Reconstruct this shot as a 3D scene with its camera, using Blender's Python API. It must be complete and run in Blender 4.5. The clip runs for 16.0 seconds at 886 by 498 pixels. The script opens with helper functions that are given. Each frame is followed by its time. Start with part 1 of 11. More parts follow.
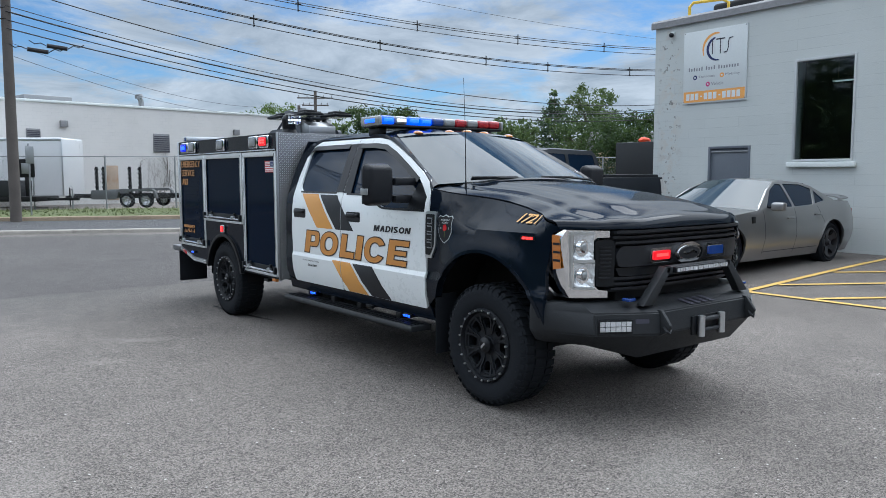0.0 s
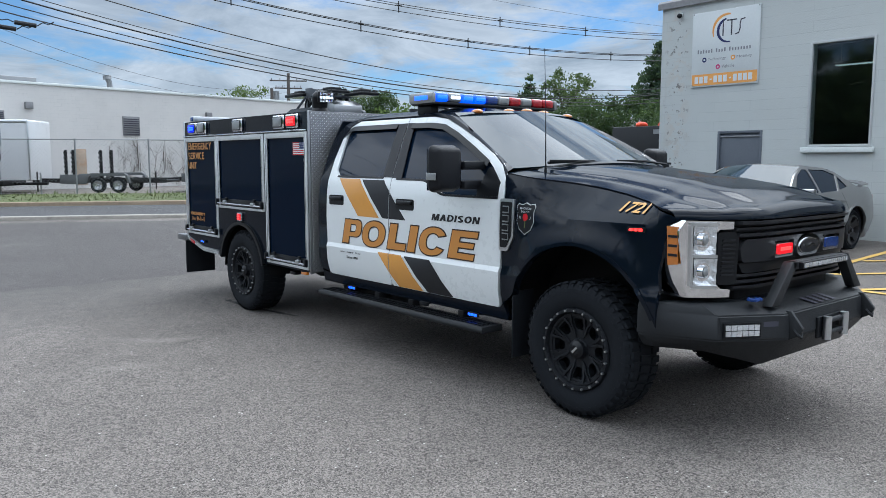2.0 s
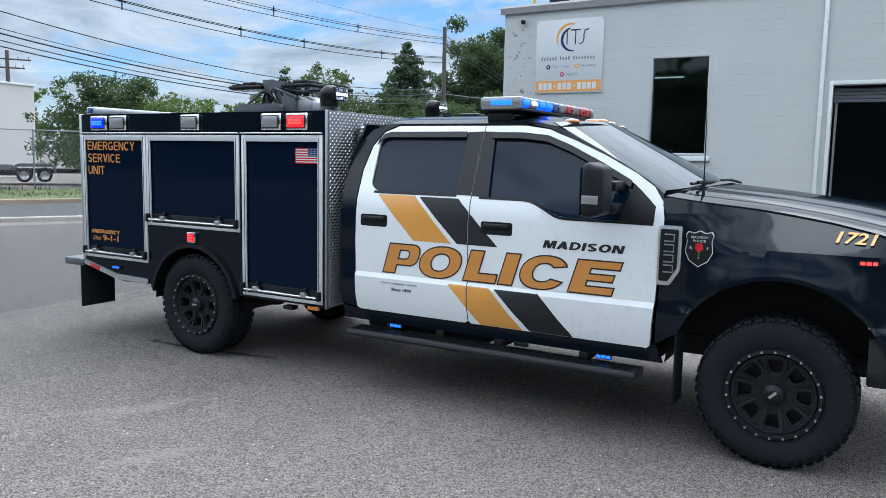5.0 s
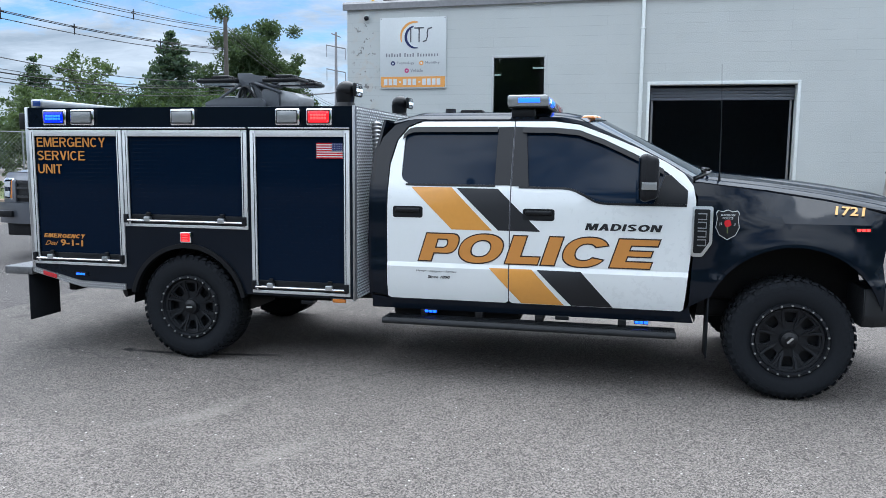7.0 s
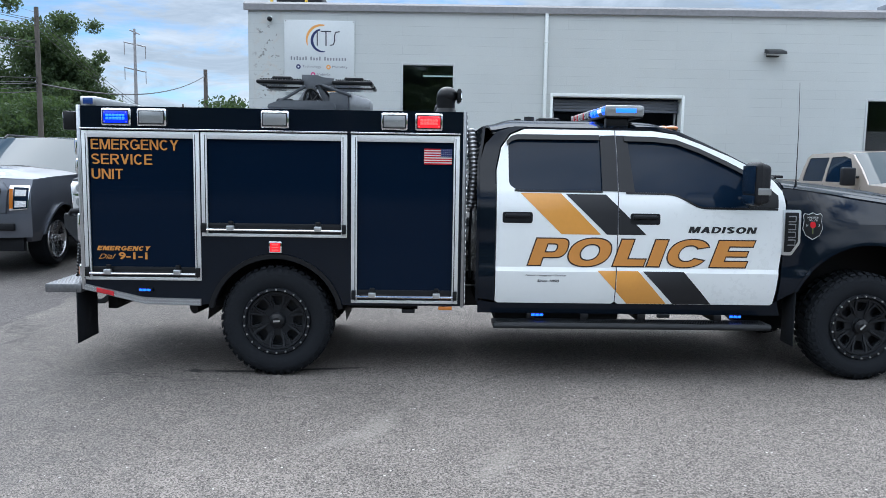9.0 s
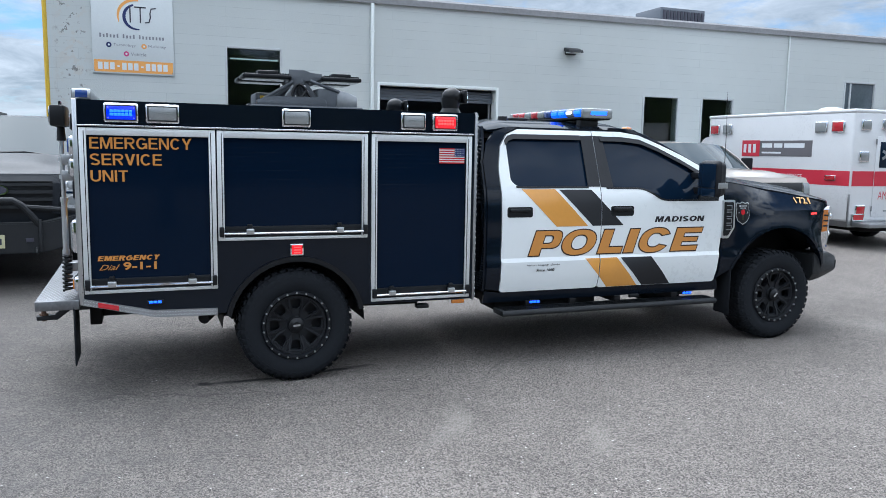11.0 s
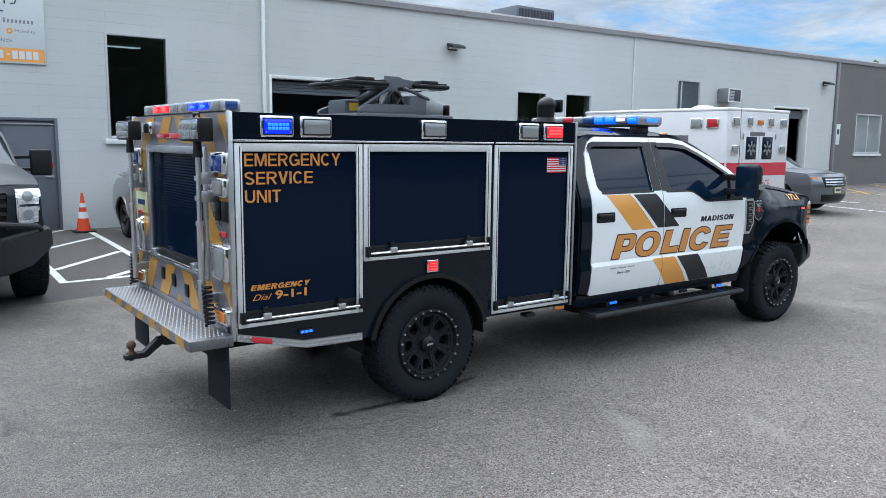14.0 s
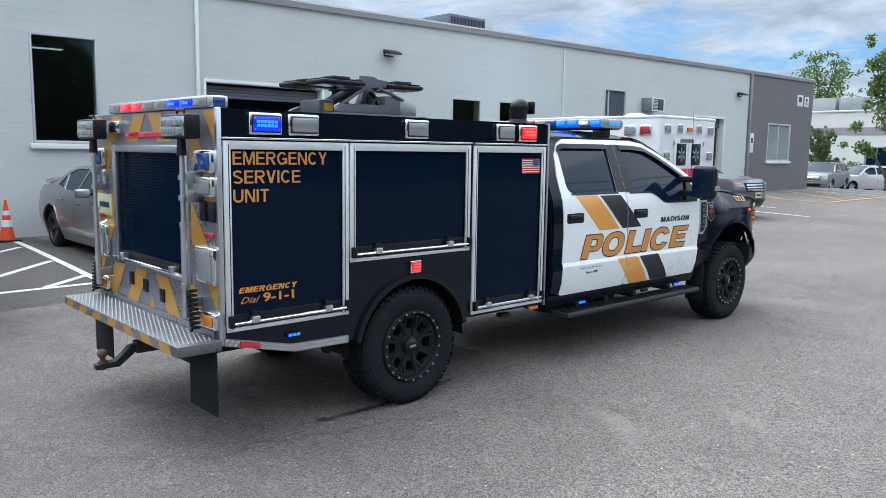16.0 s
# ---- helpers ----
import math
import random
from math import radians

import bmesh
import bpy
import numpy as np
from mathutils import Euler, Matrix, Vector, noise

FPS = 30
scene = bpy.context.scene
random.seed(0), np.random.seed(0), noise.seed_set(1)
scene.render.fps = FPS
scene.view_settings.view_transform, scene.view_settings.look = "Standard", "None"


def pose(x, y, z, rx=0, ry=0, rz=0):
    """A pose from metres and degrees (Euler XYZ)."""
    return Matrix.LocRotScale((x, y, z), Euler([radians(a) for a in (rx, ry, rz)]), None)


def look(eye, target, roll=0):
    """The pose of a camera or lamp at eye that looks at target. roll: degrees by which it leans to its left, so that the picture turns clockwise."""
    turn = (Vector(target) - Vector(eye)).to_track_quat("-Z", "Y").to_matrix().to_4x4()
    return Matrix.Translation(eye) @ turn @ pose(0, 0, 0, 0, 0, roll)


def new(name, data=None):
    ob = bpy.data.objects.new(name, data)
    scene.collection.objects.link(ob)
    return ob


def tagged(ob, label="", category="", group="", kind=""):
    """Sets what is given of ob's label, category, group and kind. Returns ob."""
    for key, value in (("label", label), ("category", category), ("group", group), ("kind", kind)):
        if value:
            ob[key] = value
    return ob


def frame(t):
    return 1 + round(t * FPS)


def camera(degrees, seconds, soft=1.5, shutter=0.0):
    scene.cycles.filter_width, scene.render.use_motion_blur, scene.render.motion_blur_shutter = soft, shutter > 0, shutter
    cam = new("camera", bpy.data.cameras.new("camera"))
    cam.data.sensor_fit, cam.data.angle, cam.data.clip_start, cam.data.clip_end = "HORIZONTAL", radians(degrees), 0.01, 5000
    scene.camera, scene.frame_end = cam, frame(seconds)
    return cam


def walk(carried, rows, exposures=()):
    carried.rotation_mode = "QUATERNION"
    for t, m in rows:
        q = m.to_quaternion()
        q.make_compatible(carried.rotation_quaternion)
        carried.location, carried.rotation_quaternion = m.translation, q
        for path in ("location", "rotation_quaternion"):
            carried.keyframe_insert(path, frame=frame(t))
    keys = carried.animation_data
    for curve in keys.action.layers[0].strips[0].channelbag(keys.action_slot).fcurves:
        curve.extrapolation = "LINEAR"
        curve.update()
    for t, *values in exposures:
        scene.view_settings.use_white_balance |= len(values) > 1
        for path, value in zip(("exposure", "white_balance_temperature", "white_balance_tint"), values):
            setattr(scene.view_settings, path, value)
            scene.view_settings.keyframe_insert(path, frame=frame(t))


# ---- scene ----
cam = camera(59.4, 16.0, soft=0.8)
METRES, EYE, TILT, LEAN, TURN = 13.28, 1.60, 0.0, 0.0, -37.7
ROWS = [
    (0.0, 0.0, 0.0, 0.0, -0.02, -5.4, 0.17),
    (0.5, -0.0012, 0.0001, -0.0001, -0.01, -5.57, -0.23),
    (1.0, -0.0104, 0.0078, -0.0017, -0.81, -5.94, -0.71),
    (1.5, -0.029, 0.0283, -0.0013, -1.39, -6.31, -0.23),
    (2.0, -0.0552, 0.0487, -0.0011, -2.43, -6.48, -0.01),
    (2.5, -0.078, 0.0725, -0.0005, -4.42, -6.27, 0.08),
    (3.0, -0.0991, 0.1027, 0.001, -6.31, -6.1, -0.6),
    (3.5, -0.128, 0.128, 0.0026, -8.66, -6.0, -0.67),
    (4.0, -0.163, 0.1505, 0.0009, -10.29, -5.82, -1.16),
    (4.5, -0.1936, 0.1598, 0.0035, -15.67, -5.23, -1.71),
    (5.0, -0.2269, 0.159, 0.0074, -22.06, -6.66, -1.12),
    (7.5, -0.399, 0.2371, 0.0041, -43.33, -6.43, -0.69),
    (8.0, -0.4289, 0.2669, 0.0035, -47.16, -6.33, -0.93),
    (8.5, -0.4603, 0.2991, 0.0038, -50.1, -6.1, -0.86),
    (9.0, -0.4876, 0.3333, 0.0031, -53.73, -6.23, -0.9),
    (11.5, -0.5881, 0.5044, 0.0118, -76.04, -7.18, -0.43),
    (12.0, -0.5996, 0.54, 0.012, -77.57, -7.15, 0.27),
    (12.5, -0.6048, 0.5736, 0.0128, -79.64, -7.65, 0.16),
    (13.0, -0.5982, 0.6055, 0.0145, -82.15, -6.84, -0.23),
    (13.5, -0.5983, 0.6305, 0.0211, -85.58, -6.96, -0.42),
    (14.0, -0.5975, 0.6547, 0.0209, -88.72, -7.95, -0.66),
    (14.5, -0.5925, 0.6744, 0.0162, -91.02, -7.62, -0.62),
    (15.0, -0.5945, 0.6874, 0.0161, -93.07, -7.19, -0.26),
    (15.5, -0.5953, 0.6879, 0.0158, -94.11, -7.1, -0.73),
    (16.0, -0.5949, 0.6875, 0.0158, -94.59, -7.23, -0.78),
]
walk(cam, [(t, pose(0, 0, EYE, TILT, LEAN, TURN) @ pose(METRES * x, METRES * y, METRES * z, 90 + pitch, roll, yaw)) for t, x, y, z, yaw, pitch, roll in ROWS],
     exposures=[(0.0, 0.22, 5740, 7), (2.0, 0.26, 5730, 7), (4.0, 0.40, 5690, 7), (7.5, 0.58, 5700, 8), (11.5, 0.51, 5690, 8), (16.0, 0.54, 5780, 8)])

# ---- world, sun ----
SUN_EL, SUN_AZ = 62.0, 78.0      # degrees; azimuth from +y towards +x
world = bpy.data.worlds.new("sky")
scene.world = world
world.use_nodes = True
wn, wl = world.node_tree.nodes, world.node_tree.links
wn.clear()
w_out, w_bg = wn.new("ShaderNodeOutputWorld"), wn.new("ShaderNodeBackground")
sky = wn.new("ShaderNodeTexSky")
sky.sky_type, sky.sun_disc = "NISHITA", False
sky.sun_elevation, sky.sun_rotation = radians(SUN_EL), radians(SUN_AZ)
sky.air_density, sky.dust_density, sky.ozone_density = 1.0, 0.3, 2.0
w_tc = wn.new("ShaderNodeTexCoord")
w_sep = wn.new("ShaderNodeSeparateXYZ")
wl.new(w_tc.outputs["Generated"], w_sep.inputs[0])


def wmath(op, a, b=None, clamp=False):
    n = wn.new("ShaderNodeMath")
    n.operation, n.use_clamp = op, clamp
    for i, v in enumerate((a, b)):
        if v is None:
            continue
        if isinstance(v, (int, float)):
            n.inputs[i].default_value = v
        else:
            wl.new(v, n.inputs[i])
    return n.outputs[0]


w_up = wmath("ADD", wmath("MAXIMUM", w_sep.outputs[2], 0.0), 0.16)
w_cmb = wn.new("ShaderNodeCombineXYZ")
wl.new(wmath("DIVIDE", w_sep.outputs[0], w_up), w_cmb.inputs[0])
wl.new(wmath("DIVIDE", w_sep.outputs[1], w_up), w_cmb.inputs[1])


def wnoise(scale, detail, rough, dist, off):
    mp = wn.new("ShaderNodeMapping")
    mp.inputs["Location"].default_value = off
    wl.new(w_cmb.outputs[0], mp.inputs[0])
    n = wn.new("ShaderNodeTexNoise")
    n.inputs["Scale"].default_value, n.inputs["Detail"].default_value = scale, detail
    n.inputs["Roughness"].default_value, n.inputs["Distortion"].default_value = rough, dist
    wl.new(mp.outputs[0], n.inputs["Vector"])
    return n.outputs["Fac"]


# broken cloud: banks with ragged edges, thinner between
w_big = wnoise(0.75, 8, 0.62, 0.35, (3.1, 1.7, 0.0))
w_rag = wnoise(2.3, 9, 0.66, 0.5, (1.3, 5.2, 0.0))
w_cover = wmath("ADD", wmath("MULTIPLY", w_big, 0.66), wmath("MULTIPLY", w_rag, 0.34))
w_ramp = wn.new("ShaderNodeValToRGB")
w_ramp.color_ramp.elements[0].position, w_ramp.color_ramp.elements[1].position = 0.395, 0.50
wl.new(w_cover, w_ramp.inputs[0])
w_shade = wn.new("ShaderNodeValToRGB")
w_shade.color_ramp.elements[0].position, w_shade.color_ramp.elements[1].position = 0.34, 0.62
w_shade.color_ramp.elements[0].color = (5.6, 6.0, 6.3, 1)
w_shade.color_ramp.elements[1].color = (10.0, 10.1, 10.1, 1)
wl.new(wnoise(1.9, 8, 0.64, 0.6, (7.0, 2.0, 0.0)), w_shade.inputs[0])
w_mix = wn.new("ShaderNodeMix")
w_mix.data_type = "RGBA"
wl.new(wmath("MULTIPLY", w_ramp.outputs[0], 0.93), w_mix.inputs[0])
w_blue = wn.new("ShaderNodeMix")
w_blue.data_type, w_blue.blend_type = "RGBA", "MULTIPLY"
w_blue.inputs[0].default_value = 1.0
w_blue.inputs[7].default_value = (0.52, 0.66, 0.79, 1)
wl.new(sky.outputs[0], w_blue.inputs[6])
wl.new(w_blue.outputs[2], w_mix.inputs[6])
w_high = wn.new("ShaderNodeMix")      # an overcast sky is brightest overhead
w_high.data_type, w_high.blend_type = "RGBA", "MULTIPLY"
w_high.inputs[0].default_value = 1.0
wl.new(w_shade.outputs[0], w_high.inputs[6])
w_rise = wn.new("ShaderNodeMapRange")
w_rise.interpolation_type = "SMOOTHSTEP"
w_rise.inputs["From Min"].default_value, w_rise.inputs["From Max"].default_value = 0.17, 0.46
wl.new(w_sep.outputs[2], w_rise.inputs[0])
w_tone = wn.new("ShaderNodeMix")
w_tone.data_type = "RGBA"
w_tone.inputs[6].default_value, w_tone.inputs[7].default_value = (0.48, 0.50, 0.525, 1), (1.96, 1.92, 1.88, 1)
wl.new(w_rise.outputs[0], w_tone.inputs[0])
wl.new(w_tone.outputs[2], w_high.inputs[7])
wl.new(w_high.outputs[2], w_mix.inputs[7])
wl.new(w_mix.outputs[2], w_bg.inputs[0])
w_bg.inputs[1].default_value = 0.114
wl.new(w_bg.outputs[0], w_out.inputs[0])

sun = new("sun", bpy.data.lights.new("sun", "SUN"))
sun.data.energy, sun.data.angle, sun.data.color = 2.1, radians(54), (1.0, 0.96, 0.90)
_el, _az = radians(SUN_EL), radians(SUN_AZ)
sun.matrix_basis = look((math.sin(_az) * math.cos(_el) * 60, math.cos(_az) * math.cos(_el) * 60, math.sin(_el) * 60), (0, 0, 0))


# ---- mesh tools ----
def orient(bm):
    bmesh.ops.recalc_face_normals(bm, faces=bm.faces[:])


def root(name, label, category, m=None, group="", kind=""):
    """An empty at a thing's base that carries its parts."""
    ob = new(name, None)
    ob.empty_display_size = 0.2
    ob.matrix_basis = m if m is not None else Matrix.Identity(4)
    return tagged(ob, label, category, group, kind)


def mesh_of(name, bm, mat, smooth=35):
    bm.normal_update()
    if smooth:
        lim = radians(smooth)
        for f in bm.faces:
            f.smooth = True
        for e in bm.edges:
            e.smooth = not (len(e.link_faces) != 2 or e.calc_face_angle(0.0) > lim)
    me = bpy.data.meshes.new(name)
    bm.to_mesh(me)
    bm.free()
    me.materials.append(mat)
    return me


def part(name, bm, mat, parent, label="", smooth=35):
    """One mesh under a thing or a part, in the thing's own frame."""
    ob = new(name, mesh_of(name, bm, mat, smooth))
    ob.parent = parent
    if label:
        ob["label"] = label
    if name in ("tread_studs", "plate_pattern", "stars", "cooling_fins"):
        ob["kind"] = "stuff"
    return ob


def solid(name, bm, mat, label, category, kind="", group="", smooth=35):
    """A top-level thing of one mesh, with its origin at its base."""
    cs = [v.co for v in bm.verts]
    c = Vector(((min(v.x for v in cs) + max(v.x for v in cs)) / 2, (min(v.y for v in cs) + max(v.y for v in cs)) / 2, min(v.z for v in cs)))
    bmesh.ops.translate(bm, vec=-c, verts=bm.verts[:])
    ob = new(name, mesh_of(name, bm, mat, smooth))
    ob.location = c
    return tagged(ob, label, category, group, kind)


def B():
    return bmesh.new()


def box(bm, x0, x1, y0, y1, z0, z1, bev=0.0, seg=2):
    x0, x1, y0, y1, z0, z1 = min(x0, x1), max(x0, x1), min(y0, y1), max(y0, y1), min(z0, z1), max(z0, z1)
    v = [bm.verts.new((x, y, z)) for x in (x0, x1) for y in (y0, y1) for z in (z0, z1)]
    fs = [bm.faces.new([v[i] for i in q]) for q in ((0, 1, 3, 2), (4, 6, 7, 5), (0, 4, 5, 1), (2, 3, 7, 6), (0, 2, 6, 4), (1, 5, 7, 3))]
    if bev:
        es = list({e for f in fs for e in f.edges})
        bmesh.ops.bevel(bm, geom=es, offset=bev, segments=seg, affect="EDGES", profile=0.5)
    return bm


def frame_of(d):
    d = Vector(d).normalized()
    a = Vector((0, 0, 1)) if abs(d.z) < 0.95 else Vector((1, 0, 0))
    s = d.cross(a).normalized()
    return s, s.cross(d)


def cyl(bm, p0, p1, r0, r1=None, n=16, caps=True):
    p0, p1 = Vector(p0), Vector(p1)
    r1 = r0 if r1 is None else r1
    s, t = frame_of(p1 - p0)
    rings = []
    for p, r in ((p0, r0), (p1, r1)):
        rings.append([bm.verts.new(p + (s * math.cos(2 * math.pi * i / n) + t * math.sin(2 * math.pi * i / n)) * r) for i in range(n)])
    for i in range(n):
        bm.faces.new((rings[0][i], rings[0][(i + 1) % n], rings[1][(i + 1) % n], rings[1][i]))
    if caps:
        bm.faces.new(rings[0][::-1])
        bm.faces.new(rings[1])
    return bm


def tube(bm, pts, r, n=8, closed=False):
    """A swept round bar through pts. r: a number, or one per point."""
    pts = [Vector(p) for p in pts]
    m = len(pts)
    rings = []
    up = None
    for i, p in enumerate(pts):
        a = pts[(i - 1) % m] if closed or i else p
        b = pts[(i + 1) % m] if closed or i < m - 1 else p
        d = (b - a).normalized()
        if up is None:
            s, up = frame_of(d)
        s = d.cross(up).normalized()
        up = s.cross(d).normalized()
        rr = r[i] if isinstance(r, (list, tuple)) else r
        rings.append([bm.verts.new(p + (s * math.cos(2 * math.pi * k / n) + up * math.sin(2 * math.pi * k / n)) * rr) for k in range(n)])
    for i in range(m if closed else m - 1):
        a, b = rings[i], rings[(i + 1) % m]
        for k in range(n):
            bm.faces.new((a[k], a[(k + 1) % n], b[(k + 1) % n], b[k]))
    if not closed:
        bm.faces.new(rings[0][::-1])
        bm.faces.new(rings[-1])
    return bm


def lathe(bm, prof, n=32, o=(0, 0, 0), closed=False):
    """Revolves (radius, along y) pairs about the y axis through o."""
    o = Vector(o)
    rings = []
    for r, h in prof:
        rings.append([bm.verts.new(o + Vector((math.cos(2 * math.pi * i / n) * r, h, math.sin(2 * math.pi * i / n) * r))) for i in range(n)])
    m = len(rings)
    for i in range(m if closed else m - 1):
        a, b = rings[i], rings[(i + 1) % m]
        for k in range(n):
            bm.faces.new((a[k], b[k], b[(k + 1) % n], a[(k + 1) % n]))
    return bm


def prism(bm, poly, axis, a0, a1, bev=0.0, seg=2):
    """A 2D polygon drawn out along an axis. axis x: (y, z), y: (x, z), z: (x, y)."""
    def at(p, a):
        return {"x": (a, p[0], p[1]), "y": (p[0], a, p[1]), "z": (p[0], p[1], a)}[axis]
    lo, hi = [bm.verts.new(at(p, a0)) for p in poly], [bm.verts.new(at(p, a1)) for p in poly]
    n = len(poly)
    fs = [bm.faces.new(lo), bm.faces.new(hi[::-1])]
    fs += [bm.faces.new((lo[i], hi[i], hi[(i + 1) % n], lo[(i + 1) % n])) for i in range(n)]
    if bev:
        bmesh.ops.bevel(bm, geom=list({e for f in fs for e in f.edges}), offset=bev, segments=seg, affect="EDGES", profile=0.5)
    return bm


def thicken(bm, faces, shift):
    """Gives faces a back, shifted by a vector or by shift(vertex), and a rim."""
    vs = {v for f in faces for v in f.verts}
    fset = set(faces)
    es = [e for e in {e for f in faces for e in f.edges} if sum(f in fset for f in e.link_faces) == 1]
    twin = {v: bm.verts.new(v.co + (shift(v) if callable(shift) else Vector(shift))) for v in vs}
    for f in faces:
        bm.faces.new([twin[v] for v in reversed(f.verts)])
    for e in es:
        a, b = e.verts
        bm.faces.new((a, b, twin[b], twin[a]))


def sheet(bm, f, nu, nv, thick=0.0):
    """A grid surface f(u, v) for u, v in 0..1, with a thickness along its normals."""
    vs = [[bm.verts.new(f(i / nu, j / nv)) for j in range(nv + 1)] for i in range(nu + 1)]
    fs = [bm.faces.new((vs[i][j], vs[i + 1][j], vs[i + 1][j + 1], vs[i][j + 1])) for i in range(nu) for j in range(nv)]
    if thick:
        bm.normal_update()
        thicken(bm, fs, lambda v: -v.normal * thick)
    return bm


def rounded(poly, r, n=4):
    """A polygon with its corners rounded off. r: a number, or one per corner."""
    out = []
    m = len(poly)
    for i in range(m):
        p, a, b = Vector(poly[i]), Vector(poly[i - 1]), Vector(poly[(i + 1) % m])
        rr = r[i] if isinstance(r, (list, tuple)) else r
        da, db = a - p, b - p
        rr = min(rr, da.length * 0.48, db.length * 0.48)
        if rr <= 0:
            out.append(tuple(p))
            continue
        s, e = p + da.normalized() * rr, p + db.normalized() * rr
        for k in range(n + 1):
            t = k / n
            out.append(tuple(s * (1 - t) ** 2 + p * 2 * t * (1 - t) + e * t * t))
    return out


def flat(outer, holes=(), cuts_u=(), cuts_z=()):
    """A flat filled outline in the (u, z) plane, cut along the given lines."""
    bm = bmesh.new()
    es = []
    for loop in (outer, *holes):
        vs = [bm.verts.new((u, 0, z)) for u, z in loop]
        es += [bm.edges.new((vs[i], vs[(i + 1) % len(vs)])) for i in range(len(vs))]
    bmesh.ops.triangle_fill(bm, use_beauty=True, use_dissolve=False, edges=es)
    for lo, no in [((c, 0, 0), (1, 0, 0)) for c in cuts_u] + [((0, 0, c), (0, 0, 1)) for c in cuts_z]:
        bmesh.ops.bisect_plane(bm, geom=bm.verts[:] + bm.edges[:] + bm.faces[:], plane_co=lo, plane_no=no, dist=1e-5)
    return bm


def onto(bm, surf, lift=0.0, thick=0.0, sides=(1,)):
    """Lays a flat outline on a body side y = surf(u, z), for each side named, with a thickness inwards."""
    out = bmesh.new()
    for s in sides:
        mp = {v: out.verts.new((v.co.x, s * (surf(v.co.x, v.co.z) + lift + v.co.y), v.co.z)) for v in bm.verts}
        fs = []
        for f in bm.faces:
            g = out.faces.new([mp[v] for v in f.verts])
            g.normal_update()
            if g.normal.y * s < 0:
                g.normal_flip()
            fs.append(g)
        if thick:
            thicken(out, fs, (0, -s * thick, 0))
    bm.free()
    return out


def ribbon(path, w):
    """A closed 2D band of width w along an open path of (u, z)."""
    pts = [Vector(p) for p in path]
    a, b = [], []
    for i, p in enumerate(pts):
        d = (pts[min(i + 1, len(pts) - 1)] - pts[max(i - 1, 0)]).normalized()
        nrm = Vector((-d.y, d.x))
        a.append(tuple(p + nrm * w / 2))
        b.append(tuple(p - nrm * w / 2))
    return a + b[::-1]


def ramp(table, t):
    """Linear reading of a table of (t, value)."""
    if t <= table[0][0]:
        return table[0][1]
    for (a, va), (b, vb) in zip(table, table[1:]):
        if t <= b:
            return va + (vb - va) * (t - a) / (b - a)
    return table[-1][1]


def smooth01(t):
    t = max(0.0, min(1.0, t))
    return t * t * (3 - 2 * t)


def letters(text, height, width=None, fat=0.0, shear=0.0, space=1.0):
    """A bmesh of text in the (x, z) plane: starts at 0, stands on z = 0, of that cap height and total width."""
    cu = bpy.data.curves.new("writing", "FONT")
    cu.body, cu.size, cu.offset, cu.shear, cu.resolution_u, cu.space_character = text, 1.0, fat, shear, 3, space
    tmp = new("writing", cu)
    bpy.context.view_layer.update()
    me = bpy.data.meshes.new_from_object(tmp.evaluated_get(bpy.context.evaluated_depsgraph_get()))
    bm = bmesh.new()
    bm.from_mesh(me)
    bpy.data.objects.remove(tmp)
    bpy.data.meshes.remove(me)
    bmesh.ops.remove_doubles(bm, verts=bm.verts[:], dist=1e-5)
    xs, ys = [v.co.x for v in bm.verts], [v.co.y for v in bm.verts]
    x0, x1, y0, y1 = min(xs), max(xs), min(ys), max(ys)
    ky = height / (y1 - y0)
    kx = width / (x1 - x0) if width else ky
    for v in bm.verts:
        v.co = Vector(((v.co.x - x0) * kx, 0, (v.co.y - y0) * ky))
    return bm


def writing(text, u0, z0, height, width, surf, lift, sign=1, fat=0.0, shear=0.0, cuts_z=(), side=1, slope=0.0, space=1.0):
    """Text laid on a body side. It runs from u0 by sign along u; slope lifts it along its way."""
    bm = letters(text, height, width, fat, shear, space)
    for v in bm.verts:
        x = v.co.x
        v.co.x, v.co.z = u0 + sign * x, z0 + v.co.z + slope * x
    for c in cuts_z:
        bmesh.ops.bisect_plane(bm, geom=bm.verts[:] + bm.edges[:] + bm.faces[:], plane_co=(0, 0, c), plane_no=(0, 0, 1), dist=1e-5)
    return onto(bm, surf, lift, 0.0, (side,))


def inset(loop, d):
    """A closed 2D loop moved inwards by d (outwards where d is negative), for either sense of rotation."""
    m = len(loop)
    area = sum(loop[i][0] * loop[(i + 1) % m][1] - loop[(i + 1) % m][0] * loop[i][1] for i in range(m))
    sg = 1.0 if area > 0 else -1.0
    out = []
    for i in range(m):
        p, a, b = Vector(loop[i]), Vector(loop[i - 1]), Vector(loop[(i + 1) % m])
        e0, e1 = (p - a).normalized(), (b - p).normalized()
        n0, n1 = Vector((-e0.y, e0.x)) * sg, Vector((-e1.y, e1.x)) * sg
        k = max(0.35, 1 + n0.dot(n1))
        out.append(tuple(p + (n0 + n1) * d / k))
    return out


def oval(cx, cz, a, b, t0=0.0, t1=360.0, n=36, e=1.0):
    """Points of an oval arc; e below 1 squares it off."""
    pts = []
    for i in range(n):
        t = radians(t0 + (t1 - t0) * i / (n - (0 if abs(t1 - t0) == 360 else 1)))
        c, s_ = math.cos(t), math.sin(t)
        pts.append((cx + a * math.copysign(abs(c) ** e, c), cz + b * math.copysign(abs(s_) ** e, s_)))
    return pts


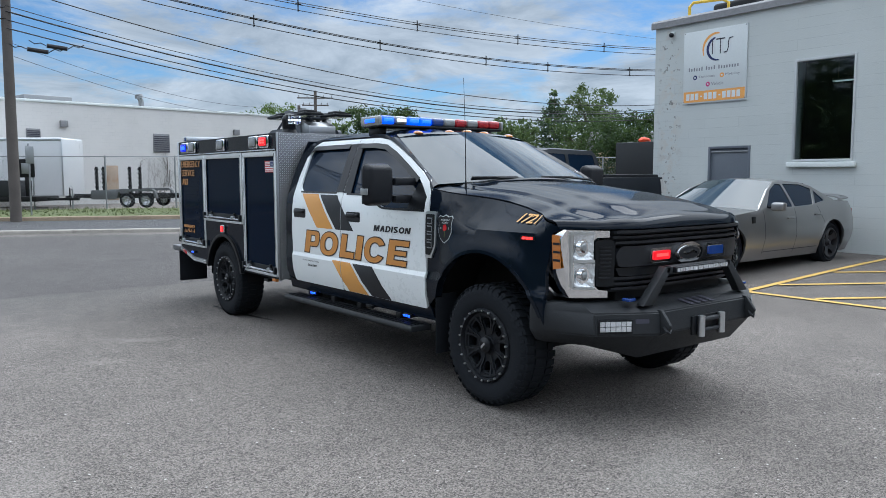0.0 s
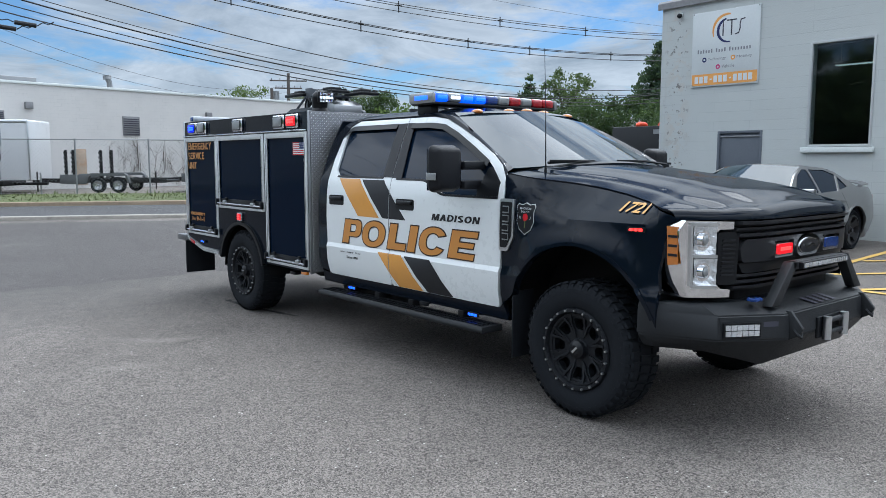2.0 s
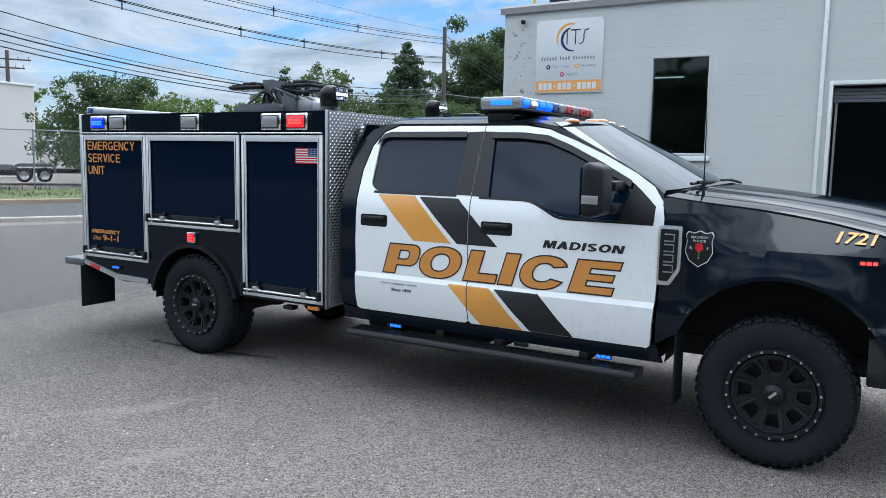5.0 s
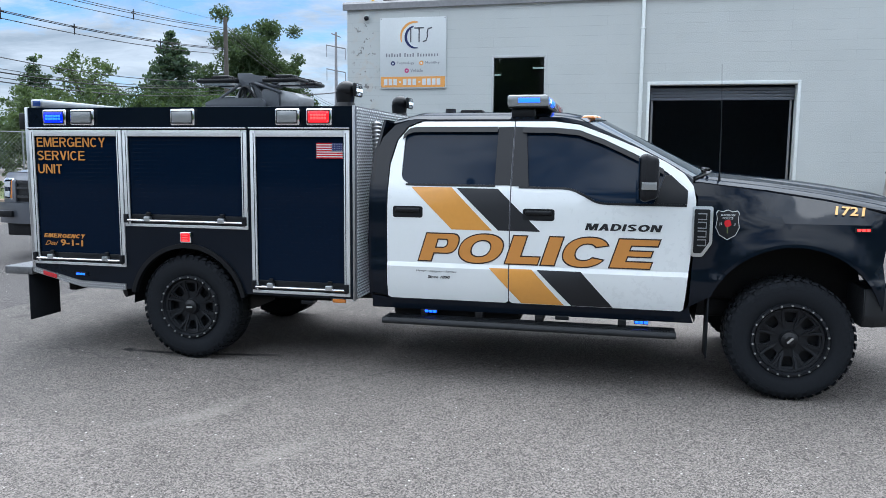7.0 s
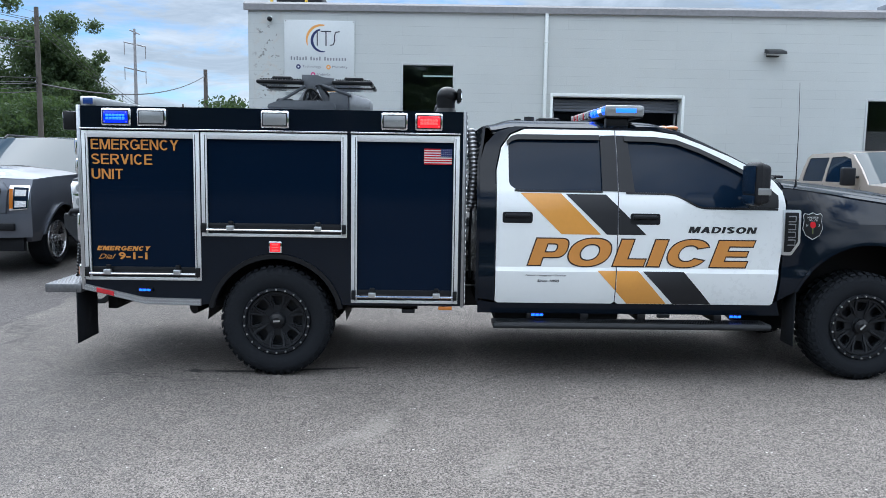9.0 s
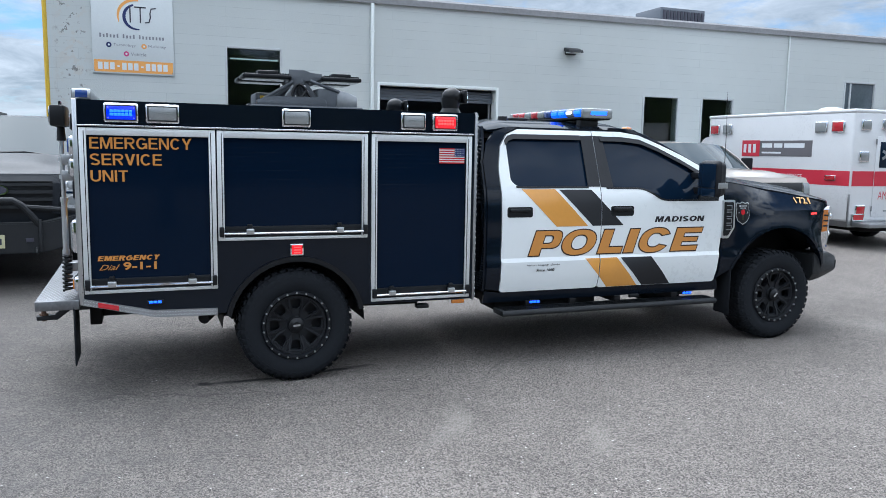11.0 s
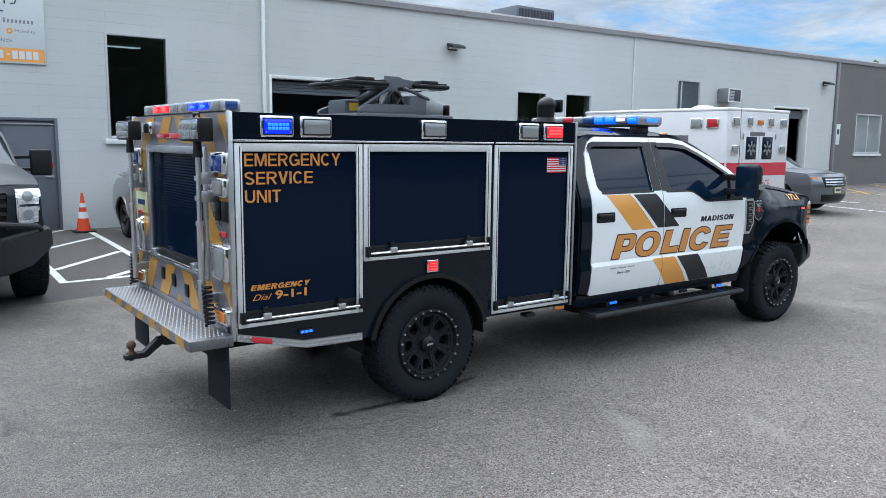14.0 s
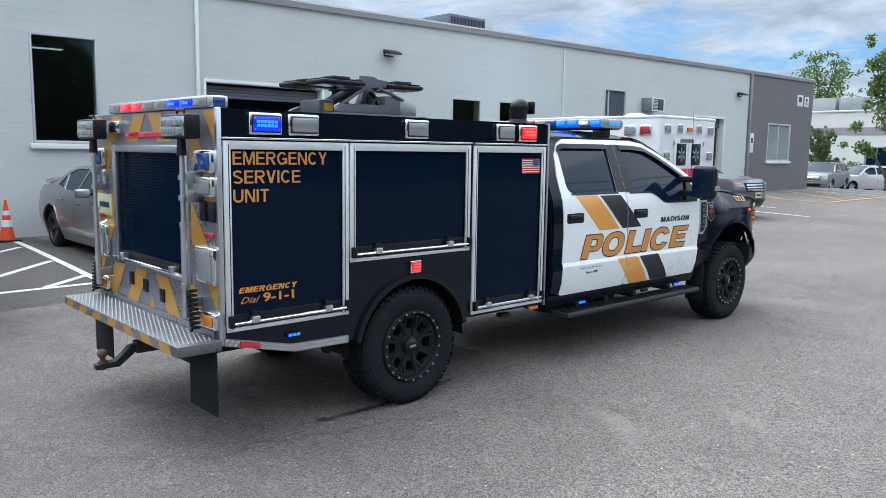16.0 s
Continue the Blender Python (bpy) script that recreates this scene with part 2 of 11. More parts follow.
def wide_word():
    """The wide door lettering: (start, outline, holes) of each capital, upright, 0.222 m high."""
    ell = [(0, 0), (0.253, 0), (0.253, 0.070), (0.112, 0.070), (0.112, 0.222), (0, 0.222)]
    pee = rounded([(0, 0), (0.112, 0), (0.112, 0.062), (0.276, 0.062), (0.276, 0.222), (0, 0.222)], [0, 0, 0, 0.085, 0.085, 0], 8)
    pee_in = rounded([(0.112, 0.116), (0.184, 0.116), (0.184, 0.168), (0.112, 0.168)], [0, 0.026, 0.026, 0], 5)
    cee = oval(0.163, 0.111, 0.163, 0.116, 22, 338, 40, 0.9) + oval(0.163, 0.111, 0.066, 0.056, 328, 32, 24, 0.9)
    eee = [(0, 0), (0.294, 0), (0.294, 0.060), (0.112, 0.060), (0.112, 0.084), (0.272, 0.084), (0.272, 0.138), (0.112, 0.138), (0.112, 0.162), (0.294, 0.162), (0.294, 0.222), (0, 0.222)]
    return ((0.0, pee, [pee_in]), (0.283, oval(0.1675, 0.111, 0.1675, 0.116, n=44, e=0.9), [oval(0.1675, 0.111, 0.066, 0.056, n=32, e=0.9)]),
            (0.654, ell, []), (0.916, [(0, 0), (0.113, 0), (0.113, 0.222), (0, 0.222)], []), (1.049, cee, []), (1.406, eee, []))


def block_letters(text, height, width, t=0.19, shear=0.0, gap=0.11):
    """Plain bold capitals in the (x, z) plane, built of bars and bends, scaled to a height and a total width."""
    h = t * 0.88
    R = lambda a, b, c, d: [(a, b), (c, b), (c, d), (a, d)]

    def strokes(ch):
        w = {"E": 0.64, "M": 0.86, "R": 0.72, "G": 0.78, "N": 0.72, "C": 0.74, "Y": 0.72, "S": 0.68, "V": 0.70, "I": t, "U": 0.71, "T": 0.64, "A": 0.76, "D": 0.74, "O": 0.80}[ch]
        c = w / 2
        arc = lambda cx, cz, a, b, t0, t1, n=14: oval(cx, cz, a, b, t0, t1, n)
        p = {
            "I": lambda: [R(0, 0, t, 1)],
            "E": lambda: [R(0, 0, t, 1), R(t, 0, w, h), R(t, 0.5 - h / 2 + 0.02, w * 0.94, 0.5 + h / 2 + 0.02), R(t, 1 - h, w * 0.98, 1)],
            "T": lambda: [R(0, 1 - h, w, 1), R(c - t / 2, 0, c + t / 2, 1 - h)],
            "M": lambda: [R(0, 0, t * 0.9, 1), R(w - t * 0.9, 0, w, 1), [(t * 0.35, 1), (t * 1.4, 1), (c + t * 0.42, 0), (c - t * 0.42, 0)], [(w - t * 0.35, 1), (c + t * 0.42, 0), (c - t * 0.42, 0), (w - t * 1.4, 1)]],
            "N": lambda: [R(0, 0, t * 0.95, 1), R(w - t * 0.95, 0, w, 1), [(t * 0.2, 1), (t * 1.2, 1), (w - t * 0.2, 0), (w - t * 1.2, 0)]],
            "Y": lambda: [[(0, 1), (t * 1.2, 1), (c + t * 0.5, 0.42), (c - t * 0.5, 0.42)], [(w, 1), (c + t * 0.5, 0.42), (c - t * 0.5, 0.42), (w - t * 1.2, 1)], R(c - t / 2, 0, c + t / 2, 0.45)],
            "V": lambda: [[(0, 1), (t * 1.12, 1), (c + t * 0.52, 0), (c - t * 0.52, 0)], [(w, 1), (c + t * 0.52, 0), (c - t * 0.52, 0), (w - t * 1.12, 1)]],
            "A": lambda: [[(0, 0), (t * 1.12, 0), (c + t * 0.52, 1), (c - t * 0.52, 1)], [(w, 0), (c + t * 0.52, 1), (c - t * 0.52, 1), (w - t * 1.12, 0)], R(c - 0.22, 0.22, c + 0.22, 0.22 + h * 0.85)],
            "U": lambda: [ribbon([(t / 2, 1), (t / 2, 0.6)] + arc(c, 0.36, c - t / 2, 0.36 - t / 2, 180, 360) + [(w - t / 2, 0.6), (w - t / 2, 1)], t)],
            "C": lambda: [ribbon(arc(c, 0.5, c - t / 2, 0.515 - t / 2, 42, 318, 28), t * 0.98)],
            "G": lambda: [ribbon(arc(c, 0.5, c - t / 2, 0.515 - t / 2, 42, 335, 28), t * 0.98), R(c + 0.02, 0.38, w, 0.38 + h), R(w - t * 0.85, 0.06, w, 0.40)],
            "O": lambda: [ribbon(arc(c, 0.5, c - t / 2, 0.515 - t / 2, 0, 181, 22), t), ribbon(arc(c, 0.5, c - t / 2, 0.515 - t / 2, 180, 361, 22), t)],
            "S": lambda: [ribbon(arc(c, 0.735, c - t / 2, 0.28 - t / 2, 28, 262, 16) + arc(c, 0.255, c - t / 2, 0.27 - t / 2, 78, -152, 16), t * 0.96)],
            "R": lambda: [R(0, 0, t, 1), ribbon([(t * 0.9, 1 - h / 2), (w * 0.55, 1 - h / 2)] + arc(w * 0.58, 0.72, w * 0.42 - t / 2, 0.28 - h / 2, 80, -80, 12) + [(w * 0.55, 0.44 + h / 2), (t * 0.9, 0.44 + h / 2)], h * 1.02), [(w * 0.40, 0.46), (w * 0.40 + t * 1.1, 0.46), (w, 0), (w - t * 1.15, 0)]],
            "D": lambda: [R(0, 0, t, 1), ribbon([(t * 0.9, 1 - h / 2), (w * 0.4, 1 - h / 2)] + arc(w * 0.42, 0.5, w * 0.58 - t / 2, 0.5 - h / 2, 82, -82, 18) + [(w * 0.4, h / 2), (t * 0.9, h / 2)], h * 1.05)],
        }[ch]()
        return p, w
    polys, x = [], 0.0
    for ch in text:
        ps, w = strokes(ch)
        polys += [[(x + a, b) for a, b in q] for q in ps]
        x += w + gap
    k = width / (x - gap)
    bm = bmesh.new()
    for i, q in enumerate(polys):
        one = flat([(a * k + shear * b * height, b * height) for a, b in q])
        for v in one.verts:
            v.co.y = 0.00012 * (i % 4)
        me = bpy.data.meshes.new("stroke")
        one.to_mesh(me)
        one.free()
        bm.from_mesh(me)
        bpy.data.meshes.remove(me)
    return bm


def block_writing(text, u0, z0, height, width, surf, lift, t=0.19, shear=0.0, gap=0.11, slope=0.0):
    bm = block_letters(text, height, width, t, shear, gap)
    for v in bm.verts:
        x = v.co.x
        v.co.x, v.co.z = u0 - x, z0 + v.co.z + slope * x
    return onto(bm, surf, lift)


# ---- materials ----
def mat(name, color, rough=0.5, metal=0.0, coat=0.0, vary=0.08, scale=6.0, grain=0.0, gscale=220.0, dirt=0.0, dcol=(0.10, 0.09, 0.08), spec=0.5, emit=None, power=0.0, trans=0.0, ior=1.45, rvary=0.06, coat_rough=0.03, gdist=0.004):
    """A principled surface whose colour and gloss vary at two scales, with fine relief and dust."""
    m = bpy.data.materials.new(name)
    m.use_nodes = True
    n, l = m.node_tree.nodes, m.node_tree.links
    b = n["Principled BSDF"]
    b.inputs["Base Color"].default_value = (*color, 1)
    b.inputs["Roughness"].default_value = rough
    b.inputs["Metallic"].default_value = metal
    b.inputs["Coat Weight"].default_value = coat
    b.inputs["Coat Roughness"].default_value = coat_rough
    b.inputs["Specular IOR Level"].default_value = spec
    b.inputs["IOR"].default_value = ior
    b.inputs["Transmission Weight"].default_value = trans
    if emit:
        b.inputs["Emission Color"].default_value = (*emit, 1)
        b.inputs["Emission Strength"].default_value = power
    tc = n.new("ShaderNodeTexCoord")
    col = None
    if vary or dirt:
        t1, t2 = n.new("ShaderNodeTexNoise"), n.new("ShaderNodeTexNoise")
        t1.inputs["Scale"].default_value, t1.inputs["Detail"].default_value = scale * 0.25, 5
        t2.inputs["Scale"].default_value, t2.inputs["Detail"].default_value = scale * 5, 3
        for t in (t1, t2):
            l.new(tc.outputs["Object"], t.inputs["Vector"])
        add = n.new("ShaderNodeMath")
        add.operation = "ADD"
        l.new(t1.outputs["Fac"], add.inputs[0])
        l.new(t2.outputs["Fac"], add.inputs[1])
        mr = n.new("ShaderNodeMapRange")
        mr.inputs["From Min"].default_value, mr.inputs["From Max"].default_value = 0.6, 1.4
        mr.inputs["To Min"].default_value, mr.inputs["To Max"].default_value = 1 - vary, 1 + vary
        l.new(add.outputs[0], mr.inputs[0])
        mx = n.new("ShaderNodeMix")
        mx.data_type, mx.blend_type = "RGBA", "MULTIPLY"
        mx.inputs[0].default_value = 1.0
        mx.inputs[6].default_value = (*color, 1)
        l.new(mr.outputs[0], mx.inputs[7])
        col = mx.outputs[2]
        if dirt:
            t3 = n.new("ShaderNodeTexNoise")
            t3.inputs["Scale"].default_value, t3.inputs["Detail"].default_value, t3.inputs["Roughness"].default_value = scale * 0.8, 8, 0.7
            l.new(tc.outputs["Object"], t3.inputs["Vector"])
            dr = n.new("ShaderNodeMapRange")
            dr.inputs["From Min"].default_value, dr.inputs["From Max"].default_value = 0.5, 0.75
            dr.inputs["To Min"].default_value, dr.inputs["To Max"].default_value = 0.0, dirt
            l.new(t3.outputs["Fac"], dr.inputs[0])
            dm = n.new("ShaderNodeMix")
            dm.data_type = "RGBA"
            dm.inputs[7].default_value = (*dcol, 1)
            l.new(dr.outputs[0], dm.inputs[0])
            l.new(col, dm.inputs[6])
            col = dm.outputs[2]
        l.new(col, b.inputs["Base Color"])
        rr = n.new("ShaderNodeMapRange")
        rr.inputs["From Min"].default_value, rr.inputs["From Max"].default_value = 0.6, 1.4
        rr.inputs["To Min"].default_value, rr.inputs["To Max"].default_value = max(0.02, rough - rvary), min(1.0, rough + rvary)
        l.new(add.outputs[0], rr.inputs[0])
        l.new(rr.outputs[0], b.inputs["Roughness"])
    if grain:
        g = n.new("ShaderNodeTexNoise")
        g.inputs["Scale"].default_value, g.inputs["Detail"].default_value = gscale, 2
        l.new(tc.outputs["Object"], g.inputs["Vector"])
        bp = n.new("ShaderNodeBump")
        bp.inputs["Strength"].default_value, bp.inputs["Distance"].default_value = grain, gdist
        l.new(g.outputs["Fac"], bp.inputs["Height"])
        l.new(bp.outputs[0], b.inputs["Normal"])
    return m


def nodes_of(m):
    return m.node_tree.nodes, m.node_tree.links, m.node_tree.nodes["Principled BSDF"]


def mixrgb(n, l, fac, a, b, mode="MIX"):
    x = n.new("ShaderNodeMix")
    x.data_type, x.blend_type = "RGBA", mode
    for i, v in ((0, fac), (6, a), (7, b)):
        if isinstance(v, (int, float)):
            x.inputs[i].default_value = v
        elif isinstance(v, tuple):
            x.inputs[i].default_value = (*v, 1)
        else:
            l.new(v, x.inputs[i])
    return x.outputs[2]


def noise_fac(n, l, vec, scale, detail=4, rough=0.55, lo=0.35, hi=0.65, to=(0, 1), dist=0.0):
    t = n.new("ShaderNodeTexNoise")
    t.inputs["Scale"].default_value, t.inputs["Detail"].default_value = scale, detail
    t.inputs["Roughness"].default_value, t.inputs["Distortion"].default_value = rough, dist
    l.new(vec, t.inputs["Vector"])
    r = n.new("ShaderNodeMapRange")
    r.inputs["From Min"].default_value, r.inputs["From Max"].default_value = lo, hi
    r.inputs["To Min"].default_value, r.inputs["To Max"].default_value = to
    l.new(t.outputs["Fac"], r.inputs[0])
    return r.outputs[0]


def asphalt(name, dark, light, crack=True, stains=()):
    m = mat(name, dark, 0.88, vary=0, spec=0.3)
    n, l, b = nodes_of(m)
    tc = n.new("ShaderNodeTexCoord").outputs["Object"]
    base = mixrgb(n, l, noise_fac(n, l, tc, 0.16, 6, 0.6, 0.36, 0.64), dark, light)
    base = mixrgb(n, l, noise_fac(n, l, tc, 1.7, 5, 0.65, 0.3, 0.7, (0.0, 0.35)), base, tuple(c * 1.35 for c in light))
    v = n.new("ShaderNodeTexVoronoi")
    v.inputs["Scale"].default_value = 125
    l.new(tc, v.inputs["Vector"])
    sp = n.new("ShaderNodeMapRange")
    sp.inputs["From Min"].default_value, sp.inputs["From Max"].default_value = 0.0, 1.0
    sp.inputs["To Min"].default_value, sp.inputs["To Max"].default_value = 0.28, 1.72
    sep = n.new("ShaderNodeSeparateColor")
    l.new(v.outputs["Color"], sep.inputs[0])
    l.new(sep.outputs[0], sp.inputs[0])
    base = mixrgb(n, l, 1.0, base, sp.outputs[0], "MULTIPLY")
    base = mixrgb(n, l, noise_fac(n, l, tc, 260, 1, 0.5, 0.56, 0.64, (0, 0.75)), base, (0.022, 0.021, 0.021))
    grit = n.new("ShaderNodeTexVoronoi")      # scattered pale chips
    grit.inputs["Scale"].default_value = 34
    l.new(tc, grit.inputs["Vector"])
    gs = n.new("ShaderNodeSeparateColor")
    l.new(grit.outputs["Color"], gs.inputs[0])
    few = n.new("ShaderNodeMath")
    few.operation = "GREATER_THAN"
    few.inputs[1].default_value = 0.975
    l.new(gs.outputs[1], few.inputs[0])
    near = n.new("ShaderNodeMath")
    near.operation = "LESS_THAN"
    near.inputs[1].default_value = 0.22
    l.new(grit.outputs["Distance"], near.inputs[0])
    chip = n.new("ShaderNodeMath")
    chip.operation = "MULTIPLY"
    l.new(few.outputs[0], chip.inputs[0])
    l.new(near.outputs[0], chip.inputs[1])
    base = mixrgb(n, l, chip.outputs[0], base, (0.55, 0.53, 0.50))
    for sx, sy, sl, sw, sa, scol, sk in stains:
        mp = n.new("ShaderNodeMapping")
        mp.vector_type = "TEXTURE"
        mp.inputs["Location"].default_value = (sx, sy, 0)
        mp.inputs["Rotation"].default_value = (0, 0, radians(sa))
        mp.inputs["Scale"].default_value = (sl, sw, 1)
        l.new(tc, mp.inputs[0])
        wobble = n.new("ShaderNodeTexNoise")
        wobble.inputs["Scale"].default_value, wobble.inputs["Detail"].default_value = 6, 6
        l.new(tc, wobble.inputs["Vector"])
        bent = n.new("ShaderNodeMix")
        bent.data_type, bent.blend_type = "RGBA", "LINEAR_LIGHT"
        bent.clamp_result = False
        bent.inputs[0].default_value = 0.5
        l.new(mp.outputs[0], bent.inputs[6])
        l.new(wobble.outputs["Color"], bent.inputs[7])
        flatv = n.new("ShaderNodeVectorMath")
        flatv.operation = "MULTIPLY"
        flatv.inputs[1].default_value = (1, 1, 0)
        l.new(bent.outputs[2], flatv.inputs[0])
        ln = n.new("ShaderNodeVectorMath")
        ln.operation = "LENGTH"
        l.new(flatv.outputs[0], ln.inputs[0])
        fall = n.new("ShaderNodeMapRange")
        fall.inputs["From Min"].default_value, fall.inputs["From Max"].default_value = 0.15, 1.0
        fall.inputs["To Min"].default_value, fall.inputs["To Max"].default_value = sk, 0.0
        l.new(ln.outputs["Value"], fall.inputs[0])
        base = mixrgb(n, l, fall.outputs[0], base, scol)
    lightst = noise_fac(n, l, tc, 150, 2, 0.5, 0.62, 0.70, (0, 0.5))
    base = mixrgb(n, l, lightst, base, (0.42, 0.40, 0.37))
    if crack:
        c = n.new("ShaderNodeTexVoronoi")
        c.feature = "DISTANCE_TO_EDGE"
        c.inputs["Scale"].default_value = 0.23
        wob = n.new("ShaderNodeTexNoise")
        wob.inputs["Scale"].default_value, wob.inputs["Detail"].default_value = 2.5, 5
        l.new(tc, wob.inputs["Vector"])
        va = n.new("ShaderNodeMix")
        va.data_type = "RGBA"
        va.blend_type = "ADD"
        va.inputs[0].default_value = 0.5
        l.new(tc, va.inputs[6])
        l.new(wob.outputs["Color"], va.inputs[7])
        l.new(va.outputs[2], c.inputs["Vector"])
        cm = n.new("ShaderNodeMapRange")
        cm.inputs["From Min"].default_value, cm.inputs["From Max"].default_value = 0.0, 0.004
        cm.inputs["To Min"].default_value, cm.inputs["To Max"].default_value = 0.55, 0.0
        l.new(c.outputs["Distance"], cm.inputs[0])
        part_only = n.new("ShaderNodeMath")
        part_only.operation = "MULTIPLY"
        l.new(cm.outputs[0], part_only.inputs[0])
        l.new(noise_fac(n, l, tc, 0.35, 3, 0.5, 0.5, 0.6), part_only.inputs[1])
        base = mixrgb(n, l, part_only.outputs[0], base, (0.025, 0.025, 0.025))
    l.new(base, b.inputs["Base Color"])
    bp = n.new("ShaderNodeBump")
    bp.inputs["Strength"].default_value, bp.inputs["Distance"].default_value = 0.7, 0.006
    l.new(v.outputs["Distance"], bp.inputs["Height"])
    l.new(bp.outputs[0], b.inputs["Normal"])
    return m


def blockwall(name, color, worn=0.0, bw=0.40, bh=0.20):
    """Painted concrete block: faint courses, stains, some bare spots. The wall lies in the (y, z) plane."""
    m = mat(name, color, 0.62, vary=0, spec=0.35)
    n, l, b = nodes_of(m)
    tc = n.new("ShaderNodeTexCoord").outputs["Object"]
    sep, cmb = n.new("ShaderNodeSeparateXYZ"), n.new("ShaderNodeCombineXYZ")
    l.new(tc, sep.inputs[0])
    ad = n.new("ShaderNodeMath")
    ad.operation = "ADD"
    l.new(sep.outputs[0], ad.inputs[0])
    l.new(sep.outputs[1], ad.inputs[1])
    l.new(ad.outputs[0], cmb.inputs[0])
    l.new(sep.outputs[2], cmb.inputs[1])
    br = n.new("ShaderNodeTexBrick")
    br.inputs["Scale"].default_value = 1.0
    br.inputs["Brick Width"].default_value, br.inputs["Row Height"].default_value = bw, bh
    br.inputs["Mortar Size"].default_value, br.inputs["Mortar Smooth"].default_value = 0.006, 0.6
    br.inputs["Color1"].default_value, br.inputs["Color2"].default_value, br.inputs["Mortar"].default_value = (1, 1, 1, 1), (0.965, 0.97, 0.97, 1), (0.80, 0.81, 0.82, 1)
    l.new(cmb.outputs[0], br.inputs["Vector"])
    base = mixrgb(n, l, noise_fac(n, l, tc, 0.5, 6, 0.6, 0.3, 0.7), tuple(c * 0.93 for c in color), color)
    base = mixrgb(n, l, noise_fac(n, l, tc, 9, 5, 0.7, 0.55, 0.8, (0, 0.12)), base, (0.45, 0.45, 0.44))
    base = mixrgb(n, l, noise_fac(n, l, tc, 1.1, 4, 0.6, 0.40, 0.62, (0.12, 1.0)), base, br.outputs["Color"], "MULTIPLY")
    if worn:
        band = None
        for lo, hi in ((10.45, 10.75), (11.22, 11.0)):
            mr = n.new("ShaderNodeMapRange")
            mr.inputs["From Min"].default_value, mr.inputs["From Max"].default_value = lo, hi
            l.new(sep.outputs[1], mr.inputs[0])
            if band is None:
                band = mr.outputs[0]
            else:
                mu = n.new("ShaderNodeMath")
                mu.operation = "MULTIPLY"
                l.new(band, mu.inputs[0])
                l.new(mr.outputs[0], mu.inputs[1])
                band = mu.outputs[0]
        for scale, lo, hi, col in ((4.0, 0.52, 0.56, (0.52, 0.51, 0.48)), (9.0, 0.60, 0.63, (0.16, 0.155, 0.15)), (2.2, 0.58, 0.63, (0.46, 0.45, 0.43))):
            fl = n.new("ShaderNodeMath")
            fl.operation = "MULTIPLY"
            l.new(noise_fac(n, l, tc, scale, 5, 0.7, lo, hi, (0, worn)), fl.inputs[0])
            l.new(band, fl.inputs[1])
            base = mixrgb(n, l, fl.outputs[0], base, col)
    l.new(base, b.inputs["Base Color"])
    bp = n.new("ShaderNodeBump")
    bp.inputs["Strength"].default_value, bp.inputs["Distance"].default_value = 0.16, 0.01
    inv = n.new("ShaderNodeMath")
    inv.operation = "SUBTRACT"
    inv.inputs[0].default_value = 1.0
    l.new(br.outputs["Fac"], inv.inputs[1])
    l.new(inv.outputs[0], bp.inputs["Height"])
    bp2 = n.new("ShaderNodeBump")
    bp2.inputs["Strength"].default_value, bp2.inputs["Distance"].default_value = 0.25, 0.006
    l.new(noise_fac(n, l, tc, 70, 3), bp2.inputs["Height"])
    l.new(bp.outputs[0], bp2.inputs["Normal"])
    l.new(bp2.outputs[0], b.inputs["Normal"])
    return m


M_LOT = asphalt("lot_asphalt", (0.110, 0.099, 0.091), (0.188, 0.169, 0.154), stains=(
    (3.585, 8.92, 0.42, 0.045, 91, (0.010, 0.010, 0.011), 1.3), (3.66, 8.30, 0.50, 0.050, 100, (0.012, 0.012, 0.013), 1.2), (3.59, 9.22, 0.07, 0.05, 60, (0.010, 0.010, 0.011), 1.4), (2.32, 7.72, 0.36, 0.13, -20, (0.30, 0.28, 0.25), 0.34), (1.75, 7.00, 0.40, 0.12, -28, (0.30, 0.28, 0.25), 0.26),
    (-4.0, 12.0, 17.0, 3.9, 0, (0.080, 0.077, 0.076), 0.80), (2.05, 7.95, 0.30, 0.10, -50, (0.30, 0.28, 0.26), 0.25), (3.45, 2.45, 0.7, 0.35, 30, (0.28, 0.27, 0.25), 0.2), (0.6, 4.4, 0.8, 0.3, 60, (0.28, 0.26, 0.24), 0.2)))
M_NEWLOT = asphalt("newer_asphalt", (0.074, 0.068, 0.067), (0.104, 0.097, 0.094), False)
M_ROAD = asphalt("road_asphalt", (0.058, 0.058, 0.062), (0.084, 0.084, 0.088), False)
M_BLOCK = blockwall("white_painted_block", (0.545, 0.575, 0.57), 0.0, 2.4)
M_BLOCKW = blockwall("worn_white_block", (0.545, 0.575, 0.57), 0.85, 0.8)
M_GREYBLOCK = blockwall("grey_painted_block", (0.155, 0.15, 0.155), 0.0)
M_FARWALL = blockwall("far_wall_paint", (0.665, 0.65, 0.635), 0.1)
M_CONC = mat("concrete", (0.42, 0.39, 0.35), 0.85, vary=0.22, scale=4, grain=0.4, gscale=60, dirt=0.4)
M_KERBTAN = mat("tan_kerb_concrete", (0.36, 0.28, 0.20), 0.9, vary=0.25, scale=4, grain=0.4, gscale=60, dirt=0.4)
M_GRASS = mat("grass", (0.095, 0.118, 0.042), 0.9, vary=0.45, scale=1.1, grain=1.0, gscale=26, dirt=0.45, dcol=(0.17, 0.14, 0.075), gdist=0.03)
M_LINEW = mat("white_line_paint", (0.66, 0.66, 0.64), 0.75, vary=0.12, scale=12, dirt=0.55, dcol=(0.16, 0.16, 0.16))
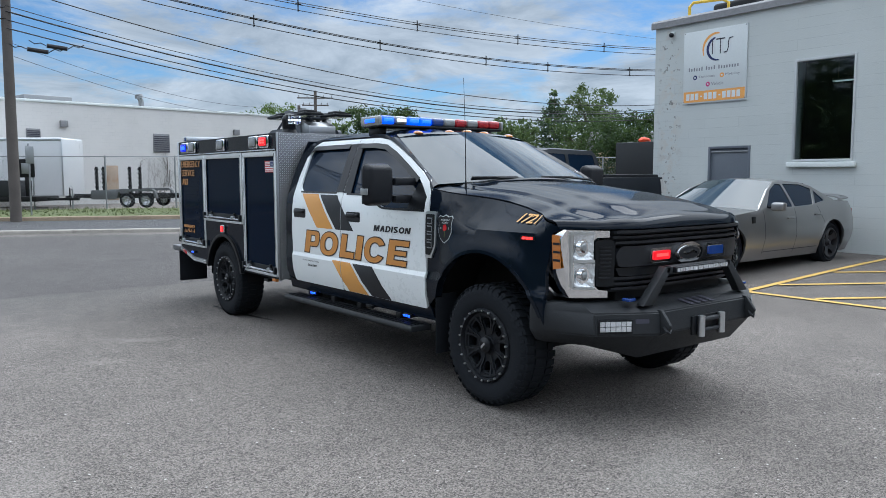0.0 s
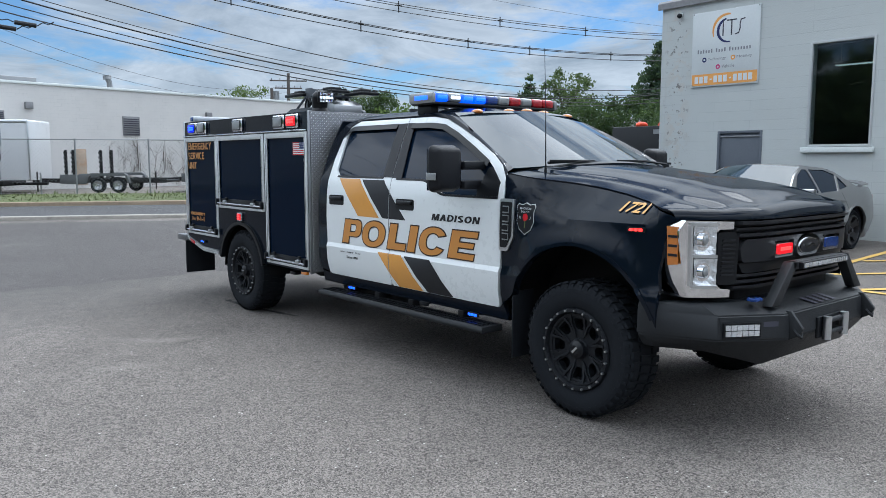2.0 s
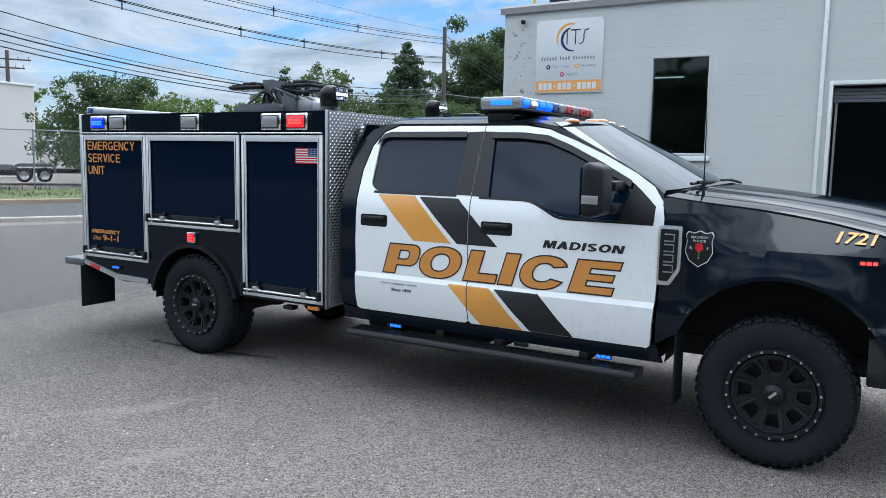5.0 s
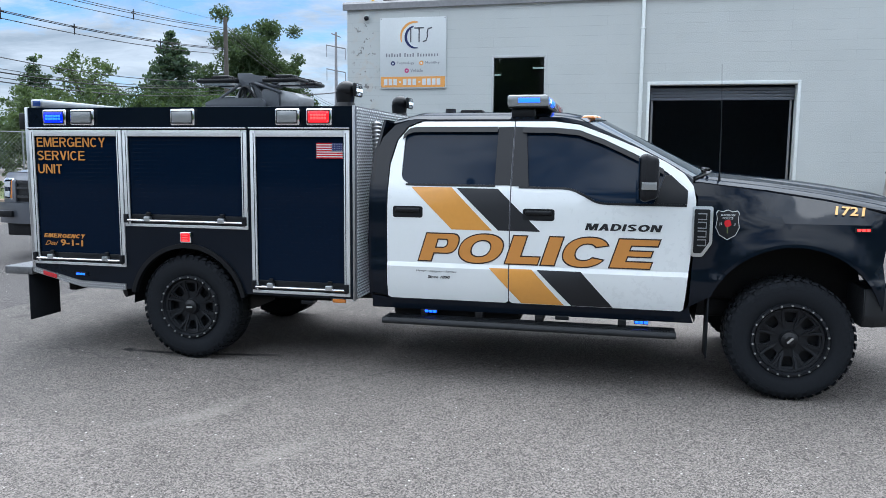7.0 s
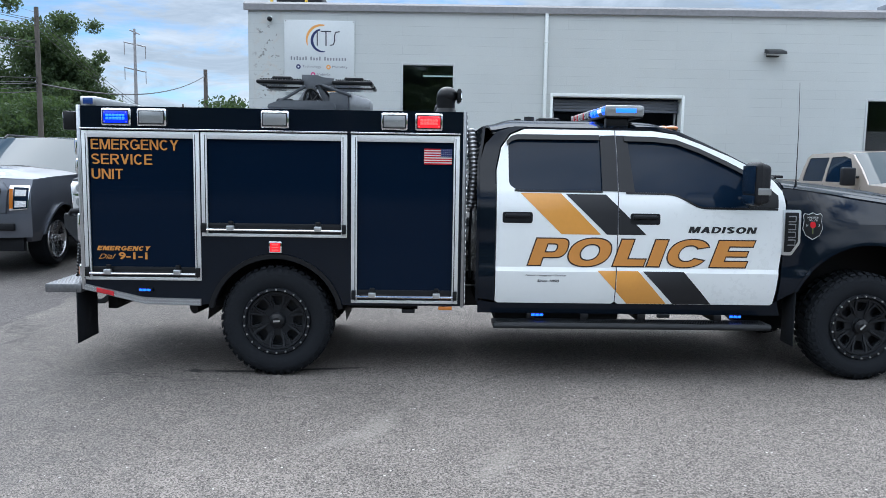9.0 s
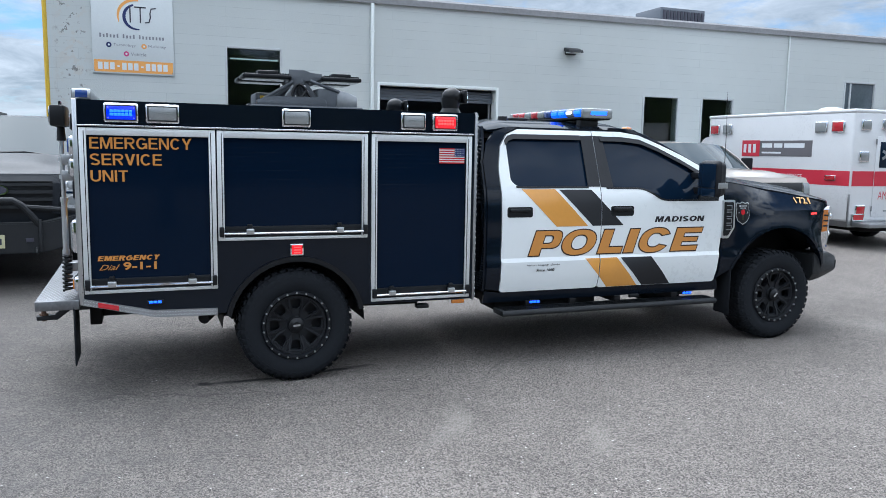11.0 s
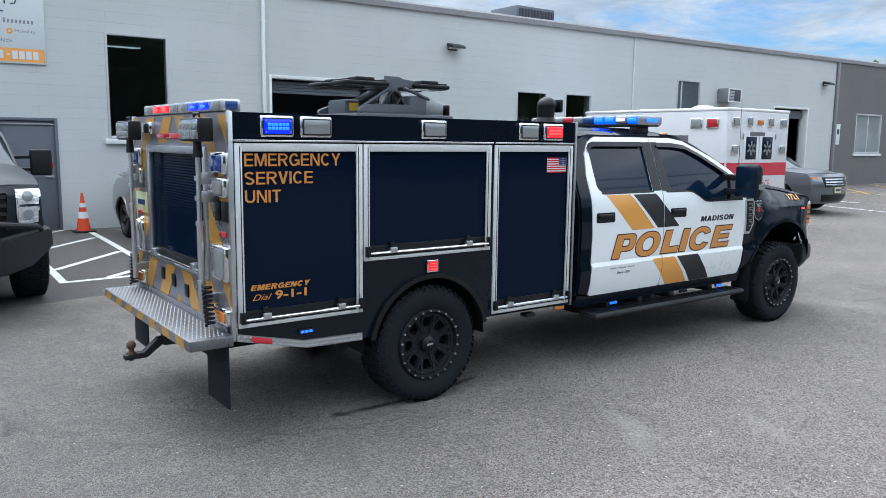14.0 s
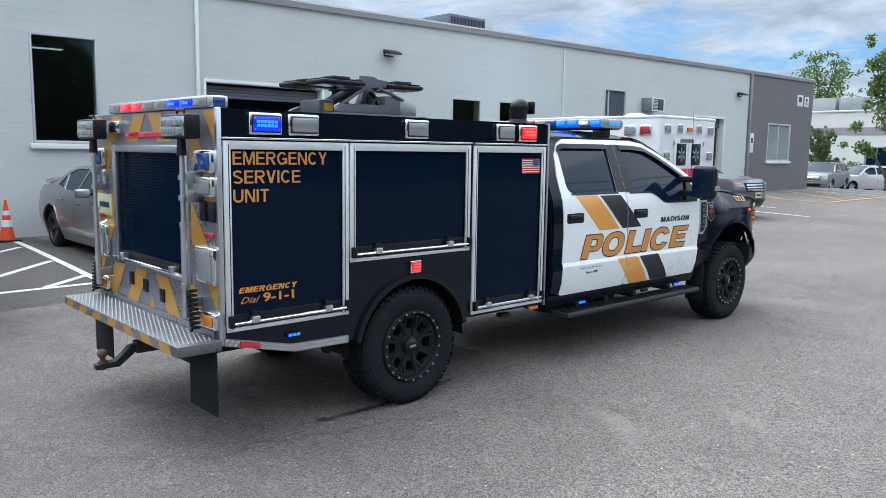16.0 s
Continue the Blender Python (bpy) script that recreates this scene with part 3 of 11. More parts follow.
M_LINEY = mat("yellow_line_paint", (0.62, 0.40, 0.10), 0.75, vary=0.12, scale=12, dirt=0.5, dcol=(0.2, 0.17, 0.12))
M_LINEB = mat("blue_line_paint", (0.12, 0.28, 0.60), 0.75, vary=0.12, scale=12, dirt=0.4, dcol=(0.16, 0.16, 0.16))
M_COPING = mat("weathered_roof_edge", (0.25, 0.25, 0.26), 0.6, 0.3, vary=0.2, scale=3)
M_FRAME = mat("pale_grey_frame_paint", (0.47, 0.49, 0.50), 0.5, vary=0.08)
M_WHITETRIM = mat("white_trim_paint", (0.69, 0.73, 0.72), 0.55, vary=0.08)
M_DOORGREY = mat("grey_door_paint", (0.11, 0.125, 0.15), 0.45, vary=0.08)
M_ALU = mat("satin_aluminium", (0.62, 0.64, 0.66), 0.32, 1.0, vary=0.06, scale=12)
M_ALUD = mat("dull_aluminium", (0.37, 0.38, 0.395), 0.45, 1.0, vary=0.12, scale=10)
M_CHROME = mat("chrome", (0.82, 0.83, 0.85), 0.06, 1.0, vary=0.03, rvary=0.03)
M_STEEL = mat("galvanised_steel", (0.30, 0.31, 0.32), 0.5, 0.85, vary=0.15)
M_RUST = mat("rusty_steel", (0.11, 0.065, 0.045), 0.8, 0.3, vary=0.3, scale=20, grain=0.5)
M_RUBBER = mat("tyre_rubber", (0.0115, 0.0135, 0.0170), 0.78, vary=0.25, scale=10, grain=0.3, gscale=150, dirt=0.12, dcol=(0.02, 0.02, 0.021), spec=0.18)
M_BLACKPL = mat("black_plastic", (0.008, 0.009, 0.012), 0.5, vary=0.1, grain=0.25, gscale=500, spec=0.3)
M_MATTEBLK = mat("matte_black_steel", (0.017, 0.019, 0.022), 0.55, vary=0.12, grain=0.3, gscale=400, spec=0.4)
M_BLACK = mat("gloss_black_paint", (0.004, 0.007, 0.013), 0.4, coat=0.50, vary=0.05, spec=0.0, coat_rough=0.085)
M_WHITE = mat("white_car_paint", (0.74, 0.775, 0.785), 0.3, coat=0.8, vary=0.012)
M_WOODPOLE = mat("weathered_pole_wood", (0.10, 0.088, 0.08), 0.9, vary=0.3, scale=6, grain=0.5, gscale=40)
M_CABLE = mat("cable_black", (0.015, 0.015, 0.018), 0.6, vary=0)
# dark bluish base colours put the workshop's dim light into its surfaces
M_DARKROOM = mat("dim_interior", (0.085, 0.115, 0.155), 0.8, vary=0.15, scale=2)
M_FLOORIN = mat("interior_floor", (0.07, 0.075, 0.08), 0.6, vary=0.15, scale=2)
M_ROOF = mat("roof_membrane", (0.30, 0.30, 0.30), 0.9, vary=0.2, scale=2)
M_SIGN = mat("white_sign_sheet", (0.68, 0.71, 0.73), 0.35, vary=0.03)
M_BOARD = mat("pale_sign_board", (0.60, 0.635, 0.645), 0.4, vary=0.04)
M_CAPTION = mat("grey_print", (0.22, 0.23, 0.26), 0.5, vary=0.04)
M_NAVY = mat("navy_print", (0.018, 0.028, 0.12), 0.4, vary=0.04)
M_ORANGE = mat("orange_print", (0.80, 0.38, 0.10), 0.4, vary=0.04)
M_MAGENTA = mat("magenta_print", (0.55, 0.04, 0.20), 0.4, vary=0.04)
M_INK = mat("dark_print", (0.05, 0.05, 0.07), 0.45, vary=0.04)
M_YELLOWP = mat("yellow_pipe_paint", (0.65, 0.43, 0.04), 0.5, vary=0.1)


def glass(name, tint=(0.02, 0.025, 0.03), rough=0.03):
    """Dark tinted glass that mirrors the sky."""
    return mat(name, tint, rough, coat=0.0, vary=0.0, spec=0.21, ior=1.5)


M_GLASS = glass("dark_tinted_glass", (0.004, 0.012, 0.028))
M_GLASSC = mat("windscreen_glass", (0.016, 0.030, 0.042), 0.02, coat=0.0, vary=0.0, spec=0.19, ior=1.45)
M_SCREEN = mat("parked_windscreen_glass", (0.030, 0.046, 0.056), 0.03, vary=0.0, spec=0.26, ior=1.5)
M_WINGLASS = mat("window_glass", (0.60, 0.68, 0.68), 0.02, vary=0.0, trans=1.0, ior=1.45)


# ---- ground ----
def gz(x, y):
    """Height of the lot: level under the truck, rising a hand's width to the building and to the far end."""
    return 0.14 * smooth01((x - 6.5) / 8.0) * (1 - smooth01((y - 15.5) / 4.0)) + 0.13 * smooth01(-y / 22.0) * smooth01((x - 3) / 8) - 0.75 * smooth01((-y - 26) / 16)


KX, KY, DX, DY, NX, NY = 3.42, 24.50, 0.9018, -0.4322, 0.4322, 0.9018


def street(s, q, z=0.0):
    """A place by the street: s along it, q across it from the near kerb."""
    return (KX + DX * s + NX * q, KY + DY * s + NY * q, z)


def ground():
    bm = B()
    xs = [-900, -300, -120, -60, -30, -15, -8, -4, -1] + [i * 0.5 for i in range(0, 40)] + [20, 24, 30, 40, 60, 100, 180, 400, 900]
    ys = [-900, -300, -130, -70, -45, -35] + [i * 0.75 for i in range(-36, 22)] + [17, 19, 21, 24, 28, 34, 42, 60, 90, 150, 300, 900]
    vs = [[bm.verts.new((x, y, gz(x, y))) for y in ys] for x in xs]
    for i in range(len(xs) - 1):
        for j in range(len(ys) - 1):
            bm.faces.new((vs[i][j], vs[i + 1][j], vs[i + 1][j + 1], vs[i][j + 1]))
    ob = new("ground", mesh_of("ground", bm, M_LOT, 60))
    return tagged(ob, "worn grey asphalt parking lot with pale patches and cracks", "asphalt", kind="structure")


ground()


def newer_patch():
    """Darker, newer asphalt between the lot's old surface and the street kerb."""
    def f(a, b):
        x = -16 + 30.78 * a
        y0 = 11.55 - 3.5 * smooth01((x - 8.2) / 0.8) + 0.10 * noise.noise((x * 1.7, 0.0, 0.0)) + 0.05 * noise.noise((x * 9.0, 4.0, 0.0))
        y1 = min(KY + (-0.25 - (x - KX) * NX) / NY, 30.0 if x < 3 else 19.0 + max(0.0, 4.6 - (x - 3) * 0.48))
        y = y0 + (y1 - y0) * b
        return (x, y, gz(x, y) + 0.006 * min(1.0, b * 15))
    bm = sheet(B(), f, 200, 30)
    tagged(new("newer_asphalt", mesh_of("newer_asphalt", bm, M_NEWLOT, 60)), "darker newer asphalt between the lot and the street kerb", "asphalt", kind="structure")




def strip_box(name, s0, s1, q0, q1, z0, z1, m, label, cat, bev=0.02):
    bm = B()
    n = 30
    prof = [(q0, z0), (q0, z1 - bev), (q0 + bev, z1), (q1 - bev, z1), (q1, z1 - bev), (q1, z0)] if bev else [(q0, z0), (q0, z1), (q1, z1), (q1, z0)]
    rows = [[bm.verts.new(street(s0 + (s1 - s0) * i / n, q, z)) for q, z in prof] for i in range(n + 1)]
    for a, b in zip(rows, rows[1:]):
        for k in range(len(prof) - 1):
            bm.faces.new((a[k], b[k], b[k + 1], a[k + 1]))
    bm.faces.new(rows[0])
    bm.faces.new(rows[-1][::-1])
    orient(bm)
    return tagged(new(name, mesh_of(name, bm, m)), label, cat, kind="structure")


strip_box("road", -80, 90, 0.16, 7.0, -0.05, 0.006, M_ROAD, "grey asphalt street between two kerbs", "road", 0)
strip_box("kerb_near", -80, 34, 0.0, 0.16, -0.05, 0.11, M_CONC, "pale concrete kerb along the lot's edge", "kerb")
strip_box("kerb_far", -80, 90, 7.0, 7.18, -0.05, 0.15, M_KERBTAN, "tan stained concrete kerb below a grass verge", "kerb")
strip_box("verge", -80, 90, 7.18, 14.3, -0.05, 0.15, M_GRASS, "mown green grass verge along the street", "grass", 0)


def stripe(pts, w, m, name="road_marking", label="painted line on the asphalt", lift=0.012):
    """A painted line on the lot along (x, y) points."""
    bm = B()
    (x0, y0), (x1, y1) = pts
    d = Vector((x1 - x0, y1 - y0))
    k = max(2, int(d.length / 0.7))
    nrm = Vector((-d.y, d.x)).normalized() * w / 2
    row = []
    for i in range(k + 1):
        p = Vector((x0, y0)) + d * i / k
        row.append([bm.verts.new((p.x + s * nrm.x, p.y + s * nrm.y, gz(p.x + s * nrm.x, p.y + s * nrm.y) + lift)) for s in (-1, 1)])
    for a, b in zip(row, row[1:]):
        bm.faces.new((a[0], b[0], b[1], a[1]))
    orient(bm)
    return tagged(new(name, mesh_of(name, bm, m, 0)), label, "road marking", kind="structure")


# yellow hatched bay beside the grey sedan
for p in (((9.45, 5.66), (14.6, 5.86)), ((9.45, 5.62), (9.52, 1.2)), ((10.25, 5.62), (12.6, 3.6)), ((9.55, 4.75), (12.6, 2.2)), ((11.9, 5.66), (14.4, 3.4)), ((9.55, 3.3), (11.8, 1.3)), ((9.52, 1.25), (14.6, 1.35))):
    stripe(p, 0.10, M_LINEY, "yellow_line", "faded yellow hatch line painted on the lot")
# white hatched walkway to the grey door
for p in (((9.6, 8.62), (14.75, 8.52)), ((9.55, 9.85), (14.8, 9.75)), ((9.62, 8.6), (9.58, 9.9)), ((10.5, 9.78), (11.65, 8.66)), ((12.2, 9.76), (13.35, 8.65)), ((13.8, 9.74), (14.7, 8.9)), ((9.65, 9.3), (10.2, 8.66))):
    stripe(p, 0.10, M_LINEW, "white_line", "white hatch line painted before a door")
# bays towards the far end
for p in (((8.4, -5.75), (14.3, -5.7)), ((10.4, -12.3), (14.3, -11.9)), ((8.6, -10.5), (14.3, -10.3))):
    stripe(p, 0.10, M_LINEW, "white_line", "white parking bay line")
for p in (((10.4, -16.2), (14.7, -16.0)), ((10.4, -16.2), (10.4, -22.3)), ((10.5, -18.0), (14.4, -21.5)), ((10.5, -20.0), (13.0, -22.2)), ((12.0, -16.2), (14.5, -18.6))):
    stripe(p, 0.10, M_LINEY, "yellow_line", "faded yellow hatch line at the lot's far end")
stripe(((10.4, -22.4), (15.5, -22.8)), 0.10, M_LINEW, "white_line", "white parking bay line")
stripe(((6.0, -23.6), (16.0, -24.6)), 0.16, M_LINEB, "blue_line", "blue painted bay line at the lot's far end")

# ---- the white block building ----
FX = 14.85


def roof_z(y):
    return 5.0 + 0.0068 * (11.28 - y)


def wall_with_holes(name, y0, y1, holes, m, label, x=FX, thick=0.3, top=roof_z, bottom=-0.2):
    """A wall in the plane x, with openings (ya, yb, za, zb) that go through it."""
    ys = sorted({y0, y1, *[h[0] for h in holes], *[h[1] for h in holes]})
    bm = B()
    for a, b in zip(ys, ys[1:]):
        mid = (a + b) / 2
        cuts = sorted([(h[2], h[3]) for h in holes if h[0] <= mid <= h[1]])
        spans, z = [], None
        lo = bottom
        for za, zb in cuts:
            if za > lo:
                spans.append((lo, za))
            lo = zb
        spans.append((lo, None))
        for za, zb in spans:
            ta, tb = (zb, zb) if zb is not None else (top(a), top(b))
            v = [bm.verts.new(p) for p in ((x, a, za), (x, b, za), (x, b, tb), (x, a, ta), (x + thick, a, za), (x + thick, b, za), (x + thick, b, tb), (x + thick, a, ta))]
            for q in ((0, 1, 2, 3), (5, 4, 7, 6), (4, 0, 3, 7), (1, 5, 6, 2), (3, 2, 6, 7), (4, 5, 1, 0)):
                bm.faces.new([v[i] for i in q])
    bmesh.ops.remove_doubles(bm, verts=bm.verts[:], dist=1e-5)
    dup = {}
    for f in bm.faces:
        dup.setdefault(frozenset(v.index for v in f.verts), []).append(f)
    bm.verts.index_update()
    dup = {}
    for f in bm.faces:
        dup.setdefault(frozenset(v.index for v in f.verts), []).append(f)
    inner = [f for fs in dup.values() if len(fs) > 1 for f in fs]
    bmesh.ops.delete(bm, geom=inner, context="FACES")
    orient(bm)
    return tagged(new(name, mesh_of(name, bm, m, 0)), label, "wall", kind="structure")


WIN1 = (6.80, 7.98, 1.85, 3.82)
DOOR1 = (8.86, 9.84, -0.1, 2.20)
BAY1 = (1.72, 4.70, -0.1, 3.23)
WIN3, WIN4 = (-3.47, -2.34, 1.96, 3.23), (-5.24, -4.16, 1.96, 3.24)
WIN5 = (-10.35, -9.13, 2.72, 3.89)
BAY2 = (-17.1, -14.7, -0.1, 3.26)
WIN6 = (-23.0, -20.8, 1.55, 3.16)
wall_with_holes("wall_front_worn", 9.84, 11.28, [], M_BLOCKW, "white painted block wall, flaking near the corner")
wall_with_holes("wall_front", -18.96, 9.84, [WIN1, DOOR1, BAY1, WIN3, WIN4, WIN5, BAY2], M_BLOCK, "long white painted concrete block front wall")
wall_with_holes("wall_front_grey", -25.1, -18.96, [WIN6], M_GREYBLOCK, "dark grey painted block end of the front wall", x=FX - 0.02, thick=0.32)


def plain_box(name, x0, x1, y0, y1, z0, z1, m, label, cat, kind="structure", bev=0.0):
    bm = box(B(), x0, x1, y0, y1, z0, z1, bev)
    return tagged(new(name, mesh_of(name, bm, m, 30)), label, cat, kind=kind)


plain_box("wall_north", FX + 0.3, 34, 10.98, 11.28, -0.2, 5.0, M_BLOCKW, "white painted block side wall", "wall")
plain_box("wall_south", FX + 0.3, 34, -25.1, -24.8, -0.2, 5.2, M_GREYBLOCK, "grey painted block side wall", "wall")
plain_box("wall_back", 34, 34.3, -25.1, 11.28, -0.2, 5.0, M_BLOCK, "back wall of the block building", "wall")
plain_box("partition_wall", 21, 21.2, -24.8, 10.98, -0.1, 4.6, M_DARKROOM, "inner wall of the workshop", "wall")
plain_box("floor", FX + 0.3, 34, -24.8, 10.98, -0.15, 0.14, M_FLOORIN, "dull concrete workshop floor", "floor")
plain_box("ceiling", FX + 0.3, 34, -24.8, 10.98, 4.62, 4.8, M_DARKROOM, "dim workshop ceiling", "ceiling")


def roof_parts():
    bm = B()
    v = [bm.verts.new(p) for p in ((FX + 0.2, 11.2, 4.99), (34.2, 11.2, 4.99), (34.2, -25.0, 5.22), (FX + 0.2, -25.0, 5.22))]
    f = bm.faces.new(v)
    thicken(bm, [f], (0, 0, -0.1))
    orient(bm)
    tagged(new("roof", mesh_of("roof", bm, M_ROOF)), "flat grey roof of the block building", "roof", kind="structure")
    bm = B()
    prof = [(-0.07, -0.13), (-0.07, 0.0), (-0.02, 0.05), (0.36, 0.05), (0.36, 0.0), (-0.03, -0.13)]
    a, b = [[bm.verts.new((FX + dx, y, roof_z(y) + dz)) for dx, dz in prof] for y in (11.36, -25.16)]
    for i in range(6):
        bm.faces.new((a[i], b[i], b[(i + 1) % 6], a[(i + 1) % 6]))
    bm.faces.new(a), bm.faces.new(b)
    orient(bm)
    tagged(new("roof_edge", mesh_of("roof_edge", bm, M_COPING)), "weathered grey metal roof edge", "roof edge", kind="structure")


roof_parts()


def window(name, hole, label, bars=(), sill=True, frame=0.06, mat_frame=None, pane_mat=None, x=FX):
    """A framed window set in a wall opening, with its pane and sill."""
    mat_frame = mat_frame or M_FRAME
    y0, y1, z0, z1 = hole
    r = root(name, label, "window", kind="structure")
    for n_, a in (("window_frame", (y0, y0 + frame, z0, z1)), ("window_frame", (y1 - frame, y1, z0, z1)), ("window_frame", (y0 + frame, y1 - frame, z1 - frame, z1)), ("window_frame", (y0 + frame, y1 - frame, z0, z0 + frame))):
        part(n_, box(B(), x - 0.02, x + 0.09, a[0], a[1], a[2], a[3], 0.006), mat_frame, r)
    for yb in bars:
        part("mullion", box(B(), x + 0.01, x + 0.08, yb - 0.025, yb + 0.025, z0 + frame, z1 - frame, 0.005), mat_frame, r)
    edges = [y0 + frame, *sorted(bars), y1 - frame]
    for a, b in zip(edges, edges[1:]):
        pane = part("pane", box(B(), x + 0.04, x + 0.046, a, b, z0 + frame, z1 - frame), pane_mat or M_WINGLASS, r)
        pane.visible_shadow = pane_mat is not None
    if sill:
        part("sill", box(B(), x - 0.09, x - 0.003, y0 - 0.07, y1 + 0.07, z0 - 0.11, z0 - 0.01, 0.012), M_WHITETRIM, r)
    return r


M_BLIND = mat("pane_over_dark_blinds", (0.085, 0.105, 0.125), 0.06, coat=0.6, vary=0.15, scale=3)
window("window_1", WIN1, "tall dark window with slim pale frame and sill", frame=0.045)
window("window_2", WIN3, "dark workshop window with white frame", frame=0.05)
window("window_3", WIN4, "dark workshop window with white frame", frame=0.05)
window("window_4", WIN5, "high dark window with white frame", bars=(-9.4,), frame=0.05, sill=False, pane_mat=M_BLIND)
window("window_5", WIN6, "white framed two-pane window with pale blinds in the grey wall", bars=(-21.9,), pane_mat=mat("pane_over_blinds", (0.26, 0.29, 0.30), 0.08, coat=0.8, vary=0.1, scale=3))


def grey_door():
    y0, y1, _, z1 = DOOR1
    r = root("door_1", "dark grey painted steel door, shut", "door", kind="structure")
    fr = 0.05
    part("door_frame", box(B(), FX - 0.015, FX + 0.12, y0, y0 + fr, 0.1, z1, 0.004), M_DOORGREY, r)
    part("door_frame", box(B(), FX - 0.015, FX + 0.12, y1 - fr, y1, 0.1, z1, 0.004), M_DOORGREY, r)
    part("door_frame", box(B(), FX - 0.015, FX + 0.12, y0 + fr, y1 - fr, z1 - fr, z1, 0.004), M_DOORGREY, r)
    leaf = part("door_leaf", box(B(), FX + 0.03, FX + 0.075, y0 + fr, y1 - fr, 0.12, z1 - fr, 0.004), M_DOORGREY, r)
    part("drip_strip", box(B(), FX + 0.005, FX + 0.03, y0 + fr, y1 - fr, z1 - 0.13, z1 - 0.10, 0.004), M_STEEL, leaf)
    bm = cyl(B(), (FX + 0.03, y0 + 0.13, 1.14), (FX - 0.03, y0 + 0.13, 1.14), 0.03)
    cyl(bm, (FX - 0.025, y0 + 0.13, 1.14), (FX - 0.025, y0 + 0.25, 1.14), 0.012, n=8)
    part("door_handle", bm, M_STEEL, leaf, "steel lever handle")


grey_door()


def bay(name, hole, label, leaf_drop):
    """A vehicle doorway with pale jambs and the door rolled up under its head."""
    y0, y1, z0, z1 = hole
    r = root(name, label, "garage door", kind="structure")
    for a in ((y0, y0 + 0.06), (y1 - 0.06, y1)):
        part("jamb", box(B(), FX - 0.025, FX + 0.28, a[0], a[1], 0.1, z1, 0.006), M_WHITETRIM, r)
    part("head", box(B(), FX - 0.025, FX + 0.28, y0 + 0.06, y1 - 0.06, z1 - 0.07, z1, 0.006), M_WHITETRIM, r)
    if leaf_drop:
        bm = B()
        k = 4
        for i in range(k):
            za, zb = z1 - 0.12 - leaf_drop * (i + 1) / k, z1 - 0.12 - leaf_drop * i / k
            box(bm, FX + 0.2, FX + 0.24, y0 + 0.06, y1 - 0.06, za + 0.006, zb, 0.006)
        part("door_panel", bm, M_DOORGREY, r)
    for a in (y0 + 0.12, y1 - 0.12):
        part("door_track", box(B(), FX + 0.26, FX + 0.30, a - 0.02, a + 0.02, 0.14, z1 - 0.1), M_STEEL, r)
    return r


bay("garage_door_1", BAY1, "open vehicle doorway with white jambs, dark workshop inside", 0.26)
bay("garage_door_2", BAY2, "open vehicle doorway with white jambs towards the far end", 0.3)


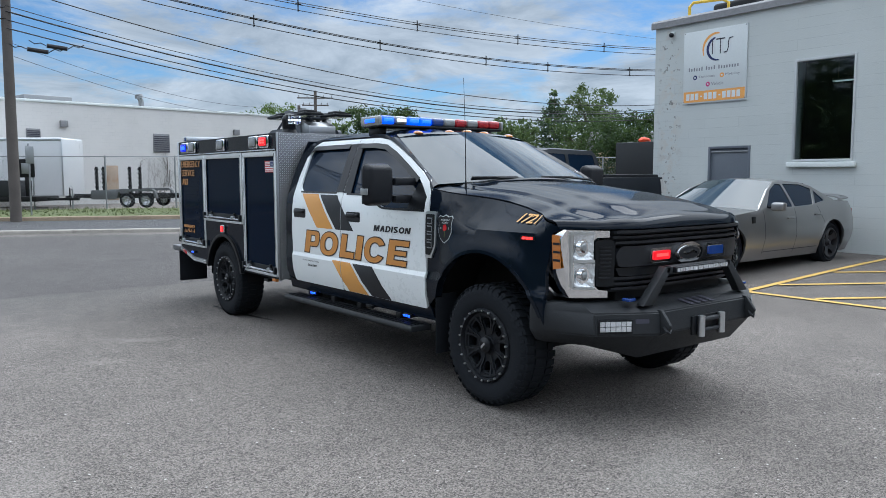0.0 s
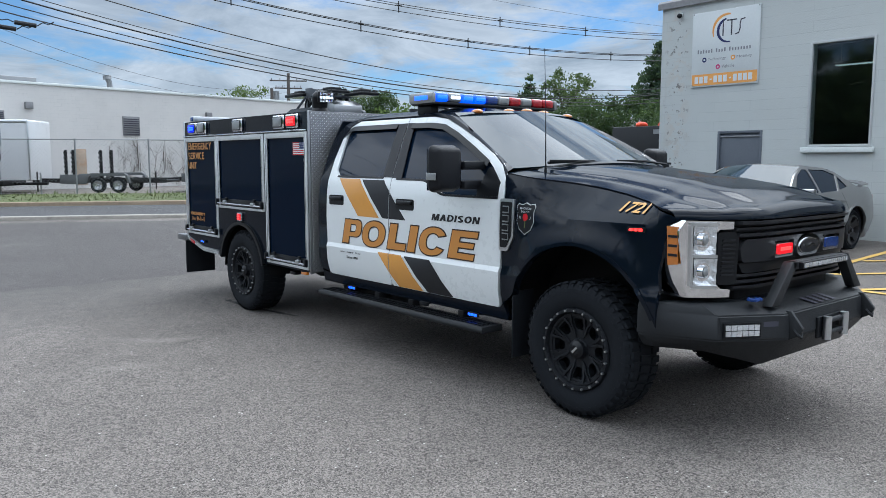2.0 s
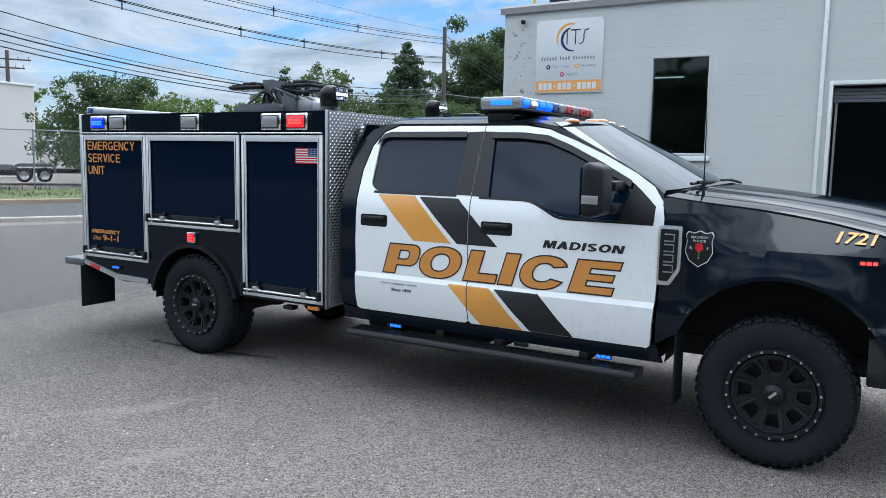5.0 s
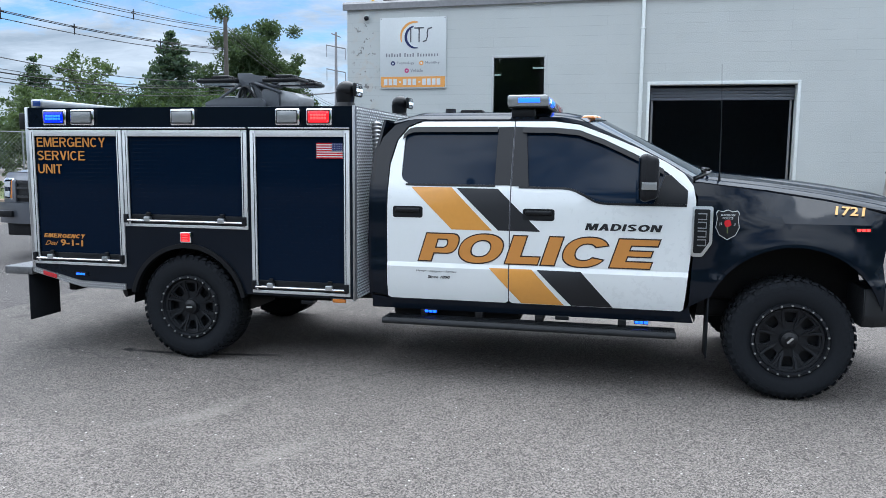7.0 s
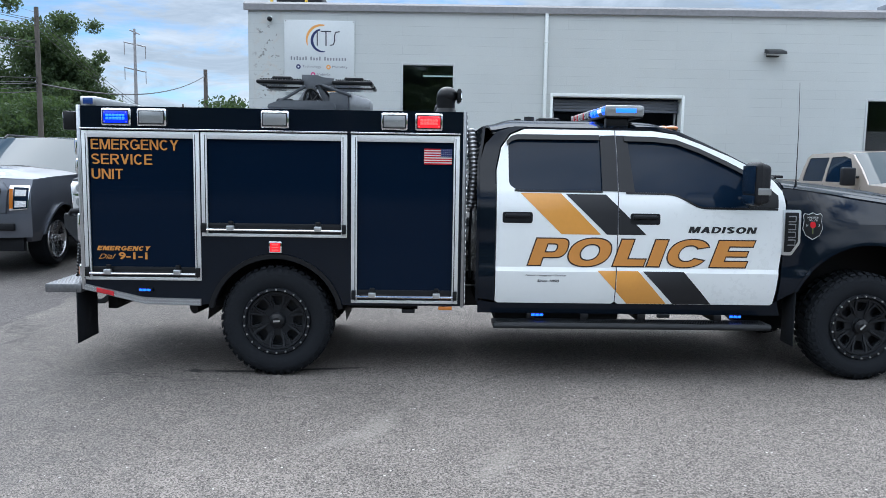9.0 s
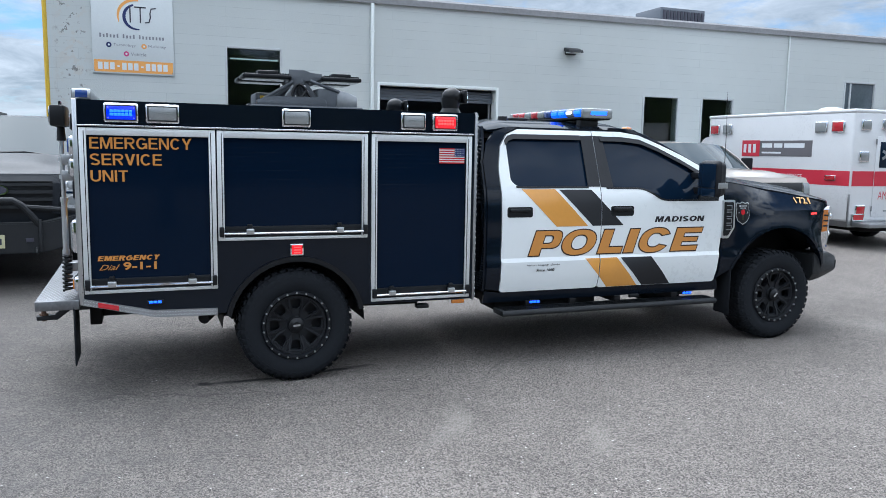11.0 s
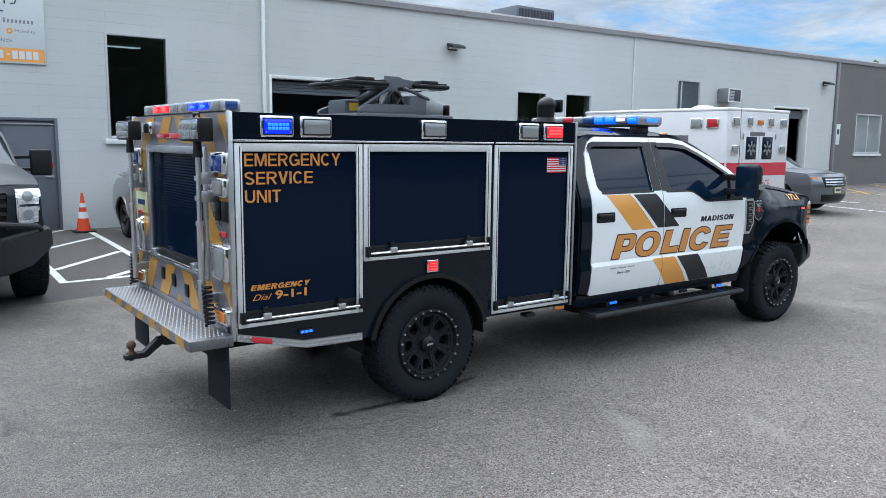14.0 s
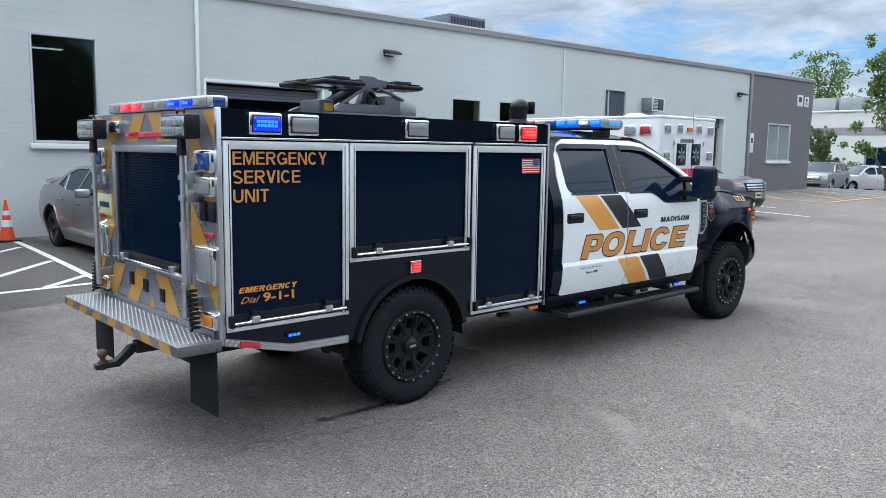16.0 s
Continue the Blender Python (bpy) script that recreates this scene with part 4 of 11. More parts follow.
def sign_board():
    y0, y1, z0, z1 = 8.99, 10.50, 3.14, 4.68
    x = FX - 0.035
    r = root("wall_sign", "white company sign with orange band and swoosh emblem", "sign")
    part("board", box(B(), x, FX - 0.003, y0, y1, z0, z1, 0.004), M_BOARD, r)
    fy = lambda k: y1 - k * (y1 - y0)      # k: 0 at the board's left end as read
    fz = lambda k: z0 + k * (z1 - z0)

    def put(nm, poly, m, lift, label=""):
        bm = prism(B(), poly, "x", x - lift, x - lift + 0.0015)
        orient(bm)
        part(nm, bm, m, r, label, 0)

    put("orange_band", [(fy(0.015), fz(0.02)), (fy(0.985), fz(0.02)), (fy(0.985), fz(0.17)), (fy(0.015), fz(0.17))], M_ORANGE, 0.003)
    # unread digits as plain bars
    for i in range(12):
        if i in (3, 7):
            put("white_bar", [(fy(0.075 + i * 0.073), fz(0.085)), (fy(0.075 + i * 0.073 + 0.03), fz(0.085)), (fy(0.075 + i * 0.073 + 0.03), fz(0.105)), (fy(0.075 + i * 0.073), fz(0.105))], M_SIGN, 0.006)
        else:
            put("white_bar", [(fy(0.06 + i * 0.073), fz(0.05)), (fy(0.06 + i * 0.073 + 0.055), fz(0.05)), (fy(0.06 + i * 0.073 + 0.055), fz(0.14)), (fy(0.06 + i * 0.073), fz(0.14))], M_SIGN, 0.006)

    def crescent(cx, cz, ro, a0, a1, wmax, k=26):
        o, i_ = [], []
        for j in range(k + 1):
            t = j / k
            a = radians(a0 + (a1 - a0) * t)
            w = wmax * (0.25 + 0.75 * math.sin(math.pi * min(1, 0.1 + t * 0.9)) ** 0.8)
            o.append((cx - ro * math.cos(a), cz + ro * math.sin(a)))
            i_.append((cx - (ro - w) * math.cos(a), cz + (ro - w) * math.sin(a)))
        return o + i_[::-1]

    put("orange_swoosh", crescent(fy(0.52), fz(0.74), 0.32, 75, 205, 0.055), M_ORANGE, 0.003)
    put("navy_swoosh", crescent(fy(0.54), fz(0.725), 0.25, 100, 285, 0.06), M_NAVY, 0.0045)
    for a, b in (((0.47, 0.90 - 0.05), (0.47, 0.66)), ((0.53, 0.85), (0.66, 0.85)), ((0.595, 0.85), (0.595, 0.66))):
        w = 0.012
        p, q = (fy(a[0]), fz(a[1])), (fy(b[0]), fz(b[1]))
        put("emblem_bar", [(min(p[0], q[0]) - w, min(p[1], q[1]) - w), (max(p[0], q[0]) + w, min(p[1], q[1]) - w), (max(p[0], q[0]) + w, max(p[1], q[1]) + w), (min(p[0], q[0]) - w, max(p[1], q[1]) + w)], M_INK, 0.006)
    put("emblem_curve", ribbon([(fy(0.79), fz(0.85)), (fy(0.73), fz(0.84)), (fy(0.715), fz(0.78)), (fy(0.72), fz(0.73)), (fy(0.70), fz(0.67)), (fy(0.65), fz(0.66))], 0.024), M_INK, 0.006)
    # the name line as upright bars, one for each letter
    x_ = 0.085
    for count in (6, 4, 8):
        for k in range(count):
            tall = 0.052 if k == 0 or (count == 6 and k in (2, 5)) or (count == 4 and k == 3) else 0.038
            put("name_bar", [(fy(x_ + 0.006), fz(0.450)), (fy(x_ + 0.026), fz(0.450)), (fy(x_ + 0.026), fz(0.450 + tall)), (fy(x_ + 0.006), fz(0.450 + tall))], M_CAPTION, 0.003)
            x_ += 0.0415
        x_ += 0.032
    for cx, cz, m in ((0.20, 0.36, M_NAVY), (0.63, 0.36, M_ORANGE), (0.41, 0.255, M_MAGENTA)):
        ring = [(fy(cx) + 0.05 * math.cos(a * math.pi / 10), fz(cz) + 0.05 * math.sin(a * math.pi / 10)) for a in range(20)]
        put("dot", ring, m, 0.003)
        ring = [(fy(cx) + 0.02 * math.cos(a * math.pi / 8), fz(cz) + 0.02 * math.sin(a * math.pi / 8)) for a in range(16)]
        put("dot_centre", ring, M_SIGN, 0.006)
        word, wide = {M_NAVY: ("Technology", 0.27), M_ORANGE: ("Mobility", 0.22), M_MAGENTA: ("Vehicle", 0.19)}[m]
        bm = letters(word, 0.066, wide * (y1 - y0))
        for w in bm.verts:
            w.co = Vector((x - 0.002, fy(cx + 0.055) - w.co.x, fz(cz) - 0.033 + w.co.z))
        part("caption", bm, M_CAPTION, r, "small grey caption", 0)
    for yy, zz in ((fy(0.02), fz(0.985)), (fy(0.98), fz(0.985)), (fy(0.02), fz(0.03)), (fy(0.98), fz(0.03))):
        part("screw", cyl(B(), (x - 0.008, yy, zz), (x + 0.002, yy, zz), 0.012, n=8), M_STEEL, r)


sign_board()


def wall_lamp(y, z):
    r = root("wall_lamp", "dark bronze wall-pack lamp high on the block wall", "lamp", group="wall lamps")
    bm = box(B(), FX - 0.07, FX - 0.003, y - 0.14, y + 0.14, z - 0.03, z + 0.13, 0.02)
    part("back_box", bm, M_MATTEBLK, r)
    bm = prism(B(), [(FX - 0.33, z + 0.0), (FX - 0.30, z + 0.07), (FX - 0.06, z + 0.14), (FX - 0.06, z + 0.05)], "y", y - 0.2, y + 0.2, 0.012)
    orient(bm)
    part("hood", bm, M_MATTEBLK, r)
    part("lens", box(B(), FX - 0.29, FX - 0.08, y - 0.16, y + 0.16, z + 0.0, z + 0.03, 0.01), M_SIGN, r)


wall_lamp(-0.17, 4.12)
wall_lamp(-18.1, 4.15)


def pipes():
    r = root("downspout", "white painted square downspout on the block wall", "downspout")
    part("pipe", box(B(), FX - 0.075, FX - 0.01, 4.79, 4.865, 0.16, 4.92, 0.012), M_WHITETRIM, r)
    for z in (0.9, 2.6, 4.3):
        part("strap", box(B(), FX - 0.078, FX - 0.004, 4.775, 4.88, z, z + 0.03, 0.002), M_WHITETRIM, r)
    r = root("conduit", "thin white painted conduit running up the block wall", "conduit")
    part("pipe", cyl(B(), (FX - 0.03, -7.0, 0.2), (FX - 0.03, -7.0, 5.05), 0.022, n=8), M_WHITETRIM, r)
    r = root("corner_downspout", "narrow grey downspout where white wall meets grey", "downspout")
    part("pipe", box(B(), FX - 0.1, FX - 0.024, -19.1, -18.98, 0.3, 5.1, 0.012), M_COPING, r)
    r = root("roof_ladder_rail", "yellow painted pipe rail on the roof edge", "rail")
    bm = tube(B(), [(15.55, 10.9, 5.0), (15.55, 10.9, 5.40), (15.62, 10.85, 5.50), (15.9, 10.3, 5.52), (16.0, 10.2, 5.45), (16.0, 10.2, 5.05)], 0.035, 8)
    part("pipe", bm, M_YELLOWP, r)
    r = root("security_camera", "small dark dome camera under the roof edge", "camera")
    part("bracket", box(B(), FX - 0.07, FX - 0.003, 10.77, 10.83, 4.69, 4.75, 0.006), M_WHITETRIM, r)
    bm = B()
    bmesh.ops.create_icosphere(bm, subdivisions=2, radius=0.055, matrix=Matrix.Translation((FX - 0.09, 10.80, 4.68)))
    part("dome", bm, M_BLACKPL, r)
    # wall air conditioner
    r = root("window_air_conditioner", "grey through-wall air conditioner with louvred sides", "air conditioner")
    part("casing", box(B(), FX - 0.42, FX - 0.003, -12.02, -11.28, 3.24, 3.70, 0.02), M_STEEL, r)
    part("grille", box(B(), FX - 0.432, FX - 0.422, -11.97, -11.33, 3.28, 3.66, 0.004), M_INK, r)
    for i in range(7):
        part("louvre", box(B(), FX - 0.442, FX - 0.433, -11.60, -11.36, 3.30 + i * 0.048, 3.325 + i * 0.048), M_FRAME, r)
    for a, b, c, d in ((-12.02, -11.28, 3.66, 3.70), (-12.02, -11.28, 3.24, 3.28), (-12.02, -11.97, 3.28, 3.66), (-11.33, -11.28, 3.28, 3.66)):
        part("front_frame", box(B(), FX - 0.440, FX - 0.421, a, b, c, d, 0.003), M_WHITETRIM, r)
    # rooftop units
    r = root("rooftop_unit", "dark grey louvred rooftop air handling unit", "rooftop unit")
    part("casing", box(B(), 17.6, 18.9, -6.35, -4.75, 5.45, 6.05, 0.03), M_DOORGREY, r)
    part("curb", box(B(), 17.7, 18.8, -6.25, -4.85, 5.05, 5.45), M_STEEL, r)
    for i in range(12):
        part("louvre", box(B(), 17.575, 17.6, -6.28 + i * 0.125, -6.20 + i * 0.125, 5.55, 5.96), M_INK, r)
    r = root("covered_roof_unit", "rooftop unit under a black tarpaulin", "rooftop unit")
    bm = box(B(), 16.6, 18.0, 9.9, 11.0, 5.0, 5.62, 0.08, 3)
    for v in bm.verts:
        v.co += Vector((noise.noise(v.co * 2), noise.noise(v.co * 2 + Vector((7, 0, 0))), noise.noise(v.co * 2 + Vector((0, 9, 0))))) * 0.06
    part("cover", bm, M_BLACKPL, r)
    # house number plate and notice, unread
    r = root("number_plate", "white wall plates with dark number bars", "sign")
    part("plate", box(B(), FX - 0.03, FX - 0.022, -24.05, -23.45, 4.0, 4.5, 0.003), M_SIGN, r)
    part("plate", box(B(), FX - 0.03, FX - 0.022, -24.65, -24.2, 4.0, 4.45, 0.003), M_SIGN, r)
    part("bar", box(B(), FX - 0.034, FX - 0.0305, -23.9, -23.6, 4.18, 4.42), M_INK, r)
    part("bar", box(B(), FX - 0.034, FX - 0.0305, -24.55, -24.3, 4.12, 4.16), M_INK, r)
    part("bar", box(B(), FX - 0.034, FX - 0.0305, -24.5, -24.35, 4.22, 4.38), M_INK, r)
    r = root("parking_notice", "small white parking notice on the wall", "sign")
    part("plate", box(B(), FX - 0.03, FX - 0.024, -19.55, -19.25, 1.9, 2.7, 0.003), M_SIGN, r)
    part("symbol", box(B(), FX - 0.034, FX - 0.0305, -19.48, -19.32, 2.3, 2.5), M_NAVY, r)


pipes()


newer_patch()


def workshop_light(x, y):
    """A twin-tube fluorescent fitting under the workshop ceiling."""
    r = root("workshop_light", "white twin-tube fluorescent fitting under the workshop ceiling", "ceiling light", pose(x, y, 3.95), "workshop lights")
    part("housing", box(B(), -0.10, 0.10, -0.62, 0.62, 0.03, 0.09, 0.01), M_COPING, r)
    for dx in (-0.06, 0.06):
        part("tube", cyl(B(), (dx, -0.60, 0.012), (dx, 0.60, 0.012), 0.011, n=8), M_TUBE, r, "lit white tube")
    for y_ in (-0.5, 0.5):
        part("hanger", cyl(B(), (0, y_, 0.10), (0, y_, 0.68), 0.006, n=6), M_STEEL, r)


M_TUBE = mat("lit_fluorescent_tube", (0.9, 0.95, 0.95), 0.4, vary=0, emit=(0.85, 1.0, 1.0), power=0.4)
for x_, y_ in ((18.6, 6.9), (20.2, 9.2), (17.8, 4.0), (17.8, 1.2), (17.8, -2.0), (17.8, -5.5), (17.8, -9.5), (17.8, -15.5)):
    workshop_light(x_, y_)


# ---- vehicle materials ----
M_STRIPEO = mat("orange_vinyl", (0.62, 0.29, 0.055), 0.35, coat=0.4, vary=0.04)
M_STRIPEG = mat("charcoal_vinyl", (0.009, 0.010, 0.013), 0.5, coat=0.05, vary=0.05)
M_LETTER = mat("orange_letter_vinyl", (0.55, 0.24, 0.05), 0.4, coat=0.3, vary=0.04)
M_LETTERB = mat("letter_outline_vinyl", (0.03, 0.016, 0.014), 0.4, vary=0.04)
M_GOLD = mat("gold_letter_vinyl", (0.60, 0.32, 0.09), 0.4, vary=0.04)
M_TRIMBLK = mat("black_trim", (0.006, 0.007, 0.009), 0.38, vary=0.06, spec=0.35)
M_PILLAR = mat("satin_black_pillar", (0.014, 0.015, 0.018), 0.42, vary=0.06, spec=0.35)
M_SHUTTER = mat("black_shutter_paint", (0.0025, 0.008, 0.021), 0.35, coat=0.18, vary=0.05, spec=0.0, coat_rough=0.06)
M_FRAMEALU = mat("anodised_frame_aluminium", (0.70, 0.72, 0.73), 0.45, 0.5, vary=0.08, scale=12)
M_LENSCLR = mat("clear_lens", (0.27, 0.285, 0.29), 0.22, 0.3, coat=0.6, vary=0.14, scale=30, grain=0.15, gscale=60)
M_LAMPCLR = mat("clear_lamp_bowl", (0.72, 0.74, 0.76), 0.16, 0.55, vary=0.35, scale=26, grain=0.9, gscale=34, gdist=0.012)
M_LENSRED = mat("red_lens", (0.38, 0.012, 0.02), 0.15, coat=1.0, vary=0.15, scale=40)
M_LENSBLUE = mat("blue_lens", (0.015, 0.05, 0.22), 0.15, coat=1.0, vary=0.15, scale=40)
M_LENSAMB = mat("amber_lens", (0.50, 0.16, 0.02), 0.15, coat=1.0, vary=0.15, scale=40)
M_GLOWBLUE = mat("lit_blue_led", (0.05, 0.15, 0.9), 0.3, vary=0, emit=(0.015, 0.075, 1.0), power=2.6)
M_DEEPBLUE = mat("glowing_blue_lens", (0.01, 0.02, 0.30), 0.15, coat=0.6, vary=0.3, scale=60, emit=(0.0, 0.02, 1.0), power=0.75)
M_BARBLUE = mat("glowing_bar_lens", (0.02, 0.06, 0.35), 0.15, coat=0.6, vary=0.3, scale=60, emit=(0.01, 0.10, 1.0), power=1.1)
M_DEEPRED = mat("glowing_red_lens", (0.40, 0.01, 0.015), 0.15, coat=0.6, vary=0.3, scale=60, emit=(1.0, 0.01, 0.02), power=0.7)
M_LAMP = mat("faceted_reflector", (0.72, 0.74, 0.77), 0.07, 1.0, coat=0.0, vary=0.25, scale=9, grain=1.0, gscale=13, gdist=0.03)
M_STEPALU = mat("scuffed_tread_aluminium", (0.20, 0.205, 0.215), 0.5, 0.85, vary=0.25, scale=9, dirt=0.4, dcol=(0.10, 0.10, 0.10))
M_TAG = mat("pale_yellow_tag", (0.50, 0.52, 0.30), 0.4, vary=0.08)
M_FACET = mat("chrome_reflector", (0.62, 0.64, 0.66), 0.20, 1.0, vary=0.1, scale=30)
M_GLOWRED = mat("lit_red_led", (0.9, 0.05, 0.05), 0.3, vary=0, emit=(1.0, 0.025, 0.02), power=2.6)
M_GLOWWHITE = mat("lit_white_led", (0.8, 0.85, 0.9), 0.3, vary=0, emit=(0.80, 0.90, 1.0), power=0.9)
M_REFLRED = mat("red_reflector", (0.50, 0.02, 0.03), 0.2, coat=0.8, vary=0.1, scale=60)
M_TOWER = mat("grey_tower_paint", (0.095, 0.105, 0.12), 0.55, vary=0.12, grain=0.2)
M_RIM = mat("satin_black_rim", (0.010, 0.0115, 0.0145), 0.45, vary=0.08, spec=0.3)
M_CHASSIS = mat("black_chassis_paint", (0.006, 0.006, 0.007), 0.6, vary=0.2, dirt=0.25, dcol=(0.02, 0.018, 0.016), spec=0.3)
M_GREYVINYL = mat("grey_chevron_vinyl", (0.25, 0.255, 0.29), 0.30, 0.6, vary=0.10, scale=9)
M_PLATEDARK = mat("tread_plate_ground", (0.17, 0.175, 0.185), 0.35, 0.9, vary=0.15, scale=14)
M_CHEVO = mat("orange_chevron_vinyl", (0.52, 0.285, 0.06), 0.32, 0.35, vary=0.10, scale=9)


def cutout(cx, cz, r, a0, a1, n=18):
    return [(cx + r * math.cos(radians(a0 + (a1 - a0) * i / n)), cz + r * math.sin(radians(a0 + (a1 - a0) * i / n))) for i in range(n + 1)]


# ---- wheels ----
def tyre_mesh(r, w, rim, blocks, n=48):
    """A tyre about the y axis, outer face at y = 0, reaching to y = -w, with tread blocks round it."""
    bm = B()
    prof = [(rim, -0.02), (rim + 0.02, -0.006), (rim + (r - rim) * 0.45, 0.008), (r - 0.05, 0.0), (r - 0.018, -0.028), (r - 0.014, -0.05), (r - 0.014, -w + 0.05), (r - 0.018, -w + 0.028), (r - 0.05, -w), (rim + (r - rim) * 0.45, -w - 0.008), (rim, -w + 0.02)]
    lathe(bm, prof, n)
    return bm


def tread_mesh(r, w, blocks):
    bm = B()
    if blocks:
        k = blocks
        for i in range(k):
            for row, (y0, y1, ph) in enumerate(((-0.012, -w * 0.27, 0.0), (-w * 0.33, -w * 0.63, 0.5), (-w * 0.70, -w + 0.012, 0.0))):
                a0 = 2 * math.pi * (i + ph) / k
                da = 2 * math.pi / k * 0.66
                skew = (0.35 if row == 1 else 0.12) * da * (1 if row != 2 else -1)
                vs = []
                for a, sk in ((a0, 0), (a0 + da, 0)):
                    for y, s2 in ((y0, 0), (y1, skew)):
                        for rr in (r - 0.015, r - 0.003):
                            inset = 0.012 if (rr == r - 0.003 and ((row == 0 and y == y0) or (row == 2 and y == y1))) else 0
                            yy = y - inset if row == 0 else y + inset
                            vs.append(bm.verts.new((math.cos(a + s2) * rr, yy, math.sin(a + s2) * rr)))
                for q in ((1, 3, 7, 5), (0, 1, 5, 4), (2, 6, 7, 3), (0, 2, 3, 1), (4, 5, 7, 6)):
                    bm.faces.new([vs[j] for j in q])
            # shoulder lug on the outer wall
            a0 = 2 * math.pi * (i + 0.25) / k
            da = 2 * math.pi / k * (0.5 if i % 2 else 0.3)
            vs = [bm.verts.new((math.cos(a) * rr, yy, math.sin(a) * rr)) for a in (a0, a0 + da) for rr, yy in ((r - 0.075, 0.002), (r - 0.07, 0.006), (r - 0.022, -0.011), (r - 0.018, -0.03))]
            for q in ((0, 1, 5, 4), (1, 2, 6, 5), (2, 3, 7, 6), (0, 3, 2, 1), (4, 5, 6, 7)):
                bm.faces.new([vs[j] for j in q])
    return bm


def rim_mesh(rr, style, w):
    """A wheel disc of outer radius rr about the y axis, face near y = 0."""
    bm = B()
    lathe(bm, [(rr, -0.012), (rr - 0.008, 0.004), (rr - 0.022, 0.006), (rr - 0.03, -0.012), (rr - 0.036, -0.05), (rr - 0.04, -w * 0.6)], 40)
    lathe(bm, [(0.0001, -0.028), (0.045, -0.028), (0.062, -0.040), (0.07, -0.058), (0.07, -0.085), (0.0001, -0.085)], 24)
    if style == "eight":
        # a solid dished disc with eight pockets and raised ribs between them
        holes = []
        for i in range(8):
            ca, sa = math.cos(2 * math.pi * i / 8), math.sin(2 * math.pi * i / 8)
            sq = rounded([(rr * 0.46, -0.026), (rr * 0.74, -0.043), (rr * 0.74, 0.043), (rr * 0.46, 0.026)], 0.018, 3)
            holes.append([(ca * p - sa * q, sa * p + ca * q) for p, q in sq])
        disc = flat([((rr - 0.024) * math.cos(2 * math.pi * i / 48), (rr - 0.024) * math.sin(2 * math.pi * i / 48)) for i in range(48)], holes)
        mp = {v: bm.verts.new((v.co.x, -0.020 - 0.055 * (1 - math.hypot(v.co.x, v.co.z) / rr), v.co.z)) for v in disc.verts}
        fs = [bm.faces.new([mp[v] for v in f.verts]) for f in disc.faces]
        thicken(bm, fs, (0, -0.05, 0))
        disc.free()
        for i in range(8):
            # the raised back of each spoke forks towards the ring
            a = 2 * math.pi * (i + 0.5) / 8
            ca, sa = math.cos(a), math.sin(a)
            for k in (-1, 1):
                quad = [(0.07, 0.0, -0.054), (rr * 0.44, 0.014 * k, -0.044), (rr * 0.62, 0.016 * k, -0.034), (rr * 0.82, 0.040 * k, -0.020), (rr * 0.82, 0.020 * k, -0.022), (rr * 0.60, 0.003 * k, -0.037), (rr * 0.44, 0.0, -0.046)]
                vs = [bm.verts.new((ca * p - sa * q, y + 0.008, sa * p + ca * q)) for p, q, y in quad]
                f = bm.faces.new(vs)
                thicken(bm, [f], (0, -0.02, 0))
        lathe(bm, [(rr * 0.78, -0.034), (rr * 0.80, -0.020), (rr * 0.86, -0.018), (rr * 0.88, -0.030)], 48)
        lathe(bm, [(0.0001, -0.11), (rr - 0.038, -0.11)], 24)
        return bm
    k = {"five": 5, "six": 6, "twin": 10}[style]
    wid = {"five": 0.42, "six": 0.40, "twin": 0.36}[style]
    for i in range(k):
        a = 2 * math.pi * i / k
        ca, sa = math.cos(a), math.sin(a)
        h = math.pi * rr * 0.55 / k * wid * 2
        pts = []
        for rad, hw, y in ((0.055, h * 0.95, -0.052), (rr * 0.55, h * 0.62, -0.034), (rr - 0.026, h * 1.15, -0.004)):
            for s in (-1, 1):
                for yy in (y, y - 0.045):
                    pts.append(bm.verts.new((ca * rad - sa * hw * s, yy, sa * rad + ca * hw * s)))
        for b0 in (0, 4):
            for q in ((0, 4, 6, 2), (1, 3, 7, 5), (0, 1, 5, 4), (2, 6, 7, 3)):
                bm.faces.new([pts[b0 + j] for j in q])
    lathe(bm, [(0.0001, -0.11), (rr - 0.038, -0.11)], 24)
    return bm


